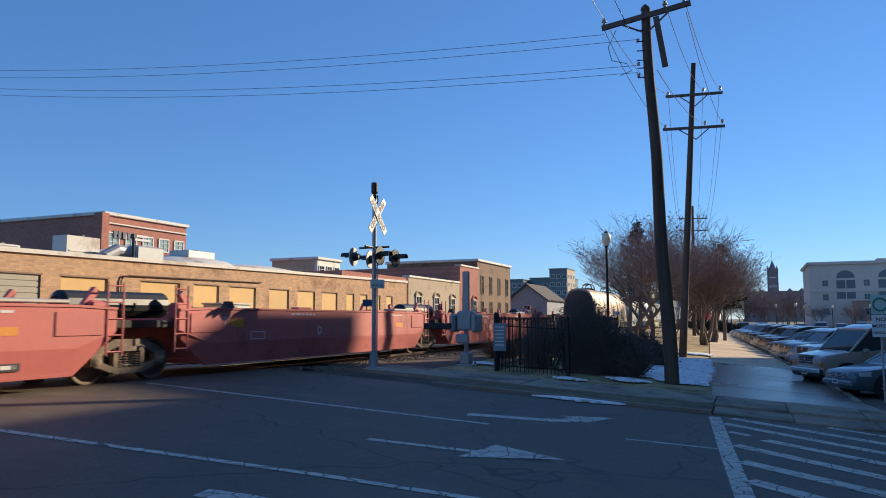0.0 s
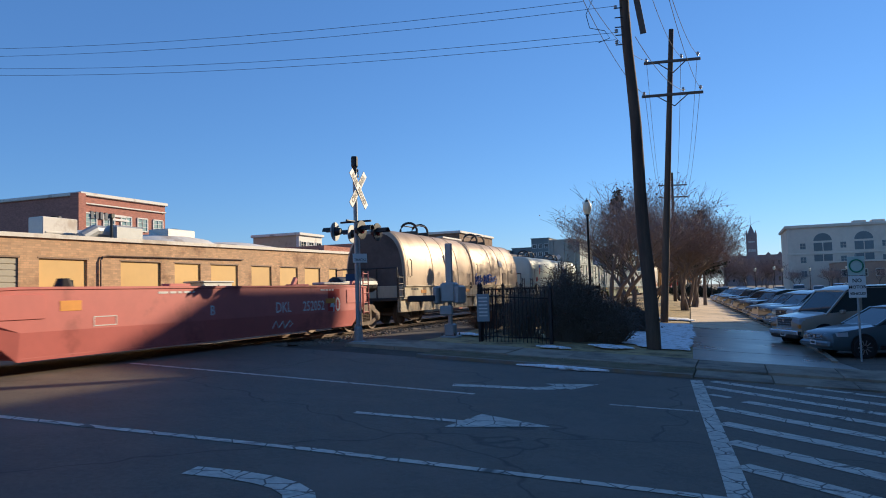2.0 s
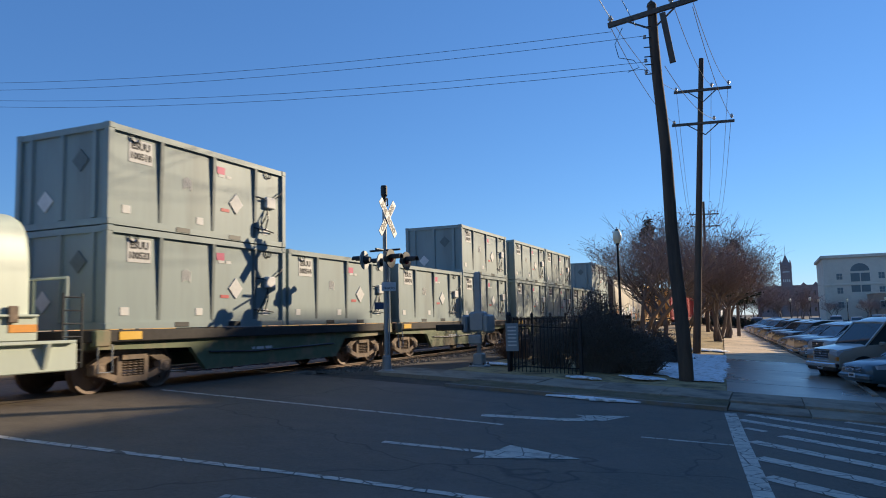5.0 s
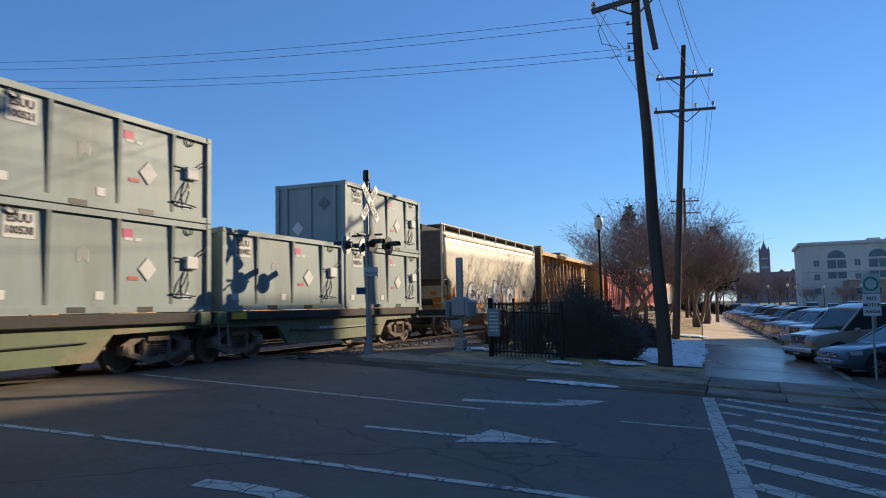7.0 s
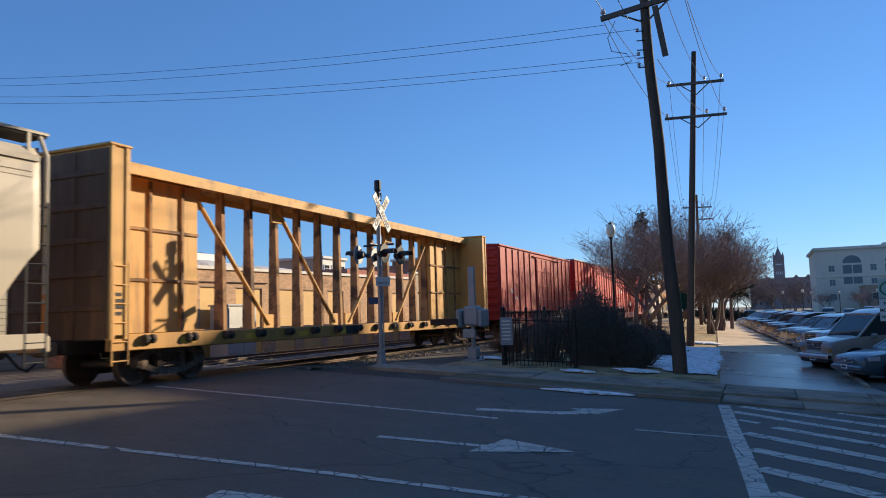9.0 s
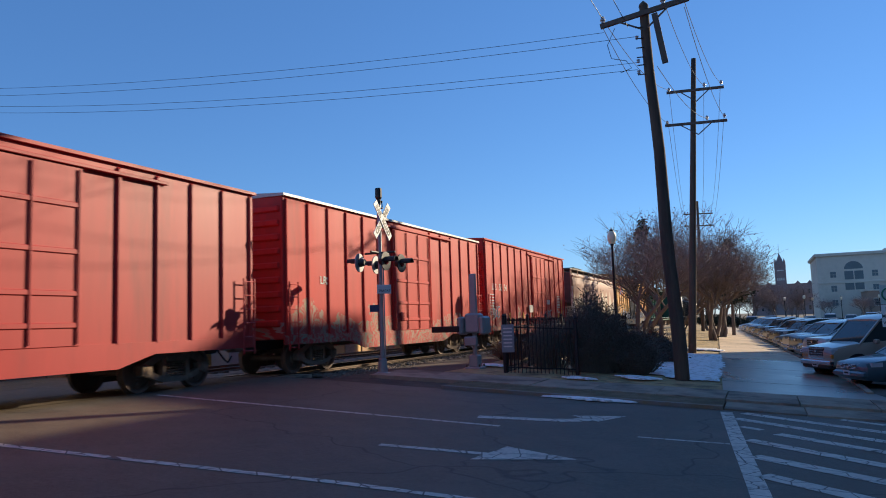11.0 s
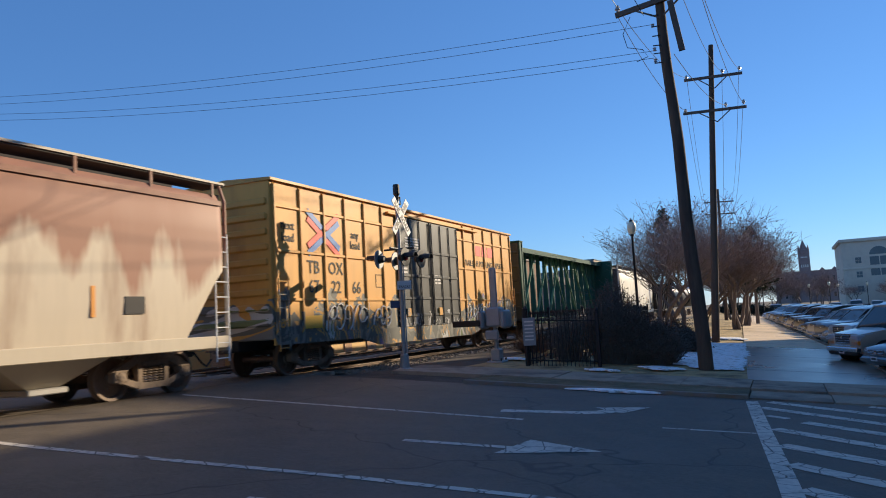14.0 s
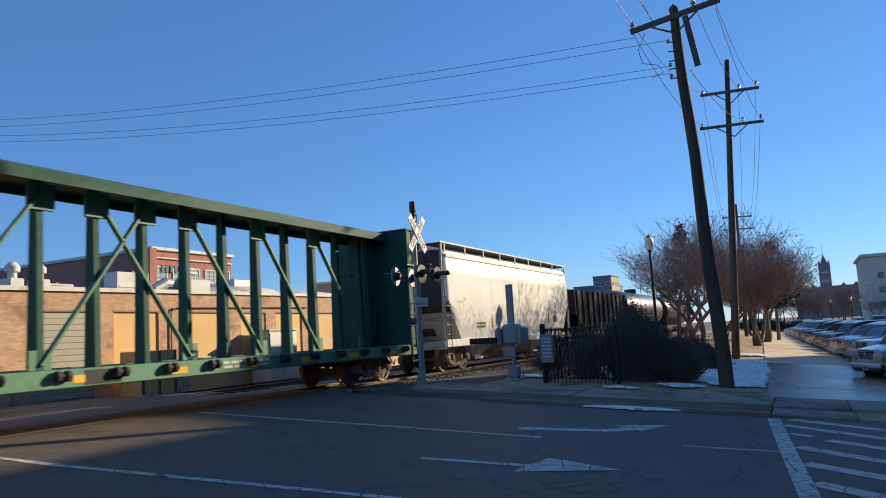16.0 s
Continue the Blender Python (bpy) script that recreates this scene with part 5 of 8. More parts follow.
def container_car(s0):
    car, h = rail_car("container_flat_car", "low dark green flat car carrying containers", "flat car", s0, s0 + 12.6, 1.4)
    part("platform", Mesh().block(-1.38, 1.38, -h, h, 1.04, 1.285, 0.02), UNDER, car)
    for s in (-1, 1):
        part("side_girder", Mesh().rings([[(s * 1.2 - 0.06, y, z0), (s * 1.2 + 0.06, y, z0), (s * 1.2 + 0.06, y, 1.05), (s * 1.2 - 0.06, y, 1.05)] for y, z0 in ((-h, 0.9), (-h + 2.9, 0.85), (-h + 3.4, 0.32), (h - 3.4, 0.32), (h - 2.9, 0.85), (h, 0.9))]), WELL_GREEN, car)
        me = Mesh().tube([(s * 1.28, -h + 3.5, 0.72), (s * 1.28, -h + 5.2, 0.66), (s * 1.28, h - 3.6, 0.72)], 0.025, 6)
        part("brake_pipe", me, BLACK_PAINT, car)
    for y in (-h + 0.25, h - 0.25):
        part("tie_down_box", Mesh().block(1.3, 1.46, y - 0.2, y + 0.2, 0.95, 1.29, 0.03), WELL_GREEN, car)
    part("air_reservoir", Mesh().tube([(1.0, -1.2, 0.62), (1.0, -1.15, 0.62), (1.0, 0.55, 0.62), (1.0, 0.6, 0.62)], [0.1, 0.19, 0.19, 0.1], 12), COIL_FRAME, car, "cream air tank")
    part("step_iron", Mesh().tube([(1.42, -h + 0.15, 1.0), (1.44, -h + 0.15, 0.45), (1.44, -h + 0.5, 0.45), (1.42, -h + 0.5, 1.0)], 0.02, 6), GALV, car)
    part("yellow_plate", Mesh().block(1.382, 1.40, -h + 0.7, -h + 1.3, 1.08, 1.25, 0.004), REFLECT_YELLOW, car)
    paint_bars(car, 1.265, -1.2, 0.7, 1, 0.9, LETTER_WHITE)


for s0, stacks, nums in ((98.0, (2, 1), ("100533", "100518", "100544")), (110.9, (1, 2), ("100474", "100489", "100491")), (124.5, (2, 2), ("100516", "100580", "100538", "100521")), (137.2, (1, 2), ("100402", "100516", "100533"))):
    container_car(s0)
    n = 0
    for k, levels in enumerate(stacks):
        for lv in range(levels):
            container(s0 + 0.35 + 6.2 * k, lv, nums[n])
            n += 1


# end colours: rust and weathering, darkened further for the shaded end faces
RUST_SHADE_END = material("rust_and_shade_yellow", (0.17, 0.105, 0.06), 0.8, vary=0.35, grain=4, dirt=(0.32, 0.18, 0.07), dirt_amount=0.4, dirt_scale=1.2, streak=True)
OLIVE_SHADE_END = material("weathered_shaded_olive", (0.060, 0.072, 0.048), 0.8, vary=0.35, grain=4, dirt=(0.045, 0.05, 0.032), dirt_amount=0.5, dirt_scale=1.0, streak=True)


# centre-beam lumber cars
def centre_beam(s0, s1, label, paint, post, chord, sill, height=4.95, web=3.9, bays=12, braces=((0, 2.6), (3, 5.6), (9, 6.4), (12, 9.4)), brace_paint=None, end_paint=None):
    car, h = rail_car("centre_beam_car", label, "flat car", s0, s1, 2.2)
    part("deck", Mesh().block(-1.4, 1.4, -h, h, 1.0, 1.1, 0.02), UNDER, car)
    for s in (-1, 1):
        part("side_sill", Mesh().block(s * 1.45 - 0.05, s * 1.45 + 0.05, -h, h, 0.78, 1.12, 0.015), sill, car)
        e = s * (h - 0.25)
        bulk = part("end_bulkhead", Mesh().block(-1.5, 1.5, e - 0.25, e + 0.25, 1.0, height + 0.05, 0.03), paint, car)
        out = e + s * 0.253
        # end sheet and its stiffeners carry the shade in their colour
        part("end_sheet", Mesh().block(-1.46, 1.46, out - 0.004, out + 0.004, 1.04, height, 0.002), end_paint or paint, bulk, "rust- and shade-darkened end sheet")
        for z in (1.6, 2.3, 3.0, 3.7, 4.4):
            part("stiffener", Mesh().block(-1.4, 1.4, out - 0.04, out + 0.05, z, z + 0.13, 0.02), end_paint or paint, bulk)
        for x in (-1.42, -0.5, 0.5, 1.42):
            part("stiffener", Mesh().block(x - 0.05, x + 0.05, out - 0.03, out + 0.07, 1.05, height - 0.02, 0.015), end_paint or paint, bulk)
        part("end_cap", Mesh().block(-1.54, 1.54, e - 0.3, e + 0.3, height + 0.05, height + 0.11, 0.015), paint, bulk)
        part("corner_post", Mesh().block(1.44, 1.53, e - 0.26, e - 0.12, 1.0, height + 0.05, 0.015), paint, bulk)
        part("corner_post", Mesh().block(1.44, 1.53, e + 0.12, e + 0.26, 1.0, height + 0.05, 0.015), paint, bulk)
        part("web_plate", Mesh().block(-0.3, 0.3, min(s * (h - web), e), max(s * (h - web), e), 1.1, height - 0.2, 0.02), paint, car)
        for k in range(int(web)):
            y = s * (h - 1.2 - 1.05 * k)
            part("plate_rib", Mesh().block(-0.36, 0.36, y - 0.05, y + 0.05, 1.1, height - 0.25, 0.01), post, car)
        for z in (2.3, 3.5):
            part("plate_rib", Mesh().block(-0.34, 0.34, min(s * (h - web), e), max(s * (h - web), e), z, z + 0.08, 0.01), post, car)
    part("top_chord", Mesh().hexa([(-0.75, -h + 0.4, height - 0.1), (0.75, -h + 0.4, height - 0.1), (0.75, -h + 0.4, height), (-0.75, -h + 0.4, height)], [(-0.75, h - 0.4, height - 0.1), (0.75, h - 0.4, height - 0.1), (0.75, h - 0.4, height), (-0.75, h - 0.4, height)]), chord, car)
    for x in (-0.715, 0.715):
        part("chord_flange", Mesh().box(x - 0.035, x + 0.035, -h + 0.4, h - 0.4, height - 0.26, height - 0.1), chord, car)
    post_mesh = Mesh().hexa([(-0.17, -0.07, 1.1), (0.17, -0.07, 1.1), (0.17, 0.07, 1.1), (-0.17, 0.07, 1.1)], [(-0.1, -0.07, height - 0.1), (0.1, -0.07, height - 0.1), (0.1, 0.07, height - 0.1), (-0.1, 0.07, height - 0.1)]).data("post", post)
    y0, y1 = -h + web, h - web
    for k in range(bays + 1):
        part("post", post_mesh, post, car, at=pose(0, y0 + (y1 - y0) * k / bays, 0))
    step = (y1 - y0) / bays
    for a, b in braces:
        ya, yb = y0 + a * step, y0 + b * step
        me = Mesh().beam((0.15, ya, height - 0.3), (0.15, yb, 1.2), 0.05, 0.13, (1, 0, 0))
        part("brace", me, brace_paint or paint, car)
        part("gusset", Mesh().block(0.1, 0.16, ya - 0.3, ya + 0.3, height - 0.7, height - 0.15, 0.01), brace_paint or paint, car)
        part("gusset", Mesh().block(0.1, 0.16, yb - 0.25, yb + 0.25, 1.1, 1.5, 0.01), brace_paint or paint, car)
    for k in range(17):
        y = -h + 1.0 + (2 * h - 2.0) * k / 16
        part("winch", Mesh().lathe([(0.02, -0.14), (0.1, -0.14), (0.1, -0.06), (0.06, -0.06), (0.06, 0.06), (0.1, 0.06), (0.1, 0.14), (0.02, 0.14)], (1.56, y, 1.0), 8, "y"), UNDER, car)
    for k in range(9):
        y = -h + 2.0 + (2 * h - 4.0) * k / 8
        part("reflector", Mesh().box(1.502, 1.508, y, y + 0.5, 0.86, 1.0), REFLECT_YELLOW, car)
    part("data_panel", Mesh().box(1.502, 1.51, -2.0, -1.2, 0.82, 1.08), LETTER_BLACK, car)
    ladder(car, 1.52, -h + 0.05, 0.5, 2.6, paint)
    ladder(car, 1.52, h - 0.45, 0.5, 2.6, paint)
    paint_bars(car, 1.505, -h + 0.12, 1.9, 4, 0.3, LETTER_BLACK)
    return car


centre_beam(168.5, 190.9, "yellow centre-beam lumber car, unloaded and scuffed", YELLOW_WORN, BROWN_POST, YELLOW_WORN, YELLOW_PLAIN, end_paint=RUST_SHADE_END)

boxcar(192.9, 208.1, 4.9, "red ribbed boxcar with white sprayed scrawl", RED_DEEP, RED_DEEP, RED_DEEP, 15, (-1.0, 2.3), [(-5.6, 2.5, "LRS", 0.3, LETTER_WHITE), (-5.0, 2.15, "2100", 0.3, LETTER_WHITE)], RED_DEEP)
boxcar(209.4, 224.8, 5.1, "red ribbed boxcar with faded lower side", RED_TAGGED, RED_BOX, RED_BOX, 15, (-1.2, 2.0), [(-5.6, 2.7, "LRS", 0.34, LETTER_WHITE)], ROOF_GREY)
car, h, w = boxcar(225.6, 241.0, 5.35, "red ribbed boxcar with white numbers and faded graffiti", RED_TAGGED, RED_BOX, RED_BOX, 14, (0.0, 2.9), [(-6.4, 3.0, "LRS", 0.42, LETTER_WHITE), (-5.42, 3.0, "55", 0.46, LETTER_WHITE), (-4.68, 3.0, "54", 0.46, LETTER_WHITE)], RED_BOX)
paint_bars(car, w + 0.012, -7.05, 2.6, 8, 0.7, LETTER_WHITE, gap=0.14, h=0.05)
for y in (-4.3, -1.9, 0.0, 5.6):
    part("reflector", Mesh().box(w + 0.061, w + 0.066, y, y + 0.12, 1.2, 1.75), REFLECT_YELLOW, car)
paint_bars(car, w + 0.012, h - 2.0, 2.75, 8, 0.75, LETTER_WHITE, gap=0.1, h=0.05)
for a, b, c0, c1 in ((0, 0.75, 0, 0.05), (0, 0.75, 0.45, 0.5), (0, 0.05, 0.05, 0.45), (0.7, 0.75, 0.05, 0.45)):
    part("label_frame", Mesh().box(w + 0.01, w + 0.014, h - 2.0 + a, h - 2.0 + b, 1.75 + c0, 1.75 + c1), LETTER_WHITE, car)
part("orange_plate", Mesh().box(w + 0.01, w + 0.016, h - 1.9, h - 1.35, 1.32, 1.5), ORANGE_MARK, car)
part("reflector", Mesh().box(w + 0.01, w + 0.016, h - 1.0, h - 0.88, 1.4, 2.6), REFLECT_YELLOW, car)
end = spray_word(car, w + 0.07, -6.9, 1.75, 0.6, 4, LETTER_WHITE, 21)
spray_word(car, w + 0.07, h - 4.6, 2.35, 0.3, 4, LETTER_WHITE, 22)
spray_word(car, w + 0.07, h - 5.0, 1.55, 0.7, 4, ROOF_GREY, 23)
part("grey_panel", Mesh().block(w + 0.1, w + 0.14, -0.9, -0.2, 1.75, 2.15, 0.01), ROOF_GREY, car)

car, h, w = boxcar(260.5, 279.1, 5.3, "yellow boxcar with dark double doors and graffiti along its foot", YELLOW_BOX, YELLOW_BOX, DARK_DOOR, 17, (-2.5, 2.7), [(-7.43, 2.95, "TB", 0.52, LETTER_BLACK), (-6.29, 2.95, "OX", 0.52, LETTER_BLACK), (-7.43, 2.4, "67", 0.52, LETTER_BLACK), (-6.29, 2.4, "22", 0.52, LETTER_BLACK), (-5.15, 2.4, "66", 0.52, LETTER_BLACK), (-8.58, 4.05, "next", 0.34, LETTER_BLACK), (-8.58, 3.72, "load", 0.34, LETTER_BLACK), (-5.15, 4.05, "any", 0.34, LETTER_BLACK), (-5.15, 3.72, "load", 0.34, LETTER_BLACK)], YELLOW_PLAIN, (2.05, 3.35, 4.55))
BLUE_MARK, RED_MARK = material("blue_mark", (0.04, 0.19, 0.55), 0.55), material("red_mark", (0.78, 0.09, 0.06), 0.55)
for a, b, m1, m2 in (((-7.66, 3.45), (-6.06, 4.45), RED_MARK, BLUE_MARK), ((-7.66, 4.45), (-6.06, 3.45), BLUE_MARK, RED_MARK)):
    for off, mt in ((0.11, m1), (-0.11, m2)):
        part("cross_emblem", Mesh().beam((w + 0.014 + off * 0.02, a[0], a[1] + off), (w + 0.014 + off * 0.02, b[0], b[1] + off), 0.02, 0.17, (0, -0.56, 0.83)), mt, car)
paint_bars(car, w + 0.075, -1.9, 4.2, 6, 1.1, LETTER_WHITE, gap=0.1, h=0.06)
paint_bars(car, w + 0.075, -2.3, 3.1, 3, 0.5, LETTER_WHITE)
paint_bars(car, w + 0.075, 0.4, 2.9, 3, 0.5, LETTER_WHITE)
for y0, y1 in ((4.75, 5.35), (5.47, 6.05), (6.17, 6.75)):
    part("red_bar", Mesh().box(w + 0.008, w + 0.012, y0, y1, 3.95, 4.4), RED_MARK, car)
lettering("RAILCAR POOLING EXPERTS", 0.36, LETTER_BLACK, on_side(w + 0.012, 5.9, 3.6), car)
part("yellow_plate", Mesh().box(w + 0.01, w + 0.02, -8.0, -7.1, 1.25, 1.6), REFLECT_YELLOW, car)
end = spray_word(car, w + 0.03, -6.6, 1.6, 0.95, 5, LETTER_WHITE, 11)
spray_word(car, w + 0.03, end + 0.3, 1.55, 0.8, 3, LETTER_WHITE, 12)
end = spray_word(car, w + 0.03, 3.6, 1.55, 0.8, 6, LETTER_WHITE, 13)
spray_word(car, w + 0.03, end + 0.2, 1.7, 0.6, 4, LETTER_WHITE, 14)
part("label_frame", Mesh().box(w + 0.008, w + 0.012, -3.95, -3.5, 2.45, 2.47).box(w + 0.008, w + 0.012, -3.95, -3.5, 2.85, 2.87).box(w + 0.008, w + 0.012, -3.95, -3.93, 2.47, 2.85).box(w + 0.008, w + 0.012, -3.52, -3.5, 2.47, 2.85), LETTER_BLACK, car)

green_car = centre_beam(280.4, 302.4, "green centre-beam lumber car, unloaded", GREEN_CAR, GREEN_CAR, GREEN_CAR, GREEN_LIGHT, web=1.3, bays=15, braces=((7, 9), (9, 11), (11, 13), (13, 15), (8, 6), (6, 4), (4, 2), (2, 0)), brace_paint=GREEN_LIGHT, end_paint=OLIVE_SHADE_END)


paint_bars(green_car, 1.502, 1.6, 0.98, 2, 1.6, LETTER_WHITE, gap=0.1, h=0.06)
for y, text in ((-7.2, "27"), (-5.9, "3726")):
    lettering(text, 0.3, LETTER_WHITE, on_side(1.512, y, 0.94), green_car, bold=0.004)


def open_hopper(s0, s1):
    car, h = rail_car("open_hopper", "black open-top hopper car", "hopper car", s0, s1)
    part("body", Mesh().rings([[(-1.5, y, zb), (1.5, y, zb), (1.5, y, 3.6), (-1.5, y, 3.6)] for y, zb in ((-h, 2.2), (-h + 2, 1.1), (h - 2, 1.1), (h, 2.2))]), TANK_BLACK, car)
    rib = Mesh().block(1.5, 1.6, -0.06, 0.06, 1.1, 3.6, 0.01).data("rib", TANK_BLACK)
    for k in range(11):
        part("rib", rib, TANK_BLACK, car, at=pose(0, -h + 0.3 + (2 * h - 0.6) * k / 10, 0))


def tank_car(s0, s1):
    car, h = rail_car("tank_car", "black tank car with top dome", "tank car", s0, s1)
    me = Mesh().lathe([(0.02, -h + 0.5), (0.8, -h + 0.6), (1.3, -h + 0.85), (1.47, -h + 1.3), (1.47, h - 1.3), (1.3, h - 0.85), (0.8, h - 0.6), (0.02, h - 0.5)], (0, 0, 2.65), 32, "y")
    part("tank", me, TANK_BLACK, car, smooth=True)
    part("dome", Mesh().lathe([(0.02, 4.0), (0.5, 4.0), (0.5, 4.45), (0.02, 4.5)], (0, 0, 0), 16), TANK_BLACK, car)
    part("platform_rail", Mesh().tube([(1.2, -1.5, 4.0), (1.2, -1.5, 4.7), (1.2, 1.5, 4.7), (1.2, 1.5, 4.0)], 0.03, 6), TANK_BLACK, car)


open_hopper(322.0, 335.0)
tank_car(336.5, 352.5)
tank_car(354.0, 370.0)


# ---- crossing signals ----
LENS_RED = material("red_signal_lens", (0.12, 0.01, 0.01), 0.2)
mast = thing("crossing_signal", "grey crossing mast with crossbuck, bell and round flashers", "railroad signal")
MX, MY, MZ = -10.15, 19.05, -0.15


def world_part(name, mesh, mat, parent, label="", smooth=False):
    return part(name, mesh, mat, parent, label, smooth=smooth)


me = Mesh().lathe([(0.02, MZ), (0.28, MZ), (0.28, MZ + 0.05), (0.14, MZ + 0.1), (0.12, MZ + 0.45), (0.09, MZ + 0.5), (0.02, MZ + 0.5)], (MX, MY, 0.02), 14)
world_part("base", me, GALV, mast)
world_part("post", Mesh().tube([(MX, MY, MZ + 0.4), (MX, MY, 4.95)], 0.062, 12), GALV, mast, smooth=True)
world_part("bell", Mesh().lathe([(0.02, 4.85), (0.07, 4.85), (0.07, 5.0), (0.1, 5.06), (0.1, 5.3), (0.085, 5.34), (0.02, 5.35)], (MX, MY, 0), 14).tube([(MX, MY, 4.75), (MX + 0.13, MY - 0.02, 4.72), (MX + 0.1, MY, 4.95)], 0.03, 6), BLACK_PAINT, mast)
# the crossbuck faces along the road, towards +x
FACE = pose(MX + 0.10, MY + 0.02, 4.37, 0, 0, -2)
for sgn, words in ((1, "RAIL  ROAD"), (-1, "CROSS  ING")):
    turn = FACE @ pose(0.012 * sgn, 0, 0, 49 * -sgn)
    b = part("blade", Mesh().block(-0.01, 0.01, -0.66, 0.66, -0.115, 0.115, 0.004), WHITE_PAINT, mast, at=turn)
    lettering(words, 0.2, BLACK_PAINT, on_side(0.013, 0, 0), b, "lettering", 0.012)
world_part("cross_arm", Mesh().tube([(MX - 0.02, MY - 0.52, 3.42), (MX, MY + 0.52, 3.42)], 0.032, 8).tube([(MX - 0.5, MY, 3.42), (MX + 0.5, MY, 3.42)], 0.03, 8), BLACK_PAINT, mast)
for k, (dx, dy, face, shade) in enumerate(((-0.42, -0.5, -1, "pale"), (-0.42, 0.5, -1, "pale"), (0.46, -0.5, 1, "dark"), (0.46, 0.5, 1, "dark"))):
    m = pose(MX + dx, MY + dy, 3.12, 0, 0, 0 if face > 0 else 180)
    m = m @ pose(0, 0, 0, 0, 0, -2 if face > 0 else 2)
    lampm = part("flasher_background", Mesh().lathe([(0.02, -0.03), (0.27, -0.03), (0.27, 0.0), (0.02, 0.0)], (0, 0, 0), 24, "x"), BLACK_PAINT if face > 0 else GALV, mast, at=m)
    part("lens", Mesh().lathe([(0.02, 0.0), (0.11, 0.0), (0.10, 0.03), (0.02, 0.05)], (0, 0, 0), 16, "x"), LENS_RED, lampm)
    hood = Mesh()
    pts = [(0.13 * math.cos(a), 0.13 * math.sin(a)) for a in [math.pi * q / 10 for q in range(11)]]
    hood.rings([[(x, c, s) for c, s in pts] + [(x, c * 0.93, s * 0.93) for c, s in pts[::-1]] for x in (0.0, 0.34)])
    part("hood", hood, BLACK_PAINT, lampm)
    part("lamp_case", Mesh().lathe([(0.02, -0.2), (0.09, -0.2), (0.13, -0.03), (0.02, -0.03)], (0, 0, 0), 12, "x"), BLACK_PAINT, lampm)
tr = part("tracks_sign", Mesh().block(-0.008, 0.008, -0.22, 0.22, -0.13, 0.13, 0.003), WHITE_PAINT, mast, at=pose(MX + 0.12, MY - 0.02, 2.35, 0, 0, -40))
lettering("TRACKS", 0.1, BLACK_PAINT, on_side(0.01, 0, -0.05), tr)
part("small_plate", Mesh().block(-0.15, 0.15, -0.01, 0.01, -0.1, 0.1, 0.003), material("blue_plate", (0.05, 0.08, 0.16), 0.5), mast, at=pose(MX - 0.16, MY - 0.08, 1.8, 0, 0, 30))
world_part("conduit", Mesh().tube([(MX + 0.09, MY + 0.02, 0.2), (MX + 0.09, MY + 0.02, 3.3)], 0.02, 6), GALV, mast)

gate = thing("crossing_gate", "grey crossing gate mechanism on its mast", "crossing gate")
GX, GY, GZ = -8.7, 22.75, -0.25
part("base", Mesh().block(GX - 0.28, GX + 0.28, GY - 0.28, GY + 0.28, GZ - 0.2, GZ + 0.12, 0.03).block(GX - 0.17, GX + 0.17, GY - 0.17, GY + 0.17, GZ + 0.1, GZ + 0.5, 0.04), GALV, gate)
part("post", Mesh().tube([(GX, GY, GZ), (GX, GY, 1.5)], 0.075, 12), GALV, gate)
part("gate_arm_stub", Mesh().block(GX - 0.12, GX + 0.12, GY - 0.05, GY + 0.05, 1.0, 2.9, 0.03), GALV, gate)
part("mechanism", Mesh().block(GX - 0.25, GX + 0.28, GY - 0.25, GY + 0.2, 0.95, 1.6, 0.06), GALV, gate)
for s in (-1, 1):
    part("counterweight", Mesh().block(GX + s * 0.38 - 0.1, GX + s * 0.38 + 0.1, GY - 0.35, GY + 0.3, 0.9, 1.5, 0.06), GALV, gate)
    part("support_arm", Mesh().block(GX + s * 0.28 - 0.03, GX + s * 0.28 + 0.03, GY - 0.15, GY + 0.45, 1.2, 1.4, 0.02), GALV, gate)

part("gate_arm", Mesh().block(GX - 1.35, GX - 0.38, GY - 0.42, GY - 0.36, 1.0, 1.2, 0.02), BLACK_PAINT, gate, "dark folded gate arm")
for dx, dy in ((-0.22, -0.22), (0.22, -0.22), (-0.22, 0.22), (0.22, 0.22)):
    part("anchor_bolt", Mesh().lathe([(0.02, GZ + 0.1), (0.03, GZ + 0.12), (0.03, GZ + 0.18), (0.01, GZ + 0.2)], (GX + dx, GY + dy, 0), 6), RAIL_STEEL, gate)
part("junction_box", Mesh().block(GX - 0.22, GX + 0.22, GY - 0.40, GY - 0.26, 0.55, 0.85, 0.03), GALV, gate)

# ---- poles and wires ----
def insulator(m_parent, p):
    part("insulator", Mesh().lathe([(0.015, 0), (0.05, 0.02), (0.05, 0.07), (0.085, 0.09), (0.085, 0.13), (0.05, 0.15), (0.06, 0.2), (0.03, 0.23), (0.01, 0.23)], (0, 0, 0), 10), PORCELAIN, m_parent, at=pose(*p))


def sag(a, b, drop, n=14):
    a, b = Vector(a), Vector(b)
    return [a.lerp(b, k / n) - Vector((0, 0, drop * 4 * (k / n) * (1 - k / n))) for k in range(n + 1)]


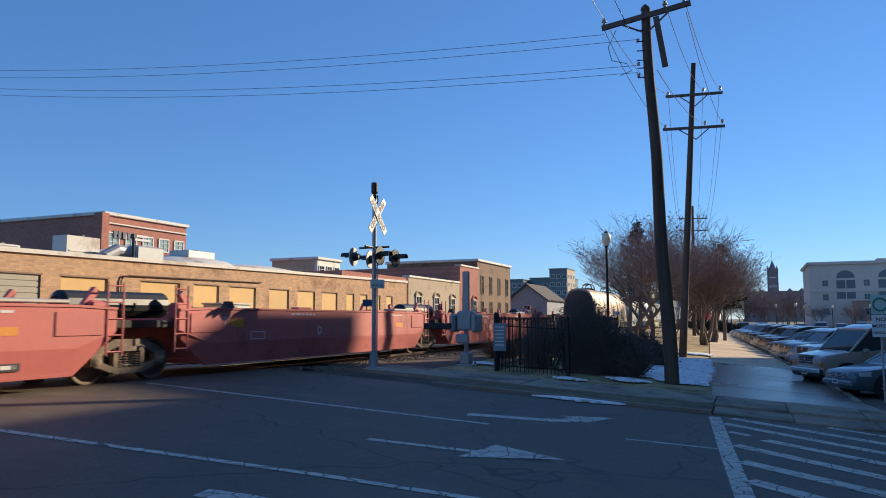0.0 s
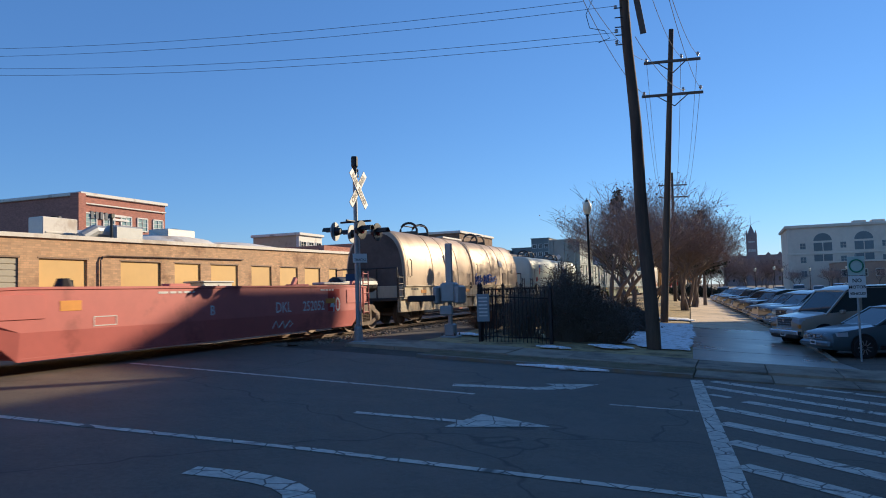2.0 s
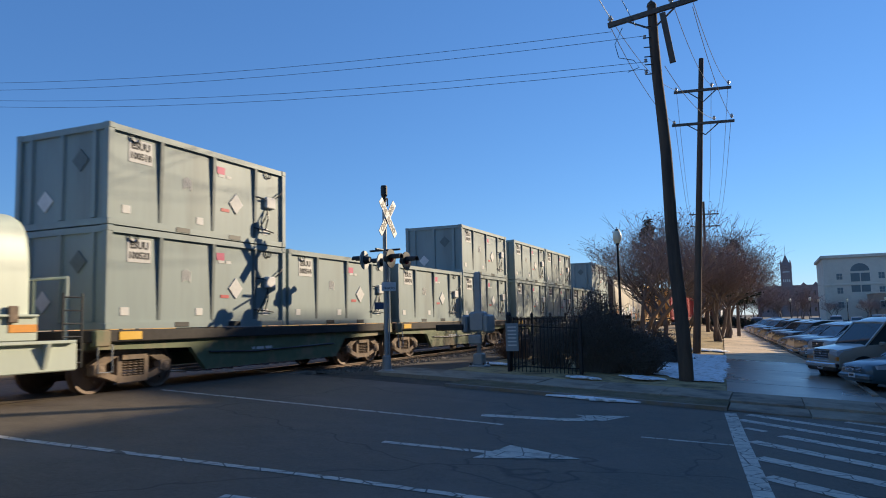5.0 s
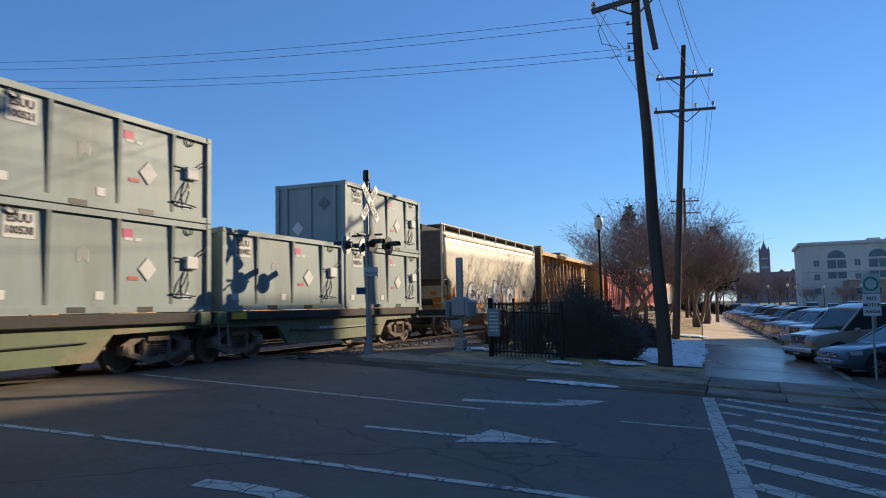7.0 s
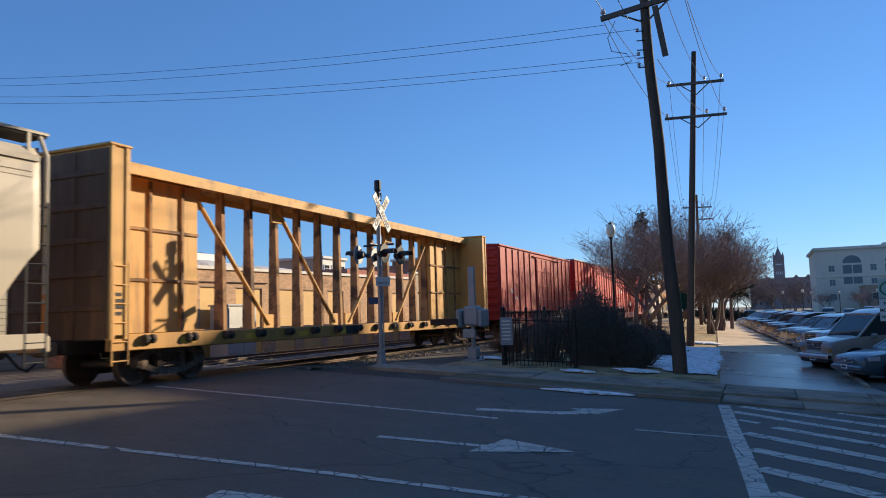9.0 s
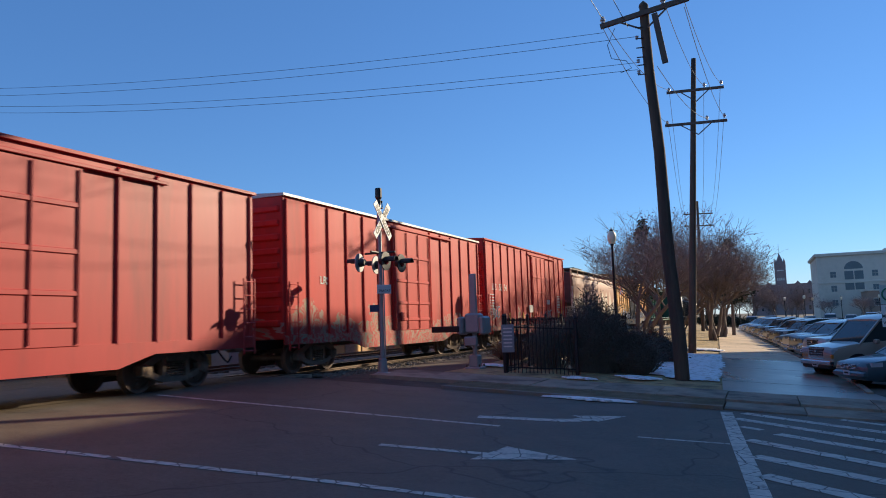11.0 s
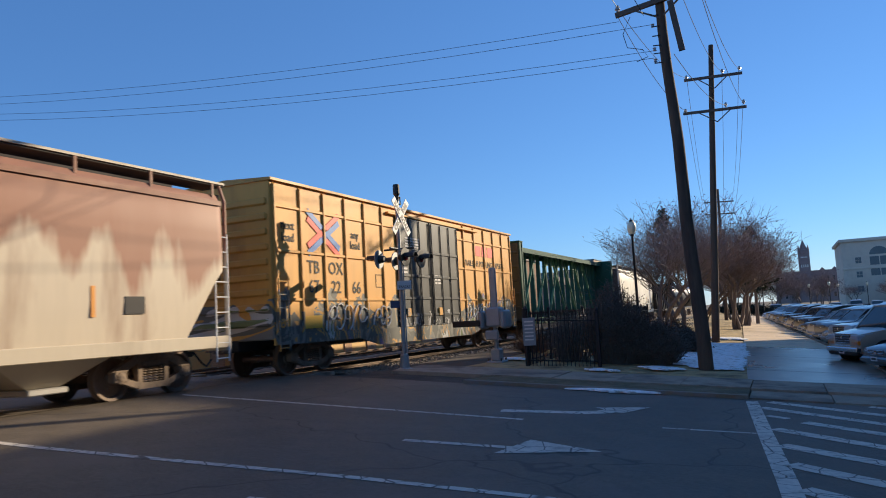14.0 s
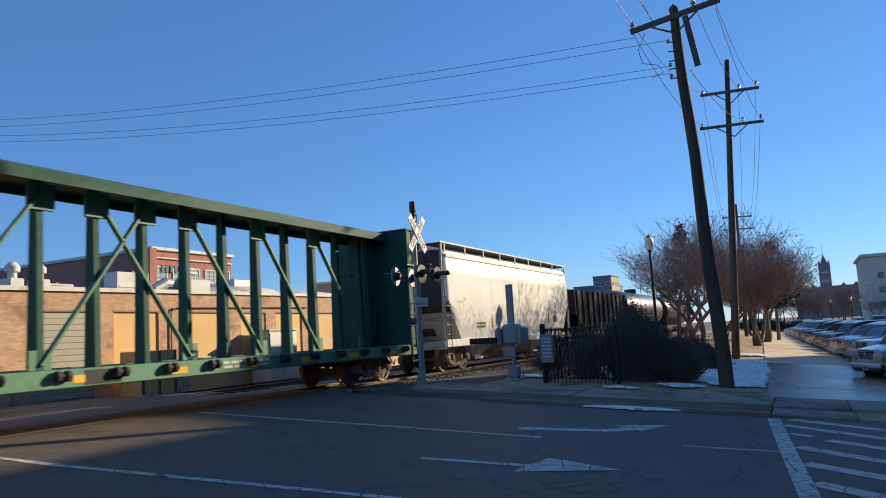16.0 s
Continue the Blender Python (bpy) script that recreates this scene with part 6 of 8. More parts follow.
POLE1_BASE, POLE1_TOP = Vector((-2.28, 22.95, -0.75)), Vector((-2.72, 22.95, 10.95))
pole = thing("utility_pole", "leaning dark wooden utility pole with a crossarm", "utility pole", "utility poles")
part("shaft", Mesh().tube([POLE1_BASE.lerp(POLE1_TOP, k / 10) + Vector((0.03 * math.sin(k * 1.3), 0, 0)) for k in range(11)], [0.215 - 0.0075 * k for k in range(11)], 14), POLE_WOOD, pole, smooth=True)
part("pole_cap", Mesh().lathe([(0.15, -0.03), (0.13, 0.05), (0.02, 0.16)], tuple(POLE1_TOP), 12), POLE_WOOD, pole)
A1, A2 = Vector((-4.05, 22.78, 10.47)), Vector((-1.36, 22.78, 10.85))
arm = part("crossarm", Mesh().beam(A1, A2, 0.11, 0.15), ARM_WOOD, pole)
for k in (0.03, 0.72, 0.93):
    insulator(pole, tuple(A1.lerp(A2, k) + Vector((0, 0, 0.08))))
part("brace", Mesh().beam((-3.45, 22.72, 10.48), (-2.72, 22.72, 10.1), 0.03, 0.05).beam((-1.95, 22.72, 10.7), (-2.6, 22.72, 10.15), 0.03, 0.05), ARM_WOOD, pole)
part("riser_board", Mesh().beam((-2.38, 22.72, 10.55), (-2.15, 22.72, 8.95), 0.18, 0.1, (0, 1, 0)), ARM_WOOD, pole)
for z in (10.2, 9.85, 9.55, 9.25, 9.0, 8.7):
    part("step_peg", Mesh().tube([(-2.75, 22.75, z), (-2.98, 22.7, z)], 0.018, 6), BLACK_PAINT, pole)
for z0 in (9.9, 9.15, 8.8):
    part("spool_insulator", Mesh().lathe([(0.02, 0), (0.06, 0.02), (0.035, 0.06), (0.06, 0.1), (0.02, 0.12)], (-2.95, 22.75, z0 - 0.06), 8), PORCELAIN, pole)
part("cable_loop", Mesh().tube([(-3.6, 22.7, 10.3), (-3.85, 22.7, 9.8), (-3.75, 22.7, 9.35), (-3.3, 22.7, 9.2), (-3.15, 22.7, 8.95), (-3.5, 22.7, 8.85)], 0.012, 5), WIRE, pole)


def second_pole(x, y, top, lean, arms, r=0.16):
    p = thing("utility_pole", "grey wooden utility pole with double crossarms", "utility pole", "utility poles")
    part("shaft", Mesh().tube([(x - lean, y, ground_z(x, y) - 0.3), (x, y, top)], [r * 1.25, r * 0.75], 12), POLE_WOOD, p, smooth=True)
    for z, a, b in arms:
        part("crossarm", Mesh().beam((x - a, y - 0.12, z + 0.06), (x + b, y - 0.12, z - 0.06), 0.1, 0.13), ARM_WOOD, p)
        for q in (-a + 0.12, b * 0.32, b - 0.12):
            insulator(p, (x + q, y - 0.12, z + 0.08))
        part("brace", Mesh().beam((x - a * 0.55, y - 0.18, z), (x, y - 0.18, z - 0.62), 0.03, 0.05).beam((x + b * 0.55, y - 0.18, z), (x, y - 0.18, z - 0.62), 0.03, 0.05), ARM_WOOD, p)
    return p


second_pole(-2.3, 39.0, 14.4, 1.05, [(12.72, 1.42, 1.35), (11.0, 1.6, 1.4)])
second_pole(-5.6, 84.0, 13.6, 0.3, [(12.2, 1.5, 1.5), (10.9, 1.5, 1.5)])
second_pole(-8.4, 130.0, 13.6, 0.0, [(12.2, 1.5, 1.5)])
second_pole(-46.0, 12.0, 12.5, 0.0, [(11.6, 1.5, 1.5)])
second_pole(-2.5, -24.0, 12.5, 0.0, [(11.6, 1.5, 1.5)])


def wires(name, label, lines, r=0.011):
    w = thing(name, label, "wire", "overhead wires")
    for a, b, d in lines:
        part("wire", Mesh().tube(sag(a, b, d), r, 5), WIRE, w)


wires("overhead_wires", "four dark wires across the road to the pole", [((-3.95, 22.8, 10.27), (-50, 22.8, 16.0), 0.86), ((-2.9, 22.8, 9.95), (-50, 22.8, 15.6), 0.9), ((-2.9, 22.8, 9.12), (-50, 22.8, 15.4), 0.98), ((-2.98, 22.8, 8.9), (-50, 22.8, 15.05), 0.98)], 0.008)
wires("overhead_wires", "dark wires between the wooden poles", [
    ((-3.97, 22.8, 10.72), (-3.6, 39, 12.95), 0.5), ((-2.1, 22.8, 10.95), (-1.9, 39, 12.95), 0.5), ((-1.55, 22.8, 11.05), (-1.1, 39, 12.95), 0.5),
    ((-3.97, 22.8, 10.4), (-3.75, 39, 11.2), 0.5), ((-2.4, 22.8, 8.9), (-1.8, 39, 11.2), 0.4), ((-1.5, 22.8, 10.6), (-1.05, 39, 11.2), 0.5),
    ((-3.6, 39, 12.95), (-7.0, 84, 12.4), 1.2), ((-1.1, 39, 12.95), (-4.3, 84, 12.4), 1.2), ((-1.9, 39, 12.95), (-5.2, 84, 12.4), 1.2), ((-3.75, 39, 11.2), (-7.0, 84, 11.1), 1.2), ((-1.05, 39, 11.2), (-4.3, 84, 11.1), 1.2),
    ((-7.0, 84, 12.4), (-9.8, 130, 12.4), 1.0), ((-4.3, 84, 12.4), (-7.0, 130, 12.4), 1.0)])
wires("overhead_wires", "dark wires overhead towards the next pole", [((-3.97, 22.8, 10.72), (-4.0, -24, 11.8), 1.0), ((-2.1, 22.8, 10.95), (-2.0, -24, 11.8), 1.0), ((-1.55, 22.8, 11.05), (-1.2, -24, 11.8), 1.0), ((-3.2, 22.8, 10.3), (-3.4, -24, 11.8), 1.0)])

# ---- buildings ----
WARE_BRICK = brickwork("tan_warehouse_brick", (0.60, 0.39, 0.235), (0.85, 0.85, 0.82), 1.0, stain=(0.20, 0.10, 0.06))
DOOR_YELLOW = material("ochre_door_panel", (0.74, 0.47, 0.165), 0.65, vary=0.08, grain=2, dirt=(0.62, 0.38, 0.14), dirt_amount=0.3, dirt_scale=0.5)
DOOR_GREY = material("grey_roller_door", (0.42, 0.38, 0.29), 0.6, vary=0.1)
COPING = material("white_coping", (0.72, 0.68, 0.60), 0.6, vary=0.1, dirt=(0.4, 0.3, 0.22), dirt_amount=0.35)
RED_BRICK = brickwork("red_brick", (0.46, 0.20, 0.15), (0.9, 0.85, 0.8), 1.0, stain=(0.40, 0.17, 0.13))
RED_BRICK_X = brickwork("red_brick_gable", (0.42, 0.20, 0.155), (0.9, 0.85, 0.8), 1.0, True, stain=(0.37, 0.175, 0.135))
BROWN_BRICK = brickwork("brown_brick", (0.26, 0.17, 0.11), (0.9, 0.9, 0.9), 1.0)
TAN_STUCCO = material("tan_stucco", (0.52, 0.42, 0.29), 0.85, vary=0.12, grain=2, dirt=(0.3, 0.22, 0.15), dirt_amount=0.3)
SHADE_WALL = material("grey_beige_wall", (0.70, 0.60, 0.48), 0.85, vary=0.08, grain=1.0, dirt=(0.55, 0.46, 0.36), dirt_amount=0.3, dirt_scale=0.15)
BROWN_WALL = material("brown_brick_wall", (0.42, 0.27, 0.19), 0.9, vary=0.15, grain=2.0)
# stone lightened in its colour to stand for the haze of distance
HAZED_STONE = material("hazed_red_stone", (0.33, 0.235, 0.215), 0.9, vary=0.2, grain=1.0)
GLASS = glass("window_glass", (0.03, 0.04, 0.045))
# pale tint puts the sky's shine into the pane colour
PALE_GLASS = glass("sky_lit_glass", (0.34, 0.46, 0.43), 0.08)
WINDOW_WHITE = material("white_window_frame", (0.72, 0.70, 0.66), 0.6)
ROOF_DARK = material("dark_roofing", (0.10, 0.085, 0.075), 0.9, vary=0.2)
METAL_UNIT = material("rooftop_unit_metal", (0.50, 0.50, 0.48), 0.5, 0.3, vary=0.1)


def window(parent, m, w, h, pane_mat=GLASS, frame_mat=WINDOW_WHITE, cols=2, rows=2, depth=0.08):
    """A framed window in the plane of m (x out of the wall, y along it)."""
    f = Mesh()
    t = max(0.07, w * 0.09)
    for y in (-w / 2, w / 2):
        f.box(-0.02, depth, y - t / 2, y + t / 2, -h / 2, h / 2)
    for z in (-h / 2, h / 2):
        f.box(-0.02, depth, -w / 2, w / 2, z - t / 2, z + t / 2)
    for k in range(1, cols):
        y = -w / 2 + w * k / cols
        f.box(-0.02, depth * 0.8, y - 0.025, y + 0.025, -h / 2, h / 2)
    for k in range(1, rows):
        z = -h / 2 + h * k / rows
        f.box(-0.02, depth * 0.8, -w / 2, w / 2, z - 0.025, z + 0.025)
    win = part("window", f, frame_mat, parent, at=m)
    part("pane", Mesh().box(0.0, 0.012, -w / 2, w / 2, -h / 2, h / 2), pane_mat, win)
    return win


# the long brick warehouse beyond the tracks
WX = -21.5
ware = thing("warehouse", "long low tan brick warehouse with ochre loading doors", "warehouse")
WY0, WY1, WTOP = -12.0, 45.0, 3.75


def ware_top(y):
    return 3.42 + 0.011 * (y - 10)


doors = [(-8.6, -6.6, "ochre"), (-5.2, -3.2, "ochre"), (-1.8, 0.2, "ochre"), (1.6, 3.6, "ochre"), (5.0, 7.0, "ochre"), (8.4, 10.4, "ochre"), (11.6, 13.6, "ochre"), (14.9, 17.2, "grey"), (17.97, 19.95, "ochre"), (21.5, 23.6, "ochre"), (24.4, 26.0, "ochre"), (26.7, 28.6, "ochre"), (29.65, 31.3, "ochre"), (32.05, 33.7, "ochre"), (34.4, 36.0, "ochre"), (37.0, 37.9, "ochre"), (38.6, 39.5, "ochre"), (40.3, 41.2, "ochre"), (42.0, 42.9, "ochre")]
me = Mesh()
prev = WY0
for a, b, c in doors:
    if b > WY1 - 1:
        break
    me.box(WX - 0.35, WX, prev, a, -0.2, 2.82)
    prev = b
me.box(WX - 0.35, WX, prev, WY1, -0.2, 2.82)
me.hexa([(WX - 0.35, WY0, 2.82), (WX, WY0, 2.82), (WX, WY0, ware_top(WY0)), (WX - 0.35, WY0, ware_top(WY0))], [(WX - 0.35, WY1, 2.82), (WX, WY1, 2.82), (WX, WY1, ware_top(WY1)), (WX - 0.35, WY1, ware_top(WY1))])
part("wall", me, WARE_BRICK, ware)
part("wall", Mesh().box(-40, WX - 0.36, WY0, WY0 + 0.35, -0.2, 3.2).box(-40, WX - 0.36, WY1 - 0.35, WY1, -0.2, 3.6).box(-40.4, -40.0, WY0, WY1, -0.2, 3.4), RED_BRICK_X, ware)
part("coping", Mesh().hexa([(WX - 0.45, WY0, ware_top(WY0)), (WX + 0.09, WY0, ware_top(WY0)), (WX + 0.09, WY0, ware_top(WY0) + 0.14), (WX - 0.45, WY0, ware_top(WY0) + 0.14)], [(WX - 0.45, WY1, ware_top(WY1)), (WX + 0.09, WY1, ware_top(WY1)), (WX + 0.09, WY1, ware_top(WY1) + 0.14), (WX - 0.45, WY1, ware_top(WY1) + 0.14)]), COPING, ware, "pale stone coping")
part("roof", Mesh().hexa([(-40, WY0, 3.0), (WX - 0.4, WY0, 3.0), (WX - 0.4, WY0, 3.3), (-40, WY0, 4.0)], [(-40, WY1, 3.0), (WX - 0.4, WY1, 3.0), (WX - 0.4, WY1, 3.7), (-40, WY1, 4.4)]), ROOF_DARK, ware)
for a, b, c in doors:
    if b > WY1 - 1:
        break
    d = part("loading_door", Mesh().block(WX - 0.12, WX - 0.06, a, b, -0.2, 2.82, 0.005), DOOR_GREY if c == "grey" else DOOR_YELLOW, ware, "grey roller door" if c == "grey" else "")
    if c == "grey":
        for k in range(14):
            part("slat", Mesh().block(WX - 0.06, WX - 0.04, a + 0.02, b - 0.02, 0.02 + 0.2 * k, 0.19 + 0.2 * k, 0.01), DOOR_GREY, d)
    else:
        part("panel_joint", Mesh().box(WX - 0.062, WX - 0.058, a + 0.02, b - 0.02, 1.5, 1.51), COPING, d)
        if a == 17.97:
            part("vision_panel", Mesh().block(WX - 0.07, WX - 0.05, b - 0.75, b - 0.55, 1.85, 2.1, 0.01), GLASS, d)
    part("lintel", Mesh().block(WX - 0.3, WX + 0.008, a - 0.06, b + 0.06, 2.82, 2.88, 0.004), RAIL_STEEL, ware)
    if a == 17.97:
        part("downpipe", Mesh().tube([(WX + 0.06, b + 0.55, -0.2), (WX + 0.06, b + 0.55, 2.8), (WX + 0.06, b + 0.62, 2.95), (WX + 0.06, b + 0.9, 3.0), (WX + 0.06, b + 9.0, 3.1)], 0.035, 6), RAIL_STEEL, ware)


part("parapet", Mesh().box(WX - 0.36, WX - 0.02, 36.5, WY1, ware_top(36.5) + 0.15, 4.15), RED_BRICK, ware, "raised red brick parapet")


def rooftop(name, label, mesh, mat):
    ob = tagged(part(name, mesh, mat), label, "rooftop unit", "rooftop units")
    return ob


def sit(x, y):
    """The roof's height under a place on it."""
    return 3.3 + 0.007 * (y + 12) + (-x + WX) / 18.5 * 0.7 - 0.03


def roof_unit(x0, x1, y0, y1, hgt, label, mat=METAL_UNIT):
    z = sit((x0 + x1) / 2, (y0 + y1) / 2) - 0.05
    t = thing("rooftop_unit", label, "rooftop unit", "rooftop units")
    part("cabinet", Mesh().block(x0, x1, y0, y1, z, z + hgt, 0.03), mat, t)
    part("fan_grille", Mesh().lathe([(0.05, z + hgt), (0.35, z + hgt), (0.35, z + hgt + 0.08), (0.05, z + hgt + 0.08)], ((x0 + x1) / 2, (y0 + y1) / 2, 0), 14), BLACK_PAINT, t)
    for k in range(5):
        part("louvre", Mesh().block(x1, x1 + 0.03, y0 + 0.15, y1 - 0.15, z + 0.2 + k * 0.13, z + 0.27 + k * 0.13, 0.005), mat, t)


roof_unit(-29.4, -28.5, 24.0, 25.9, 1.45, "large cream rooftop air handler", COPING)
roof_unit(-30.0, -28.8, 20.6, 22.0, 0.8, "grey rooftop condenser with louvres")
roof_unit(-30.2, -29.0, 18.4, 19.6, 0.75, "grey rooftop condenser with louvres")
roof_unit(-33.0, -31.5, 35.2, 37.6, 1.65, "grey rooftop condenser with louvres")
for y in (17.3, 18.35):
    stack = thing("exhaust_stack", "white rooftop exhaust stack with a round cowl", "rooftop unit", "rooftop units")
    z = sit(-26.0, y) - 0.05
    part("base_box", Mesh().block(-26.3, -25.7, y - 0.28, y + 0.28, z, z + 0.75, 0.03), COPING, stack)
    part("cowl", Mesh().lathe([(0.1, z + 0.75), (0.16, z + 0.78), (0.16, z + 0.95), (0.26, z + 1.0), (0.26, z + 1.2), (0.12, z + 1.36), (0.02, z + 1.38)], (-26.0, y, 0), 14), COPING, stack, smooth=True)
cabinet = thing("electrical_cabinet", "grey steel electrical cabinet against the brick wall", "cabinet")
part("body", Mesh().block(-21.25, -20.3, 24.7, 26.6, -0.2, 1.98, 0.03), METAL_UNIT, cabinet)
part("lid", Mesh().block(-21.3, -20.24, 24.64, 26.66, 1.98, 2.05, 0.015), METAL_UNIT, cabinet)
for y in (24.76, 25.68):
    d = part("door", Mesh().block(-20.3, -20.275, y, y + 0.86, 0.0, 1.9, 0.008), METAL_UNIT, cabinet)
    part("handle", Mesh().block(-20.275, -20.25, y + 0.72, y + 0.78, 0.9, 1.1, 0.006), BLACK_PAINT, d)
crate = thing("plywood_crate", "tan plywood crate by the loading doors", "crate")
part("box", Mesh().block(-20.9, -19.9, 17.7, 19.25, -0.2, 1.42, 0.02), DOOR_YELLOW, crate)
for y in (17.78, 18.47, 19.17):
    part("batten", Mesh().block(-19.9, -19.87, y - 0.05, y + 0.05, -0.18, 1.4, 0.006), ARM_WOOD, crate)
duct = Mesh().tube([(-27.8, 25.2, 3.6), (-27.8, 25.5, 4.3), (-27.8, 26.2, 4.65), (-27.8, 27.2, 4.6)], 0.3, 12).block(-28.2, -27.2, 26.9, 28.7, 3.7, 4.95, 0.08)
rooftop("rooftop_duct", "galvanised curved rooftop air duct", duct, GALV)
rooftop("roof_vent_pipe", "thin black vent pipe on the roof", Mesh().tube([(-24.5, 24.0, 3.4), (-24.5, 24.0, 4.9)], 0.06, 8).block(-24.6, -24.4, 23.9, 24.1, 4.85, 5.05, 0.02), BLACK_PAINT)
dome = Mesh()
for cx, cy, rx, ry, hh in ((-33.0, 36.5, 3.5, 5.0, 1.5), (-35.0, 46.0, 4.0, 7.0, 1.6), (-32.0, 29.6, 2.2, 2.4, 1.3)):
    tagged(part("roof_dome", Mesh().rings([[(cx + rx * s * math.cos(6.283 * k / 20), cy + ry * s * math.sin(6.283 * k / 20), 3.85 + hh * z) for k in range(20)] for s, z in ((1, 0), (0.9, 0.45), (0.65, 0.8), (0.3, 0.97), (0.05, 1.0))]), COPING, smooth=True), "low pale arched roof dome", "roof", "roof domes")

# the next, paler brick house of the row
def row_house(y0, y1, top, wall_mat, label, arches=True, x=WX, back=-38):
    hs = thing("row_building", label, "building", "street row")
    part("wall", Mesh().box(x - 0.4, x, y0, y1, -0.2, top).box(back, x - 0.4, y0, y0 + 0.4, -0.2, top).box(back, x - 0.4, y1 - 0.4, y1, -0.2, top).box(back - 0.4, back, y0, y1, -0.2, top), wall_mat, hs)
    part("roof", Mesh().box(back, x - 0.4, y0 + 0.4, y1 - 0.4, top - 0.5, top - 0.3), ROOF_DARK, hs)
    part("coping", Mesh().block(x - 0.5, x + 0.08, y0, y1, top, top + 0.15, 0.02), COPING, hs)
    n = max(2, int((y1 - y0) / 2.4))
    for k in range(n):
        y = y0 + (y1 - y0) * (k + 0.5) / n
        window(hs, pose(x + 0.01, y, 2.2), 0.9, 1.5, GLASS, COPING, 2, 3)
        part("arch", Mesh().tube([(x + 0.04, y - 0.55 * math.cos(a), 2.95 + 0.35 * math.sin(a)) for a in [math.pi * q / 8 for q in range(9)]], 0.07, 6), wall_mat, hs)


row_house(45.3, 54.8, 4.2, TAN_STUCCO, "pale tan brick building with arched windows")
row_house(54.9, 59.2, 5.6, RED_BRICK, "narrow red brick building of the street row")


def block_building(name, label, x0, x1, y0, y1, top, mat_side, mat_front, windows, roof_mat=ROOF_DARK, frame=WINDOW_WHITE, pane=GLASS, base=-0.3):
    """A distant building; windows: (face, columns, rows, width, height, first z, step z)."""
    b = thing(name, label, "building")
    t = 0.4
    part("wall", Mesh().box(x1 - t, x1, y0, y1, base, top), mat_side, b)
    part("wall", Mesh().box(x0, x1 - t, y0, y0 + t, base, top), mat_front, b)
    part("wall", Mesh().box(x0, x0 + t, y0 + t, y1, base, top).box(x0 + t, x1 - t, y1 - t, y1, base, top), mat_side, b)
    part("roof", Mesh().box(x0 + t, x1 - t, y0 + t, y1 - t, top - 0.6, top - 0.4), roof_mat, b)
    part("cornice", Mesh().block(x0 - 0.25, x1 + 0.25, y0 - 0.25, y1 + 0.25, top, top + 0.35, 0.05), COPING if name != "far_block" else mat_front, b)
    for face, cols, rows, w, h, z0, dz in windows:
        for r in range(rows):
            for c in range(cols):
                if face == "x":
                    m = pose(x1 + 0.02, y0 + (y1 - y0) * (c + 0.5) / cols, z0 + dz * r)
                else:
                    m = pose(x0 + (x1 - x0) * (c + 0.5) / cols, y0 - 0.02, z0 + dz * r, 0, 0, -90)
                window(b, m, w, h, pane, frame, 2, 3)
    return b


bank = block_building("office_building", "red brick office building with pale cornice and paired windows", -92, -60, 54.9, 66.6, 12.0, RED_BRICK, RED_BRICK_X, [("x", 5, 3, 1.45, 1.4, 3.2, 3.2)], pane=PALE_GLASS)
part("cornice_band", Mesh().block(-60.0, -59.8, 54.9, 66.6, 11.15, 11.3, 0.03), COPING, bank)
part("corner_pier", Mesh().block(-60.8, -59.7, 54.3, 55.3, 0, 12.2, 0.05), RED_BRICK, bank)
for k in range(4):
    part("sign_bar", Mesh().block(-59.98, -59.85, 56.0 + 0.6 * k, 56.4 + 0.6 * k, 9.75, 10.5, 0.02), material("dark_sign_letter", (0.03, 0.04, 0.07), 0.4) if k == 0 else bpy.data.materials["dark_sign_letter"], bank)
part("sign_bar", Mesh().block(-59.98, -59.85, 58.5, 60.6, 10.15, 10.4, 0.02).block(-59.98, -59.85, 58.5, 61.0, 9.75, 10.0, 0.02), WINDOW_WHITE, bank)
block_building("brick_building", "brown brick building with tall narrow windows", -49, -35, 96, 111, 9.4, BROWN_BRICK, BROWN_BRICK, [("x", 4, 2, 1.0, 2.6, 2.6, 3.6)], frame=RAIL_STEEL)
block_building("white_penthouse", "small cream building with a row of windows", -56.8, -50, 78.8, 84.3, 8.9, COPING, TAN_STUCCO, [("x", 3, 2, 1.2, 1.3, 4.4, 3.1)])
TEAL = material("teal_glass_tower", (0.13, 0.17, 0.18), 0.35, vary=0.2, grain=0.6)
block_building("far_block", "grey-green apartment block in the distance", -96, -86, 290, 310, 17.5, TEAL, TEAL, [("x", 5, 5, 2.2, 1.7, 2.5, 3.2), ("y", 4, 5, 1.6, 1.7, 2.5, 3.2)])
block_building("far_block", "blue-grey apartment block in the distance", -86, -70, 300, 320, 18.5, TEAL, TEAL, [("x", 5, 5, 2.2, 1.7, 2.5, 3.2), ("y", 6, 5, 1.6, 1.7, 2.5, 3.2)])
block_building("far_block", "taller cream-edged apartment block", -77, -69.5, 298, 312, 22.0, TAN_STUCCO, TEAL, [("x", 3, 6, 2.2, 1.7, 2.5, 3.3), ("y", 3, 6, 1.6, 1.7, 2.5, 3.3)])
house = thing("house", "small grey gabled house beyond the rails", "house")
part("wall", Mesh().box(-39, -32, 122, 134, -0.3, 4.6).hexa([(-39, 122, 4.6), (-32, 122, 4.6), (-35.5, 122, 7.2)], [(-39, 134, 4.6), (-32, 134, 4.6), (-35.5, 134, 7.2)]), material("grey_siding", (0.35, 0.35, 0.36), 0.8), house)
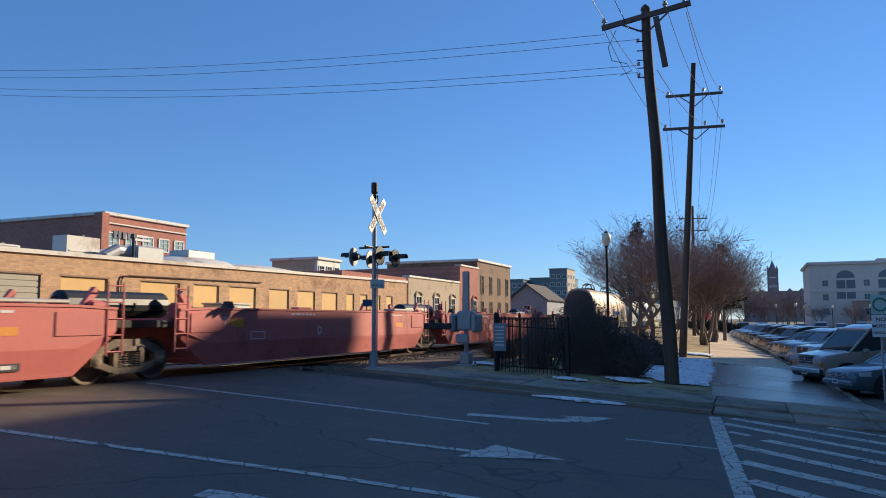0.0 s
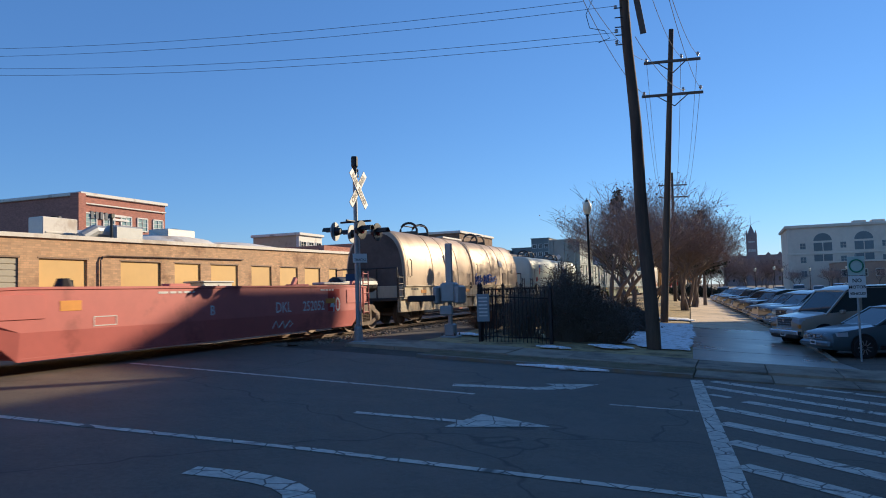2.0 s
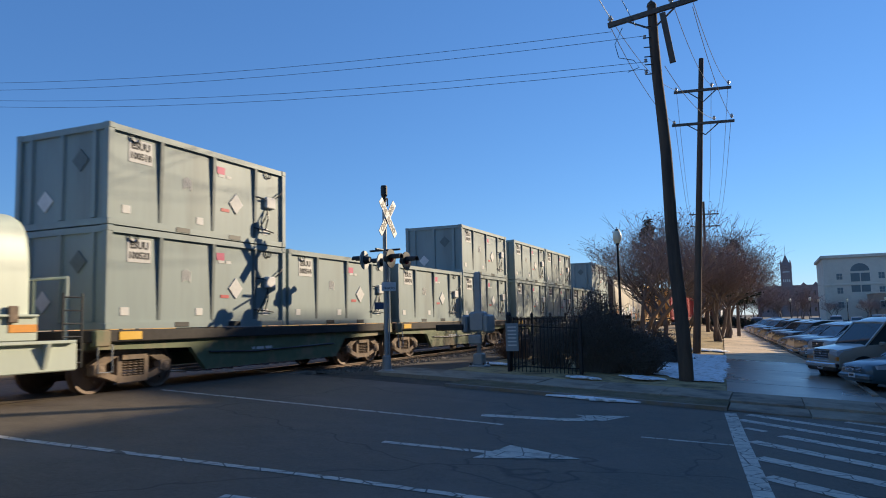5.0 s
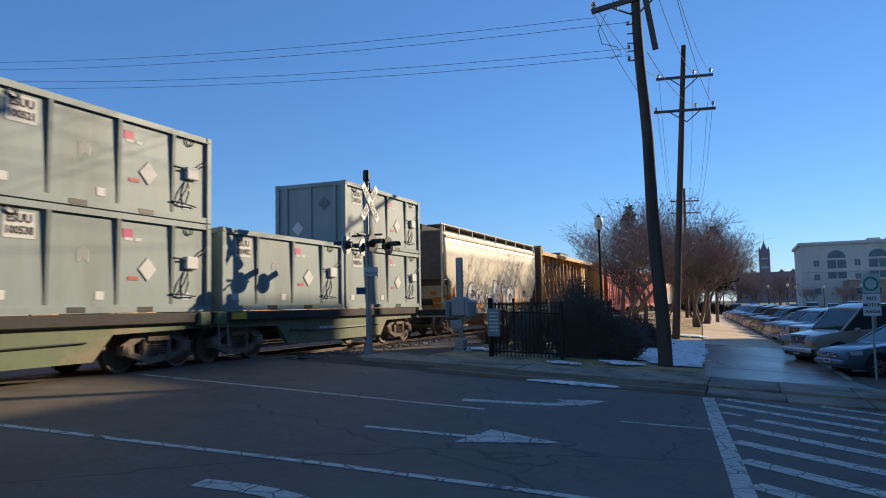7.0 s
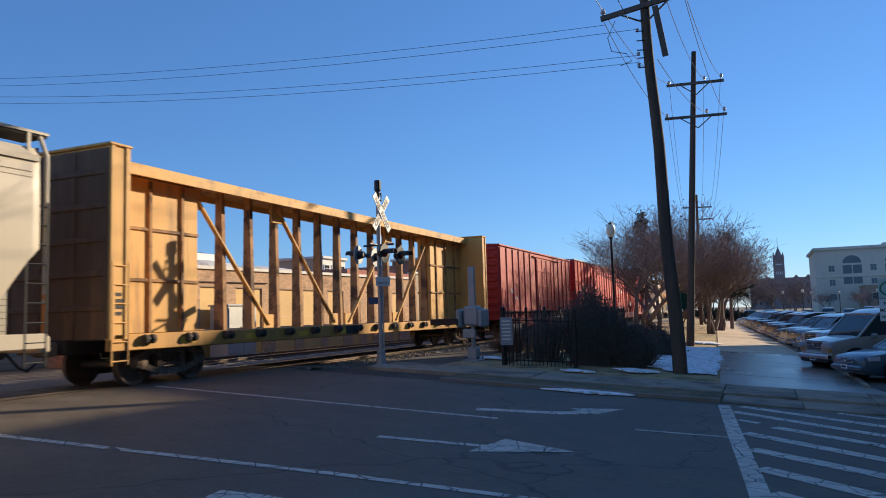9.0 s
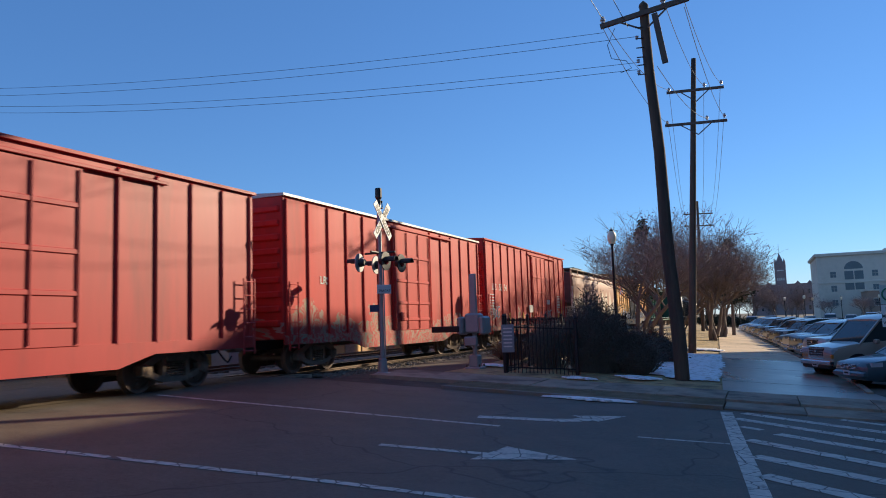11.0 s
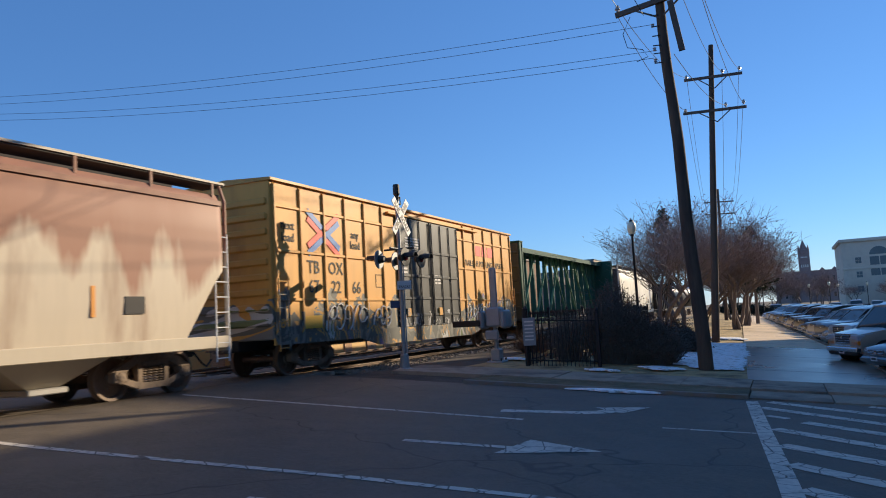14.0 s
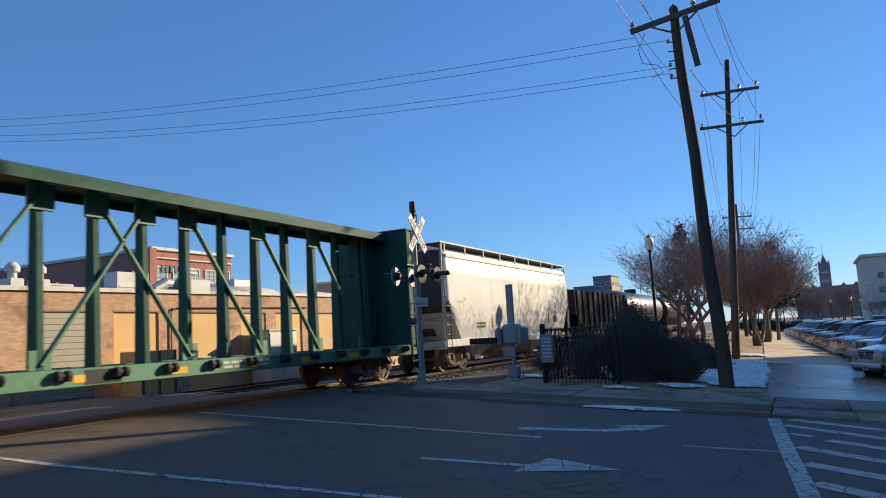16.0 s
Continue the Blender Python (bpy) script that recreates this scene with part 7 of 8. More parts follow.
part("roof", Mesh().beam((-39.3, 128, 4.5), (-35.4, 128, 7.4), 13, 0.2, (0, 0, 1)).beam((-31.7, 128, 4.5), (-35.6, 128, 7.4), 13, 0.2, (0, 0, 1)), ROOF_DARK, house)
window(house, pose(-35.5, 121.98, 3.0, 0, 0, -90), 1.2, 1.5)

# the courthouse and the hotel beyond the car park
ct = thing("courthouse", "dark stone courthouse with a pointed clock tower", "courthouse")
TX0, TX1, TY = 11.0, 18.5, 600.0
part("tower", Mesh().box(TX0, TX1, TY, TY + 7.5, -1, 37.0), HAZED_STONE, ct)
part("spire", Mesh().hexa([(TX0 + 0.8, TY + 0.8, 37), (TX1 - 0.8, TY + 0.8, 37), (TX1 - 0.8, TY + 6.7, 37), (TX0 + 0.8, TY + 6.7, 37)], [(TX0 + 3.65, TY + 3.65, 45), (TX0 + 3.85, TY + 3.65, 45), (TX0 + 3.85, TY + 3.85, 45), (TX0 + 3.65, TY + 3.85, 45)]), HAZED_STONE, ct)
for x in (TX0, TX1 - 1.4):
    part("corner_turret", Mesh().lathe([(0.9, 34), (0.9, 38), (0.05, 41)], (x + 0.7, TY + 0.7, 0), 8), HAZED_STONE, ct)
part("flagpole", Mesh().tube([(TX0 + 3.75, TY + 3.75, 45), (TX0 + 3.75, TY + 3.75, 52)], 0.12, 6), GALV, ct)
for k in range(4):
    part("belfry_opening", Mesh().box(TX0 + 1.3 + k * 1.35, TX0 + 2.1 + k * 1.35, TY - 0.06, TY + 0.02, 24.5, 26.5), COPING, ct)
part("clock_band", Mesh().box(TX0 + 1.5, TX1 - 1.5, TY - 0.06, TY + 0.02, 31.5, 32.3), COPING, ct)
part("hall", Mesh().box(-6, 37, TY + 4, TY + 30, -1, 22.0), HAZED_STONE, ct)
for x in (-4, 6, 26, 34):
    part("gable", Mesh().hexa([(x - 1.8, TY + 3.5, 22), (x + 1.8, TY + 3.5, 22), (x, TY + 3.5, 24)], [(x - 1.8, TY + 9, 22), (x + 1.8, TY + 9, 22), (x, TY + 9, 24)]), HAZED_STONE, ct)
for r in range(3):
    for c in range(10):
        window(ct, pose(-3 + c * 4.0, TY + 3.98, 4 + r * 6, 0, 0, -90), 1.6, 3.4, GLASS, HAZED_STONE, 2, 2)

hotel = thing("civic_building", "large plain beige building with arched windows, in shade", "building")
HY = 250.0
part("wall", Mesh().box(16.3, 70, HY, HY + 30, -1, 18.0), SHADE_WALL, hotel)
part("cornice", Mesh().block(15.6, 70.5, HY - 0.6, HY + 30.5, 17.4, 18.4, 0.2), SHADE_WALL, hotel)
part("string_course", Mesh().block(16.1, 70.2, HY - 0.2, HY, 9.2, 9.8, 0.05), SHADE_WALL, hotel)
for x in (26, 37, 48, 59):
    fan = [(x + 2.5 * math.cos(math.pi * q / 12), 2.3 * math.sin(math.pi * q / 12) + 13.4) for q in range(13)]
    aw = part("arched_window", Mesh().hexa([(u, HY - 0.05, z) for u, z in fan], [(u, HY + 0.2, z) for u, z in fan]), TEAL, hotel, "green-grey arched window")
    for z0 in (7.2, 10.3):
        part("pane", Mesh().box(x - 2.5, x + 2.5, HY - 0.05, HY + 0.2, z0, z0 + 2.5), TEAL, aw)
    part("mullion", Mesh().box(x - 0.12, x + 0.12, HY - 0.12, HY - 0.05, 7.2, 12.8), SHADE_WALL, aw)
for r in range(3):
    for x in (20.5, 31.5, 42.5, 53.5):
        window(hotel, pose(x, HY - 0.02, 3.5 + r * 4.2, 0, 0, -90), 1.7, 1.9, TEAL, SHADE_WALL)
podium = thing("low_building", "low brown brick building before the beige block", "building")
part("wall", Mesh().box(27.0, 70.0, 232.0, 246.0, -1.2, 6.2), BROWN_WALL, podium)
part("coping", Mesh().block(26.7, 70.3, 231.7, 246.3, 6.2, 6.6, 0.05), SHADE_WALL, podium)
for k in range(8):
    window(podium, pose(29.5 + 4.2 * k, 231.98, 3.2, 0, 0, -90), 2.2, 2.0, GLASS, SHADE_WALL)
for x in (35, 40):
    part("roof_plant", Mesh().block(x, x + 3.5, HY + 4, HY + 8, 18.4, 19.3, 0.1), SHADE_WALL, hotel)

# unseen tall building beside the car park, added to shade the road
shade = thing("corner_building", "tall plain brick building, unseen, added to shade the road", "building")
part("wall", Mesh().box(15.0, 48, -30, 60.3, -1.2, 16.5), BROWN_BRICK, shade)
# these two blocks only shape the shade edges on train and path
part("stair_tower", Mesh().box(15.0, 20.0, 60.3, 66.4, -1.2, 19.71), BROWN_BRICK, shade)
part("wing", Mesh().box(15.0, 40.0, 66.4, 68.3, -1.2, 12.0), BROWN_BRICK, shade)


# ---- fence, signs and lamps ----
IRON = material("black_iron", (0.012, 0.012, 0.014), 0.5, 0.2, vary=0.2)
PICKET = Mesh().block(-0.011, 0.011, -0.011, 0.011, 0.05, 1.62, 0.003).lathe([(0.02, 1.62), (0.024, 1.65), (0.002, 1.74)], (0, 0, 0), 4).data("picket", IRON)
FENCE_POST = Mesh().block(-0.045, 0.045, -0.045, 0.045, -0.1, 1.75, 0.008).lathe([(0.05, 1.75), (0.06, 1.79), (0.03, 1.84), (0.005, 1.87)], (0, 0, 0), 8).data("post", IRON)


def fence(points, step=0.115, post_every=2.2):
    f = thing("iron_fence", "black iron picket fence beside the bushes", "fence", "iron fences")
    for (ax, ay), (bx, by) in zip(points, points[1:]):
        a, b = Vector((ax, ay, ground_z(ax, ay))), Vector((bx, by, ground_z(bx, by)))
        n = max(1, int((b - a).length / step))
        for z in (0.22, 1.45):
            part("rail", Mesh().beam(a + Vector((0, 0, z)), b + Vector((0, 0, z)), 0.03, 0.035), IRON, f)
        for k in range(n):
            p = a.lerp(b, (k + 0.5) / n)
            part("picket", PICKET, IRON, f, at=Matrix.Translation(p))
        m = max(1, int((b - a).length / post_every))
        for k in range(m + 1):
            part("post", FENCE_POST, IRON, f, at=Matrix.Translation(a.lerp(b, k / m)))


fence([(-7.36, 21.8), (-5.3, 22.6)])
fence([(-7.40, 22.1), (-8.0, 48.0)], 0.14, 2.4)
plate = thing("notice_plate", "weathered grey notice plate on the fence", "sign")
part("plate", Mesh().block(-7.42, -7.02, 21.735, 21.752, 0.35, 1.2, 0.004), material("grey_plate", (0.24, 0.28, 0.30), 0.5), plate)
for k in range(6):
    part("text_bar", Mesh().box(-7.36, -7.08, 21.728, 21.735, 1.06 - 0.11 * k, 1.1 - 0.11 * k), LETTER_WHITE, plate)

sign = thing("street_sign", "green circle sign above a white prohibition plate on a post", "sign")
SX, SY = 3.2, 23.2
SZ = ground_z(SX, SY)
part("post", Mesh().block(SX - 0.025, SX + 0.025, SY - 0.02, SY + 0.02, SZ, 2.0, 0.005), GALV, sign)
m = pose(SX, SY - 0.03, 1.68, 0, 0, -90 + 6)
up = part("upper_plate", Mesh().block(-0.006, 0.006, -0.22, 0.22, -0.26, 0.26, 0.004), material("pale_green_sheeting", (0.50, 0.62, 0.56), 0.5), sign, at=m)
part("ring", Mesh().tube([(0.012, 0.17 * math.cos(a), 0.17 * math.sin(a)) for a in [6.2832 * k / 24 for k in range(25)]], 0.022, 6), material("green_sheeting", (0.03, 0.22, 0.12), 0.5), up)
low = part("lower_plate", Mesh().block(-0.006, 0.006, -0.22, 0.22, -0.30, 0.30, 0.004), WHITE_PAINT, sign, at=pose(SX, SY - 0.03, 1.1, 0, 0, -90 + 6))
for k, wd in enumerate(("NO", "MOTOR", "VEHICLES")):
    lettering(wd, (0.15, 0.12, 0.092)[k], BLACK_PAINT, on_side(0.008, 0, 0.17 - 0.18 * k), low, bold=0.003)

GLOBE = material("cream_lamp_globe", (0.80, 0.72, 0.52), 0.35, vary=0.05)


def street_lamp(x, y, top, scale=1.0):
    l = thing("street_lamp", "black post street lamp with a cream acorn globe", "street lamp", "street lamps")
    z = ground_z(x, y)
    part("post", Mesh().lathe([(0.16, z - 0.05), (0.16, z + 0.3), (0.11, z + 0.5), (0.075, z + 0.9), (0.06, top - 0.95), (0.10, top - 0.92), (0.10, top - 0.85), (0.02, top - 0.85)], (x, y, 0), 12), IRON, l)
    part("globe", Mesh().lathe([(0.09, top - 0.85), (0.2, top - 0.7), (0.235, top - 0.5), (0.2, top - 0.3), (0.12, top - 0.2), (0.02, top - 0.18)], (x, y, 0), 16), GLOBE, l, "cream glass globe", smooth=True)
    part("cap", Mesh().lathe([(0.13, top - 0.22), (0.11, top - 0.13), (0.03, top - 0.08), (0.015, top)], (x, y, 0), 10), IRON, l)


street_lamp(-6.85, 38.3, 5.95)
for x, y in ((4.0, 150.0), (9.5, 165.0), (15.0, 170.0), (20.5, 160.0), (-3.0, 118.0), (6.8, 140.0)):
    street_lamp(x, y, 4.2)

# ---- parked vehicles ----
TYRE_RUBBER = material("tyre_rubber", (0.018, 0.018, 0.019), 0.85, vary=0.2)
RIM = material("alloy_rim", (0.55, 0.55, 0.56), 0.3, 0.9, vary=0.08)
HEADLAMP = glass("headlamp_glass", (0.45, 0.47, 0.5), 0.08)
CAR_GLASS = glass("car_window_glass", (0.035, 0.055, 0.06), 0.03)
CAR_GLASS.node_tree.nodes["Principled BSDF"].inputs["Specular IOR Level"].default_value = 0.4
CHROME = material("chrome_trim", (0.7, 0.7, 0.7), 0.15, 1.0, vary=0.03)
PLATE_WHITE = material("plate_white", (0.65, 0.65, 0.66), 0.5)
AMBER = material("amber_lens", (0.6, 0.2, 0.02), 0.3)
me = Mesh().lathe([(0.20, -0.10), (0.30, -0.105), (0.325, -0.07), (0.33, 0.0), (0.325, 0.07), (0.30, 0.105), (0.20, 0.10)], (0, 0, 0), 24, "y")
TYRE_MESH = me.data("tyre", TYRE_RUBBER, True)
me = Mesh().lathe([(0.02, -0.09), (0.06, -0.10), (0.07, -0.07), (0.205, -0.06), (0.215, -0.10), (0.225, -0.10), (0.225, 0.06), (0.02, 0.06)], (0, 0, 0), 24, "y")
for k in range(10):
    a = 0.628 * k
    me.beam((0.06 * math.cos(a), -0.095, 0.06 * math.sin(a)), (0.21 * math.cos(a), -0.095, 0.21 * math.sin(a)), 0.03, 0.02, (0, 1, 0))
RIM_MESH = me.data("rim", RIM, True)


def car_paint(name, colour):
    m = material(name, colour, 0.35, 0.25, vary=0.06, grain=1.5, dirt=tuple(0.6 * c + 0.06 for c in colour), dirt_amount=0.3, dirt_scale=1.0)
    m.node_tree.nodes["Principled BSDF"].inputs["Coat Weight"].default_value = 0.8
    m.node_tree.nodes["Principled BSDF"].inputs["Coat Roughness"].default_value = 0.08
    return m


SHAPES = {
    # length, half width, body stations (x back from the nose, bottom, top, width share), cabin (x, z) outline, wheels, wheel scale
    "sedan": (4.85, 0.91, ((0.0, 0.42, 0.66, 0.74), (0.10, 0.27, 0.76, 0.88), (0.55, 0.22, 0.84, 0.97), (1.55, 0.22, 0.97, 1.0), (2.8, 0.22, 0.99, 1.0), (3.9, 0.24, 1.03, 1.0), (4.55, 0.26, 1.05, 0.94), (4.8, 0.35, 1.0, 0.86), (4.85, 0.45, 0.85, 0.8)), ((1.35, 0.95), (2.25, 1.42), (2.75, 1.47), (3.3, 1.45), (4.25, 1.05)), (0.92, 3.75), 1.0),
    "suv": (4.75, 0.95, ((0.0, 0.48, 0.9, 0.78), (0.12, 0.32, 1.0, 0.9), (0.5, 0.28, 1.06, 0.98), (1.4, 0.28, 1.12, 1.0), (2.8, 0.28, 1.14, 1.0), (4.2, 0.3, 1.16, 1.0), (4.65, 0.35, 1.16, 0.94), (4.75, 0.45, 1.0, 0.88)), ((1.25, 1.08), (1.95, 1.62), (2.6, 1.74), (4.1, 1.70), (4.6, 1.16)), (0.9, 3.75), 1.12),
    "pickup": (5.6, 0.99, ((0.0, 0.5, 1.0, 0.84), (0.1, 0.4, 1.12, 0.94), (0.5, 0.36, 1.16, 0.99), (1.5, 0.36, 1.2, 1.0), (3.6, 0.36, 1.22, 1.0), (3.7, 0.36, 1.22, 1.0), (5.5, 0.4, 1.24, 1.0), (5.6, 0.5, 1.2, 0.97)), ((1.45, 1.16), (2.05, 1.78), (2.5, 1.86), (3.45, 1.85), (3.7, 1.2)), (0.95, 4.5), 1.2),
    "van": (5.7, 1.01, ((0.0, 0.48, 0.9, 0.86), (0.08, 0.38, 1.05, 0.95), (0.5, 0.34, 1.12, 0.99), (1.1, 0.34, 1.2, 1.0), (2.6, 0.34, 1.28, 1.0), (5.4, 0.36, 1.3, 1.0), (5.7, 0.45, 1.25, 0.96)), ((0.95, 1.12), (1.75, 1.92), (2.2, 2.05), (5.4, 2.04), (5.62, 1.3)), (0.85, 4.3), 1.15),
}


def vehicle(kind, colour_name, colour, label):
    """Nose at the origin, pointing to -x; built off to the side and copied to its place."""
    L, W, stations, cabin, wheels, ws = SHAPES[kind]
    v = thing({"sedan": "parked_car", "suv": "parked_car", "pickup": "pickup_truck", "van": "passenger_van"}[kind], label, "car" if kind in ("sedan", "suv") else kind, "parked vehicles")
    paint = car_paint("paint_" + colour_name, colour)

    def ring(x, zb, zt, s):
        w = W * s
        m = zb + (zt - zb) * 0.55
        half = [(w * 0.86, zb), (w * 0.97, zb + 0.1), (w, m), (w * 0.98, zt - 0.12), (w * 0.93, zt - 0.02), (w * 0.6, zt + 0.02)]
        return [(x, y, z) for y, z in half] + [(x, -y, z) for y, z in half[::-1]]
    part("body", Mesh().rings([ring(*s) for s in stations]), paint, v, smooth=True)
    # cabin: glass between a roof and pillars
    roof, glass_m, pillars = Mesh(), Mesh(), Mesh()
    lean = 0.80 if kind != "van" else 0.88

    def half_width(z):
        zb, zt = cabin[0][1], max(c[1] for c in cabin)
        return W * (0.93 - (0.93 - lean) * max(0.0, (z - zb) / (zt - zb)))
    lower = [(x, y) for x, y in cabin]
    n = len(cabin)
    base = [(x, cabin[0][1] + (cabin[-1][1] - cabin[0][1]) * (x - cabin[0][0]) / (cabin[-1][0] - cabin[0][0]) - 0.04) for x, z in cabin]
    rr = []
    for (x, z), (bx, bz) in zip(cabin, base):
        wt, wb = half_width(z), half_width(bz)
        rr.append([(x, wb, bz), (x, wt, max(z, bz + 0.01)), (x, -wt, max(z, bz + 0.01)), (x, -wb, bz)])
    part("glazing", Mesh().rings(rr), CAR_GLASS, v, smooth=False)
    top = [(x, z) for x, z in cabin[1:-1]]
    rr = []
    for x, z in [(top[0][0] - 0.04, top[0][1] - 0.02)] + top + [(top[-1][0] + 0.05, top[-1][1] - 0.02)]:
        w = half_width(z) + 0.012
        rr.append([(x, w, z - 0.06), (x, w * 0.96, z + 0.015), (x, w * 0.5, z + 0.04), (x, -w * 0.5, z + 0.04), (x, -w * 0.96, z + 0.015), (x, -w, z - 0.06)])
    part("roof", Mesh().rings(rr), paint, v, smooth=True)
    zb = cabin[0][1]
    posts = [(cabin[0], cabin[1]), (cabin[-1], cabin[-2])]
    mids = (0.42,) if kind in ("sedan", "suv", "pickup") else (0.22, 0.5, 0.76)
    for s in (1, -1):
        for (ax, az), (bx, bz) in posts:
            part("pillar", Mesh().beam((ax, s * half_width(az), az - 0.02), (bx, s * (half_width(bz) + 0.004), bz), 0.075, 0.05), paint, v)
        for q in mids:
            x = cabin[0][0] + (cabin[-1][0] - cabin[0][0]) * q + 0.2
            part("pillar", Mesh().beam((x, s * (half_width(zb) + 0.005), zb), (x + 0.06, s * (half_width(top[0][1]) + 0.006), top[0][1] - 0.02), 0.09, 0.03, (0, 1, 0)), paint, v)
        part("mirror", Mesh().block(cabin[0][0] + 0.42, cabin[0][0] + 0.58, s * (W + 0.1) - 0.09, s * (W + 0.1) + 0.09, zb + 0.03, zb + 0.17, 0.03), paint, v)
        h = stations[1][2]
        part("headlight", Mesh().hexa([(0.04, s * W * 0.48, h - 0.14), (0.22, s * W * 0.92, h - 0.11), (0.22, s * W * 0.92, h + 0.0), (0.04, s * W * 0.48, h - 0.02)], [(0.3, s * W * 0.48, h - 0.14), (0.5, s * W * 0.955, h - 0.11), (0.5, s * W * 0.95, h + 0.02), (0.3, s * W * 0.48, h - 0.02)]), HEADLAMP, v)
        part("fog_lamp_trim", Mesh().block(0.02, 0.2, s * W * 0.66 - 0.14, s * W * 0.66 + 0.14, 0.40, 0.47, 0.01), CHROME, v)
        part("turn_lens", Mesh().block(0.1, 0.3, s * W * 0.8 - 0.05, s * W * 0.8 + 0.05, h - 0.24, h - 0.17, 0.01), AMBER, v)
        for xk in wheels:
            wmat = Matrix.Translation((xk, s * (W - 0.12), 0.33 * ws)) @ Matrix.Diagonal((ws, 1.0, ws, 1.0))
            if s > 0:
                wmat = wmat @ pose(0, 0, 0, 0, 0, 180)
            part("wheel_arch", Mesh().lathe([(0.02, 0.0), (0.39 * ws, 0.0), (0.39 * ws, 0.03), (0.02, 0.03)], (xk, s * W * 1.0 - 0.018 - (0.0 if s > 0 else 0.0), 0.34 * ws), 22, "y"), BLACK_PAINT, v)
            tyre = part("wheel", TYRE_MESH, TYRE_RUBBER, v, at=Matrix.Translation((xk, s * (W - 0.06), 0.33 * ws)) @ (pose(0, 0, 0, 0, 0, 180) if s > 0 else Matrix()) @ Matrix.Diagonal((ws, 1, ws, 1)))
            part("rim", RIM_MESH, RIM, tyre)
        part("door_handle", Mesh().block(cabin[0][0] + 1.25, cabin[0][0] + 1.45, s * W - 0.02, s * W + 0.02, zb - 0.12, zb - 0.08, 0.008), paint, v)
        part("sill_trim", Mesh().block(1.4, L - 1.6, s * W * 0.985 - 0.02, s * W * 0.985 + 0.02, 0.26, 0.36, 0.01), BLACK_PAINT, v)
    h = stations[1][2]
    g = part("grille", Mesh().block(-0.005, 0.12, -W * 0.46, W * 0.46, h - 0.34 if kind in ("van", "pickup") else h - 0.2, h - 0.04, 0.03), BLACK_PAINT, v)
    for k in range(4):
        z = h - 0.3 + 0.08 * k if kind in ("van", "pickup") else h - 0.18 + 0.04 * k
        part("grille_bar", Mesh().block(-0.018, 0.02, -W * 0.45, W * 0.45, z, z + 0.014, 0.004), CHROME, g)
    part("badge", Mesh().lathe([(0.02, -0.03), (0.055, -0.025), (0.055, 0.0), (0.02, 0.0)], (0, 0, h - 0.12), 14, "x"), CHROME, g)
    if kind == "van":
        for sg in (1, -1):
            part("lamp_cluster", Mesh().block(0.0, 0.25, sg * W * 0.72 - 0.22, sg * W * 0.72 + 0.22, h - 0.22, h - 0.03, 0.02), HEADLAMP, v)
            part("turn_cluster", Mesh().block(0.0, 0.25, sg * W * 0.72 - 0.22, sg * W * 0.72 + 0.22, h - 0.36, h - 0.23, 0.02), AMBER, v)
        part("grille_surround", Mesh().block(-0.012, 0.1, -W * 0.49, W * 0.49, h - 0.40, h - 0.36, 0.008).block(-0.012, 0.1, -W * 0.49, W * 0.49, h - 0.02, h + 0.02, 0.008), CHROME, g)
        part("chrome_bumper", Mesh().block(-0.09, 0.1, -W * 0.92, W * 0.92, 0.46, 0.62, 0.03), CHROME, v)
    b = part("bumper", Mesh().block(-0.06, 0.3, -W * 0.86, W * 0.86, 0.34, 0.52, 0.05), BLACK_PAINT if kind in ("van", "pickup") else paint, v)
    part("number_plate", Mesh().block(-0.075, -0.06, -0.16, 0.16, 0.40, 0.53, 0.004), PLATE_WHITE, v)
    part("plate_bar", Mesh().box(-0.079, -0.075, -0.11, 0.11, 0.44, 0.49), LETTER_BLACK, v)
    for s in (1, -1):
        part("tail_light", Mesh().block(L - 0.12, L + 0.005, s * W * 0.7 - 0.12, s * W * 0.7 + 0.12, 0.8, 0.95, 0.02), LENS_RED, v)
    return v


KINDS = [vehicle("sedan", "slate_blue", (0.075, 0.125, 0.15), "slate blue sedan parked nose to the path"),
         vehicle("van", "beige_silver", (0.40, 0.35, 0.28), "beige passenger van with a chrome grille, parked"),
         vehicle("sedan", "maroon", (0.13, 0.055, 0.055), "dark maroon sedan parked nose to the path"),
         vehicle("pickup", "white", (0.52, 0.49, 0.45), "white pickup truck parked nose to the path"),
         vehicle("sedan", "graphite", (0.10, 0.105, 0.11), "graphite grey sedan parked in the row"),
         vehicle("suv", "silver", (0.28, 0.275, 0.265), "silver sport utility car parked in the row"),
         vehicle("suv", "black", (0.045, 0.046, 0.05), "black sport utility car parked in the row"),
         vehicle("sedan", "pale_blue", (0.19, 0.235, 0.265), "pale blue sedan parked in the row"),
         vehicle("sedan", "white_car", (0.55, 0.53, 0.50), "white sedan parked in the row")]
placed = set()


def park(k, nose_x, y, turn):
    ob = KINDS[k]
    m = pose(nose_x, y, ground_z(nose_x + 1.5, y) + 0.02, 0, 0, turn)
    if k in placed:
        ob = copy_thing(ob, m)
    else:
        placed.add(k)
        ob.matrix_basis = m


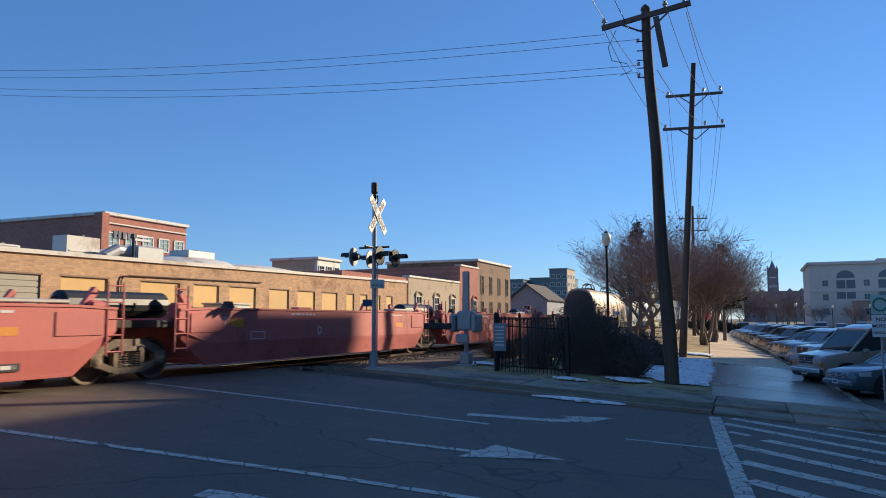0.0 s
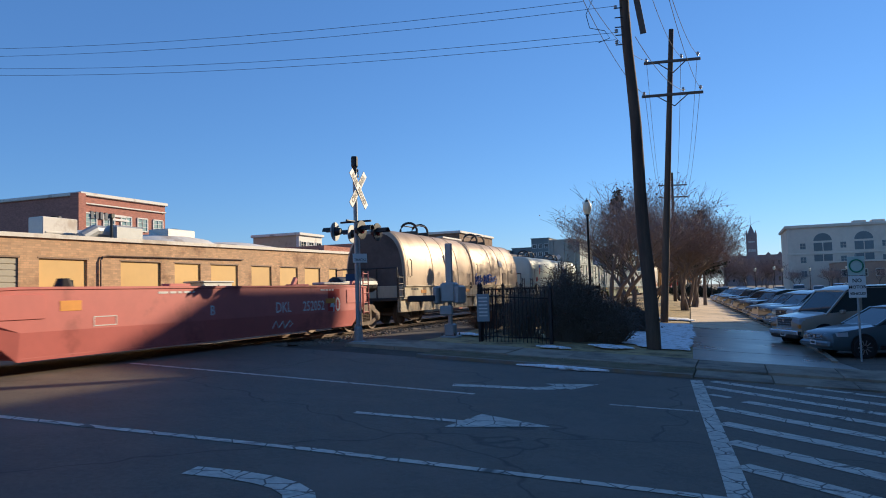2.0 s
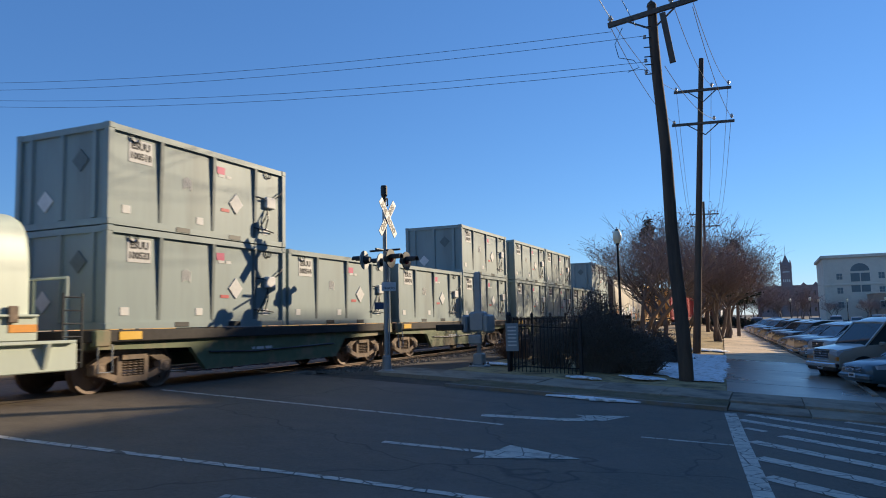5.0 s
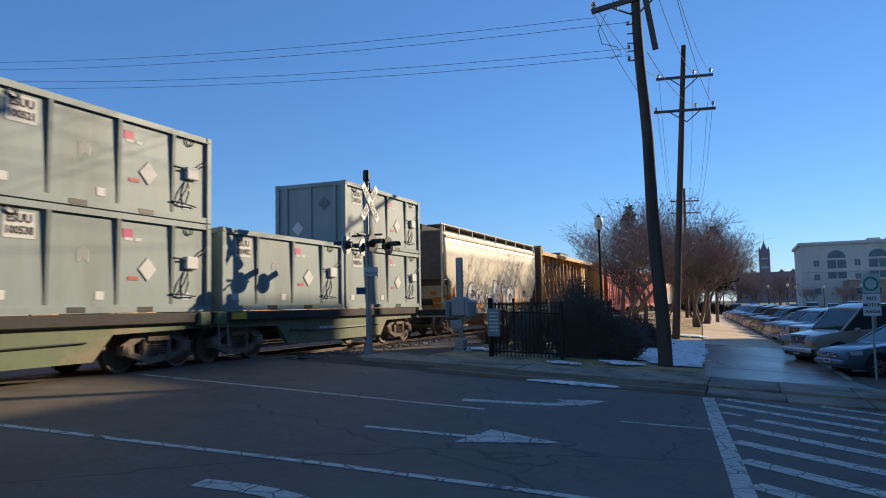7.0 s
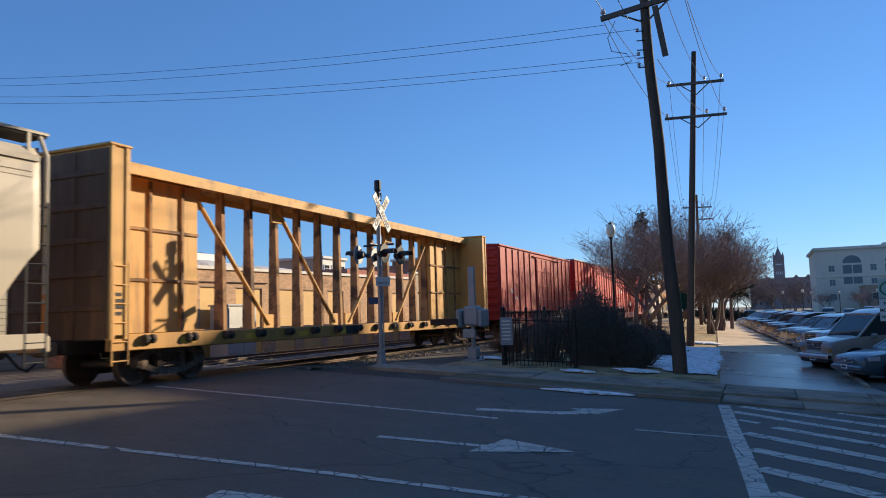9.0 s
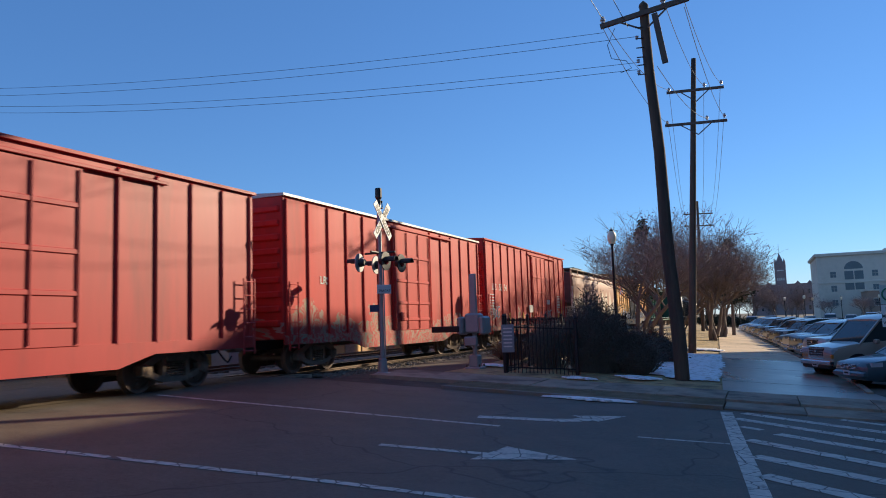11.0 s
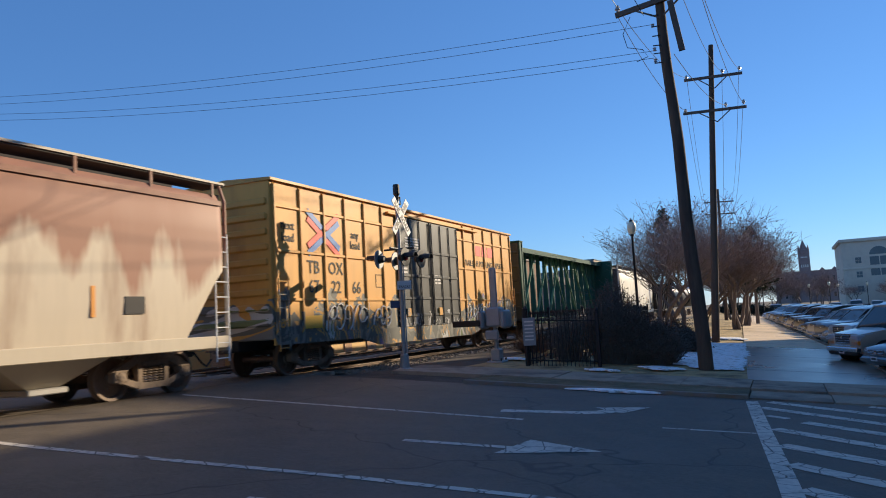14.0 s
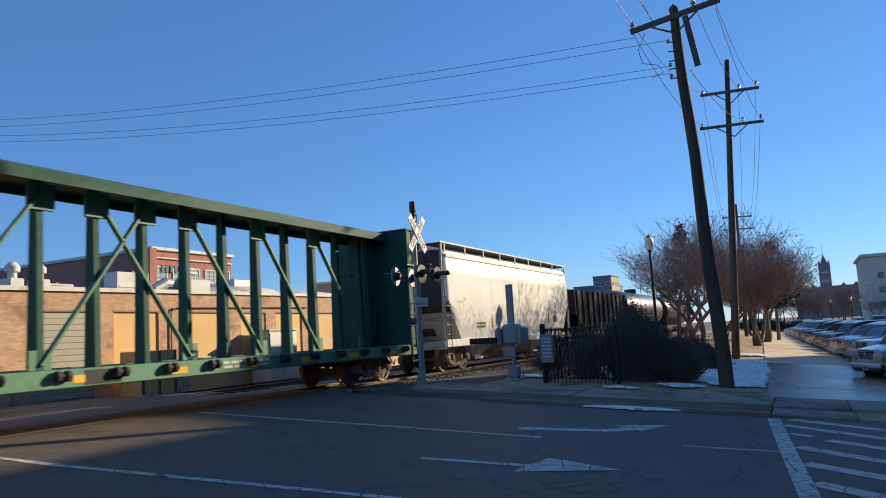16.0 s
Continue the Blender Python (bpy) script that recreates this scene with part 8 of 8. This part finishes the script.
order = [0, 1, 2, 3, 4, 6, 5, 4, 7, 6, 2, 5, 8, 4, 6, 4, 8, 6, 7, 5, 4, 8, 5, 7, 4, 8]
y = 24.6
for i, k in enumerate(order):
    park(k, (2.2, 1.75)[i == 1] - 0.066 * max(0.0, y - 26.0) + (0.25 if i > 1 else 0.0), y, 24 + 1.5 * math.sin(i * 2.3))
    y += 3.7 if i == 0 else 3.3 if i < 4 else 3.05
rnd = random.Random(9)
for i in range(18):
    y = 62 + i * 3.4
    park([5, 8, 4, 7, 6, 3][rnd.randrange(6)], 18.5 - 0.03 * (y - 60) + rnd.uniform(-0.2, 0.2), y, 176.5)
for i in range(10):
    y = 100 + i * 3.6
    park([5, 8, 4, 7, 6, 3][rnd.randrange(6)], 22.0 + rnd.uniform(-0.2, 0.2), y, -3)
for i in range(9):
    park([5, 8, 4, 7, 6][rnd.randrange(5)], -7.5 + i * 2.9, 131 + rnd.uniform(-0.3, 0.3), 87)

# ---- trees and bushes ----
BARK = material("grey_bark", (0.185, 0.145, 0.12), 0.95, vary=0.3, grain=8, bump=0.5)
TWIG = material("red_brown_twig", (0.25, 0.195, 0.18), 0.9, vary=0.3)
BERRY = material("dead_crab_apple", (0.235, 0.145, 0.125), 0.8, vary=0.5, grain=3)
DARK_TWIG = material("dark_bush_twig", (0.16, 0.13, 0.105), 0.9, vary=0.3)
DARK_LEAF = material("dark_dead_leaf", (0.115, 0.095, 0.075), 0.9, vary=0.4, grain=3)
NEEDLE = material("dark_conifer_needle", (0.035, 0.048, 0.030), 0.9, vary=0.4, grain=3)
TUFT = material("russet_tuft", (0.16, 0.085, 0.045), 0.9, vary=0.4, grain=4)


def leaf_card(me, p, r, rnd):
    d = Vector((rnd.uniform(-1, 1), rnd.uniform(-1, 1), rnd.uniform(-1, 1))).normalized()
    s = d.cross(Vector((0.3, 0.5, 0.8))).normalized() * r
    u = d.cross(s).normalized() * r * 0.6
    me.add([p - s, p - u, p + s, p + u], [(0, 1, 2, 3)])


def tree_meshes(seed, height, spread, density=1.0, trunks=3):
    rnd = random.Random(seed)
    limbs, twigs, leaves = Mesh(), Mesh(), Mesh()

    def grow(p, d, length, r, level):
        pts, rr = [p], [r]
        n = 5 if level < 2 else 4
        for k in range(n):
            d = (d + Vector((rnd.uniform(-1, 1), rnd.uniform(-1, 1), rnd.uniform(-0.5, 0.55))) * 0.3).normalized()
            if p.z > height * 0.72:
                d = Vector((d.x, d.y, min(d.z, 0.15))).normalized()
            p = p + d * length / n
            pts.append(p)
            rr.append(r * (1 - 0.5 * (k + 1) / n))
        (limbs if level < 3 else twigs).tube(pts, rr, 7 if level < 2 else 4 if level < 3 else 3, False)
        if level >= 4:
            for q in pts[2:]:
                for _ in range(2):
                    if rnd.random() < 0.2 * density:
                        leaf_card(leaves, q + Vector((rnd.gauss(0, 0.08), rnd.gauss(0, 0.08), rnd.gauss(0, 0.08))), rnd.uniform(0.035, 0.075), rnd)
            return
        kids = (5, 6, 5, 5)[level]
        for _ in range(kids):
            i = rnd.randint(2 if level else 4, n)
            a = rnd.uniform(0, 6.283)
            side = Vector((math.cos(a), math.sin(a), rnd.uniform(-0.1, 0.6)))
            dd = (d * rnd.uniform(0.3, 0.8) + side * rnd.uniform(0.6, 1.1) * spread + Vector((0, 0, 0.2))).normalized()
            grow(pts[i], dd, length * rnd.uniform(0.58, 0.82), max(0.010, rr[i] * 0.6), level + 1)
    for k in range(trunks):
        a = 6.283 * k / trunks + rnd.uniform(0, 1)
        grow(Vector((0.22 * math.cos(a), 0.22 * math.sin(a), -0.2)), Vector((0.27 * math.cos(a), 0.27 * math.sin(a), 1)).normalized(), height * 0.34, 0.17, 0)
    return limbs, twigs, leaves


def tree(seed, height, spread, label, leaf_mat, trunks=3, density=1.0):
    limbs, twigs, leaves = tree_meshes(seed, height, spread, density, trunks)
    t = thing("tree", label, "tree", "trees beside the path")
    part("trunk", limbs, BARK, t, smooth=True)
    tagged(part("branchwork", twigs, TWIG, t), kind="stuff")
    tagged(part("crown", leaves, leaf_mat, t), kind="stuff")
    return t


T1 = tree(3, 10.6, 1.0, "bare crab apple tree with withered red fruit", BERRY, 3, 0.5)
T2 = tree(8, 10.2, 1.0, "bare crab apple tree with withered red fruit", BERRY, 3, 1.1)
spots = [(-6.6, 45.0, 0, 1.0), (-3.4, 58.0, 70, 1.0), (-6.3, 51.0, 160, 1.0), (-3.2, 66.0, 230, 1.1), (-6.0, 60.0, 20, 1.0), (-3.6, 78.0, 100, 1.1), (-5.4, 88.0, 300, 1.1), (-6.4, 98.0, 40, 1.1)]
for i, (x, y, r, sc) in enumerate(spots):
    src = (T1, T2)[i % 2]
    m = pose(x, y, ground_z(x, y), 0, 0, r)
    if i < 2:
        src.matrix_basis = m
        src.scale = (sc, sc, sc)
    else:
        copy_thing(src, m)
for x, y, r in ((-8.5, 142.0, 30), (-5.0, 150.0, 110), (-1.5, 146.0, 200), (2.5, 152.0, 290), (-11.5, 150.0, 60), (6.0, 165.0, 150), (-7.0, 165.0, 250)):
    copy_thing(T2, pose(x, y, ground_z(x, y), 0, 0, r))
T3 = tree(21, 7.5, 0.8, "bare grey tree with thin branches", TWIG, 1, 0.15)
for i, (x, y, r) in enumerate(((14.0, 205.0, 0), (26.0, 215.0, 80), (33.0, 200.0, 150), (41.0, 220.0, 20), (5.0, 190.0, 250), (-1.0, 160.0, 140), (20.0, 190.0, 300), (9.0, 200.0, 20), (17.0, 222.0, 210), (23.0, 200.0, 100), (30.0, 226.0, 330), (37.0, 206.0, 60), (2.0, 210.0, 180), (45.0, 210.0, 270))):
    m = pose(x, y, -1.0, 0, 0, r)
    if i == 0:
        T3.matrix_basis = m
    else:
        copy_thing(T3, m)


def conifer(x, y, height, wide, seed):
    rnd = random.Random(seed)
    t = thing("pine_tree", "dark ragged evergreen behind the bare trees", "tree", "evergreens")
    z = ground_z(x, y)
    part("trunk", Mesh().tube([(x, y, z - 0.2), (x + 0.1, y, z + height)], [0.18, 0.03], 8), BARK, t)
    br, nd = Mesh(), Mesh()
    for k in range(85):
        f = rnd.uniform(0.3, 1.0)
        a = rnd.uniform(0, 6.283)
        L = (1.0 - f ** 2.2 + 0.12) * wide * rnd.uniform(0.5, 1.1)
        p0 = Vector((x, y, z + height * f - 0.15))
        p1 = p0 + Vector((math.cos(a) * L, math.sin(a) * L, 0.22 * L))
        br.tube([p0, p1], [0.03, 0.01], 4, False)
        for _c in range(5):
            c = p0.lerp(p1, rnd.uniform(0.35, 1.0))
            for _ in range(11):
                q = c + Vector((rnd.gauss(0, 0.13), rnd.gauss(0, 0.13), rnd.gauss(0.04, 0.1)))
                leaf_card(nd, q, rnd.uniform(0.05, 0.12), rnd)
    tagged(part("branchwork", br, BARK, t), kind="stuff")
    tagged(part("foliage", nd, NEEDLE, t), kind="stuff")


conifer(-2.5, 74.0, 9.1, 2.4, 5)
conifer(-8.5, 62.0, 9.5, 2.2, 6)


def bush(x, y, rx, ry, height, n, label, twig_mat, leaf_mat, seed, leaf=0.035):
    rnd = random.Random(seed)
    b = thing("bush", label, "bush", "bushes by the fence")
    st, lf = Mesh(), Mesh()
    for _ in range(n):
        a, q = rnd.uniform(0, 6.283), math.sqrt(rnd.random())
        bx, by = x + rx * 0.55 * q * math.cos(a), y + ry * 0.55 * q * math.sin(a)
        ex, ey = x + rx * q * math.cos(a) * rnd.uniform(0.85, 1.12), y + ry * q * math.sin(a) * rnd.uniform(0.85, 1.12)
        h = height * (1 - 0.55 * q * q) * rnd.uniform(0.55, 1.08)
        z = ground_z(bx, by)
        p0, p2 = Vector((bx, by, z)), Vector((ex, ey, z + h))
        p1 = p0.lerp(p2, 0.5) + Vector((rnd.gauss(0, 0.1), rnd.gauss(0, 0.1), 0.12 * h))
        st.tube([p0, p1, p2], [0.013, 0.009, 0.004], 3, False)
        for _k in range(5):
            s = p0.lerp(p1, rnd.uniform(0.5, 1)) if rnd.random() < 0.4 else p1.lerp(p2, rnd.random())
            e = s + Vector((rnd.gauss(0, 0.22), rnd.gauss(0, 0.22), rnd.uniform(-0.02, 0.35)))
            st.tube([s, e], [0.006, 0.003], 3, False)
            for _j in range(4):
                leaf_card(lf, s.lerp(e, rnd.uniform(0.2, 1.05)), rnd.uniform(0.5, 1.2) * leaf, rnd)
    tagged(part("branchwork", st, twig_mat, b), kind="stuff")
    tagged(part("foliage", lf, leaf_mat, b), kind="stuff")


bush(-5.1, 24.1, 1.1, 1.0, 2.6, 1200, "large dark tangled bush behind the fence", DARK_TWIG, DARK_LEAF, 1, 0.03)
bush(-3.95, 24.4, 0.95, 0.9, 1.5, 800, "dark rounded bush beside the snow", DARK_TWIG, DARK_LEAF, 2, 0.03)
bush(-6.6, 24.2, 0.9, 0.9, 1.9, 160, "thin bare bush behind the fence", DARK_TWIG, DARK_TWIG, 3, 0.02)
bush(-4.5, 33.0, 0.9, 0.9, 1.3, 200, "russet clump of dead grass", TUFT, TUFT, 4, 0.04)
bush(-3.6, 30.0, 0.7, 0.7, 1.0, 160, "low dark shrub by the snow", DARK_TWIG, DARK_LEAF, 6, 0.05)
bush(-5.5, 120.0, 5.5, 1.2, 2.0, 500, "long dark clipped hedge at the end of the path", DARK_TWIG, NEEDLE, 9, 0.12)
bush(-9.0, 27.5, 0.7, 1.2, 0.8, 160, "patch of dead weeds by the ballast", TUFT, TUFT, 7, 0.03)


# ---- what moves ----
def motions():
    for ob, s, z in TRAIN:
        walk(ob, [(t, pose(TX, s - SPEED * t, z)) for t in (0, 2, 4, 6, 8, 10, 12, 14, 16)])
    turn = math.degrees(SPEED / 0.457)
    first = WHEELSETS[0]
    walk(first, [(k / 30, pose(0, 0, 0.457, turn * k / 30)) for k in range(481)])
    for w in WHEELSETS[1:]:
        w.rotation_mode = "QUATERNION"
        keys = w.animation_data_create()
        keys.action = first.animation_data.action
        keys.action_slot = first.animation_data.action_slot


motions()
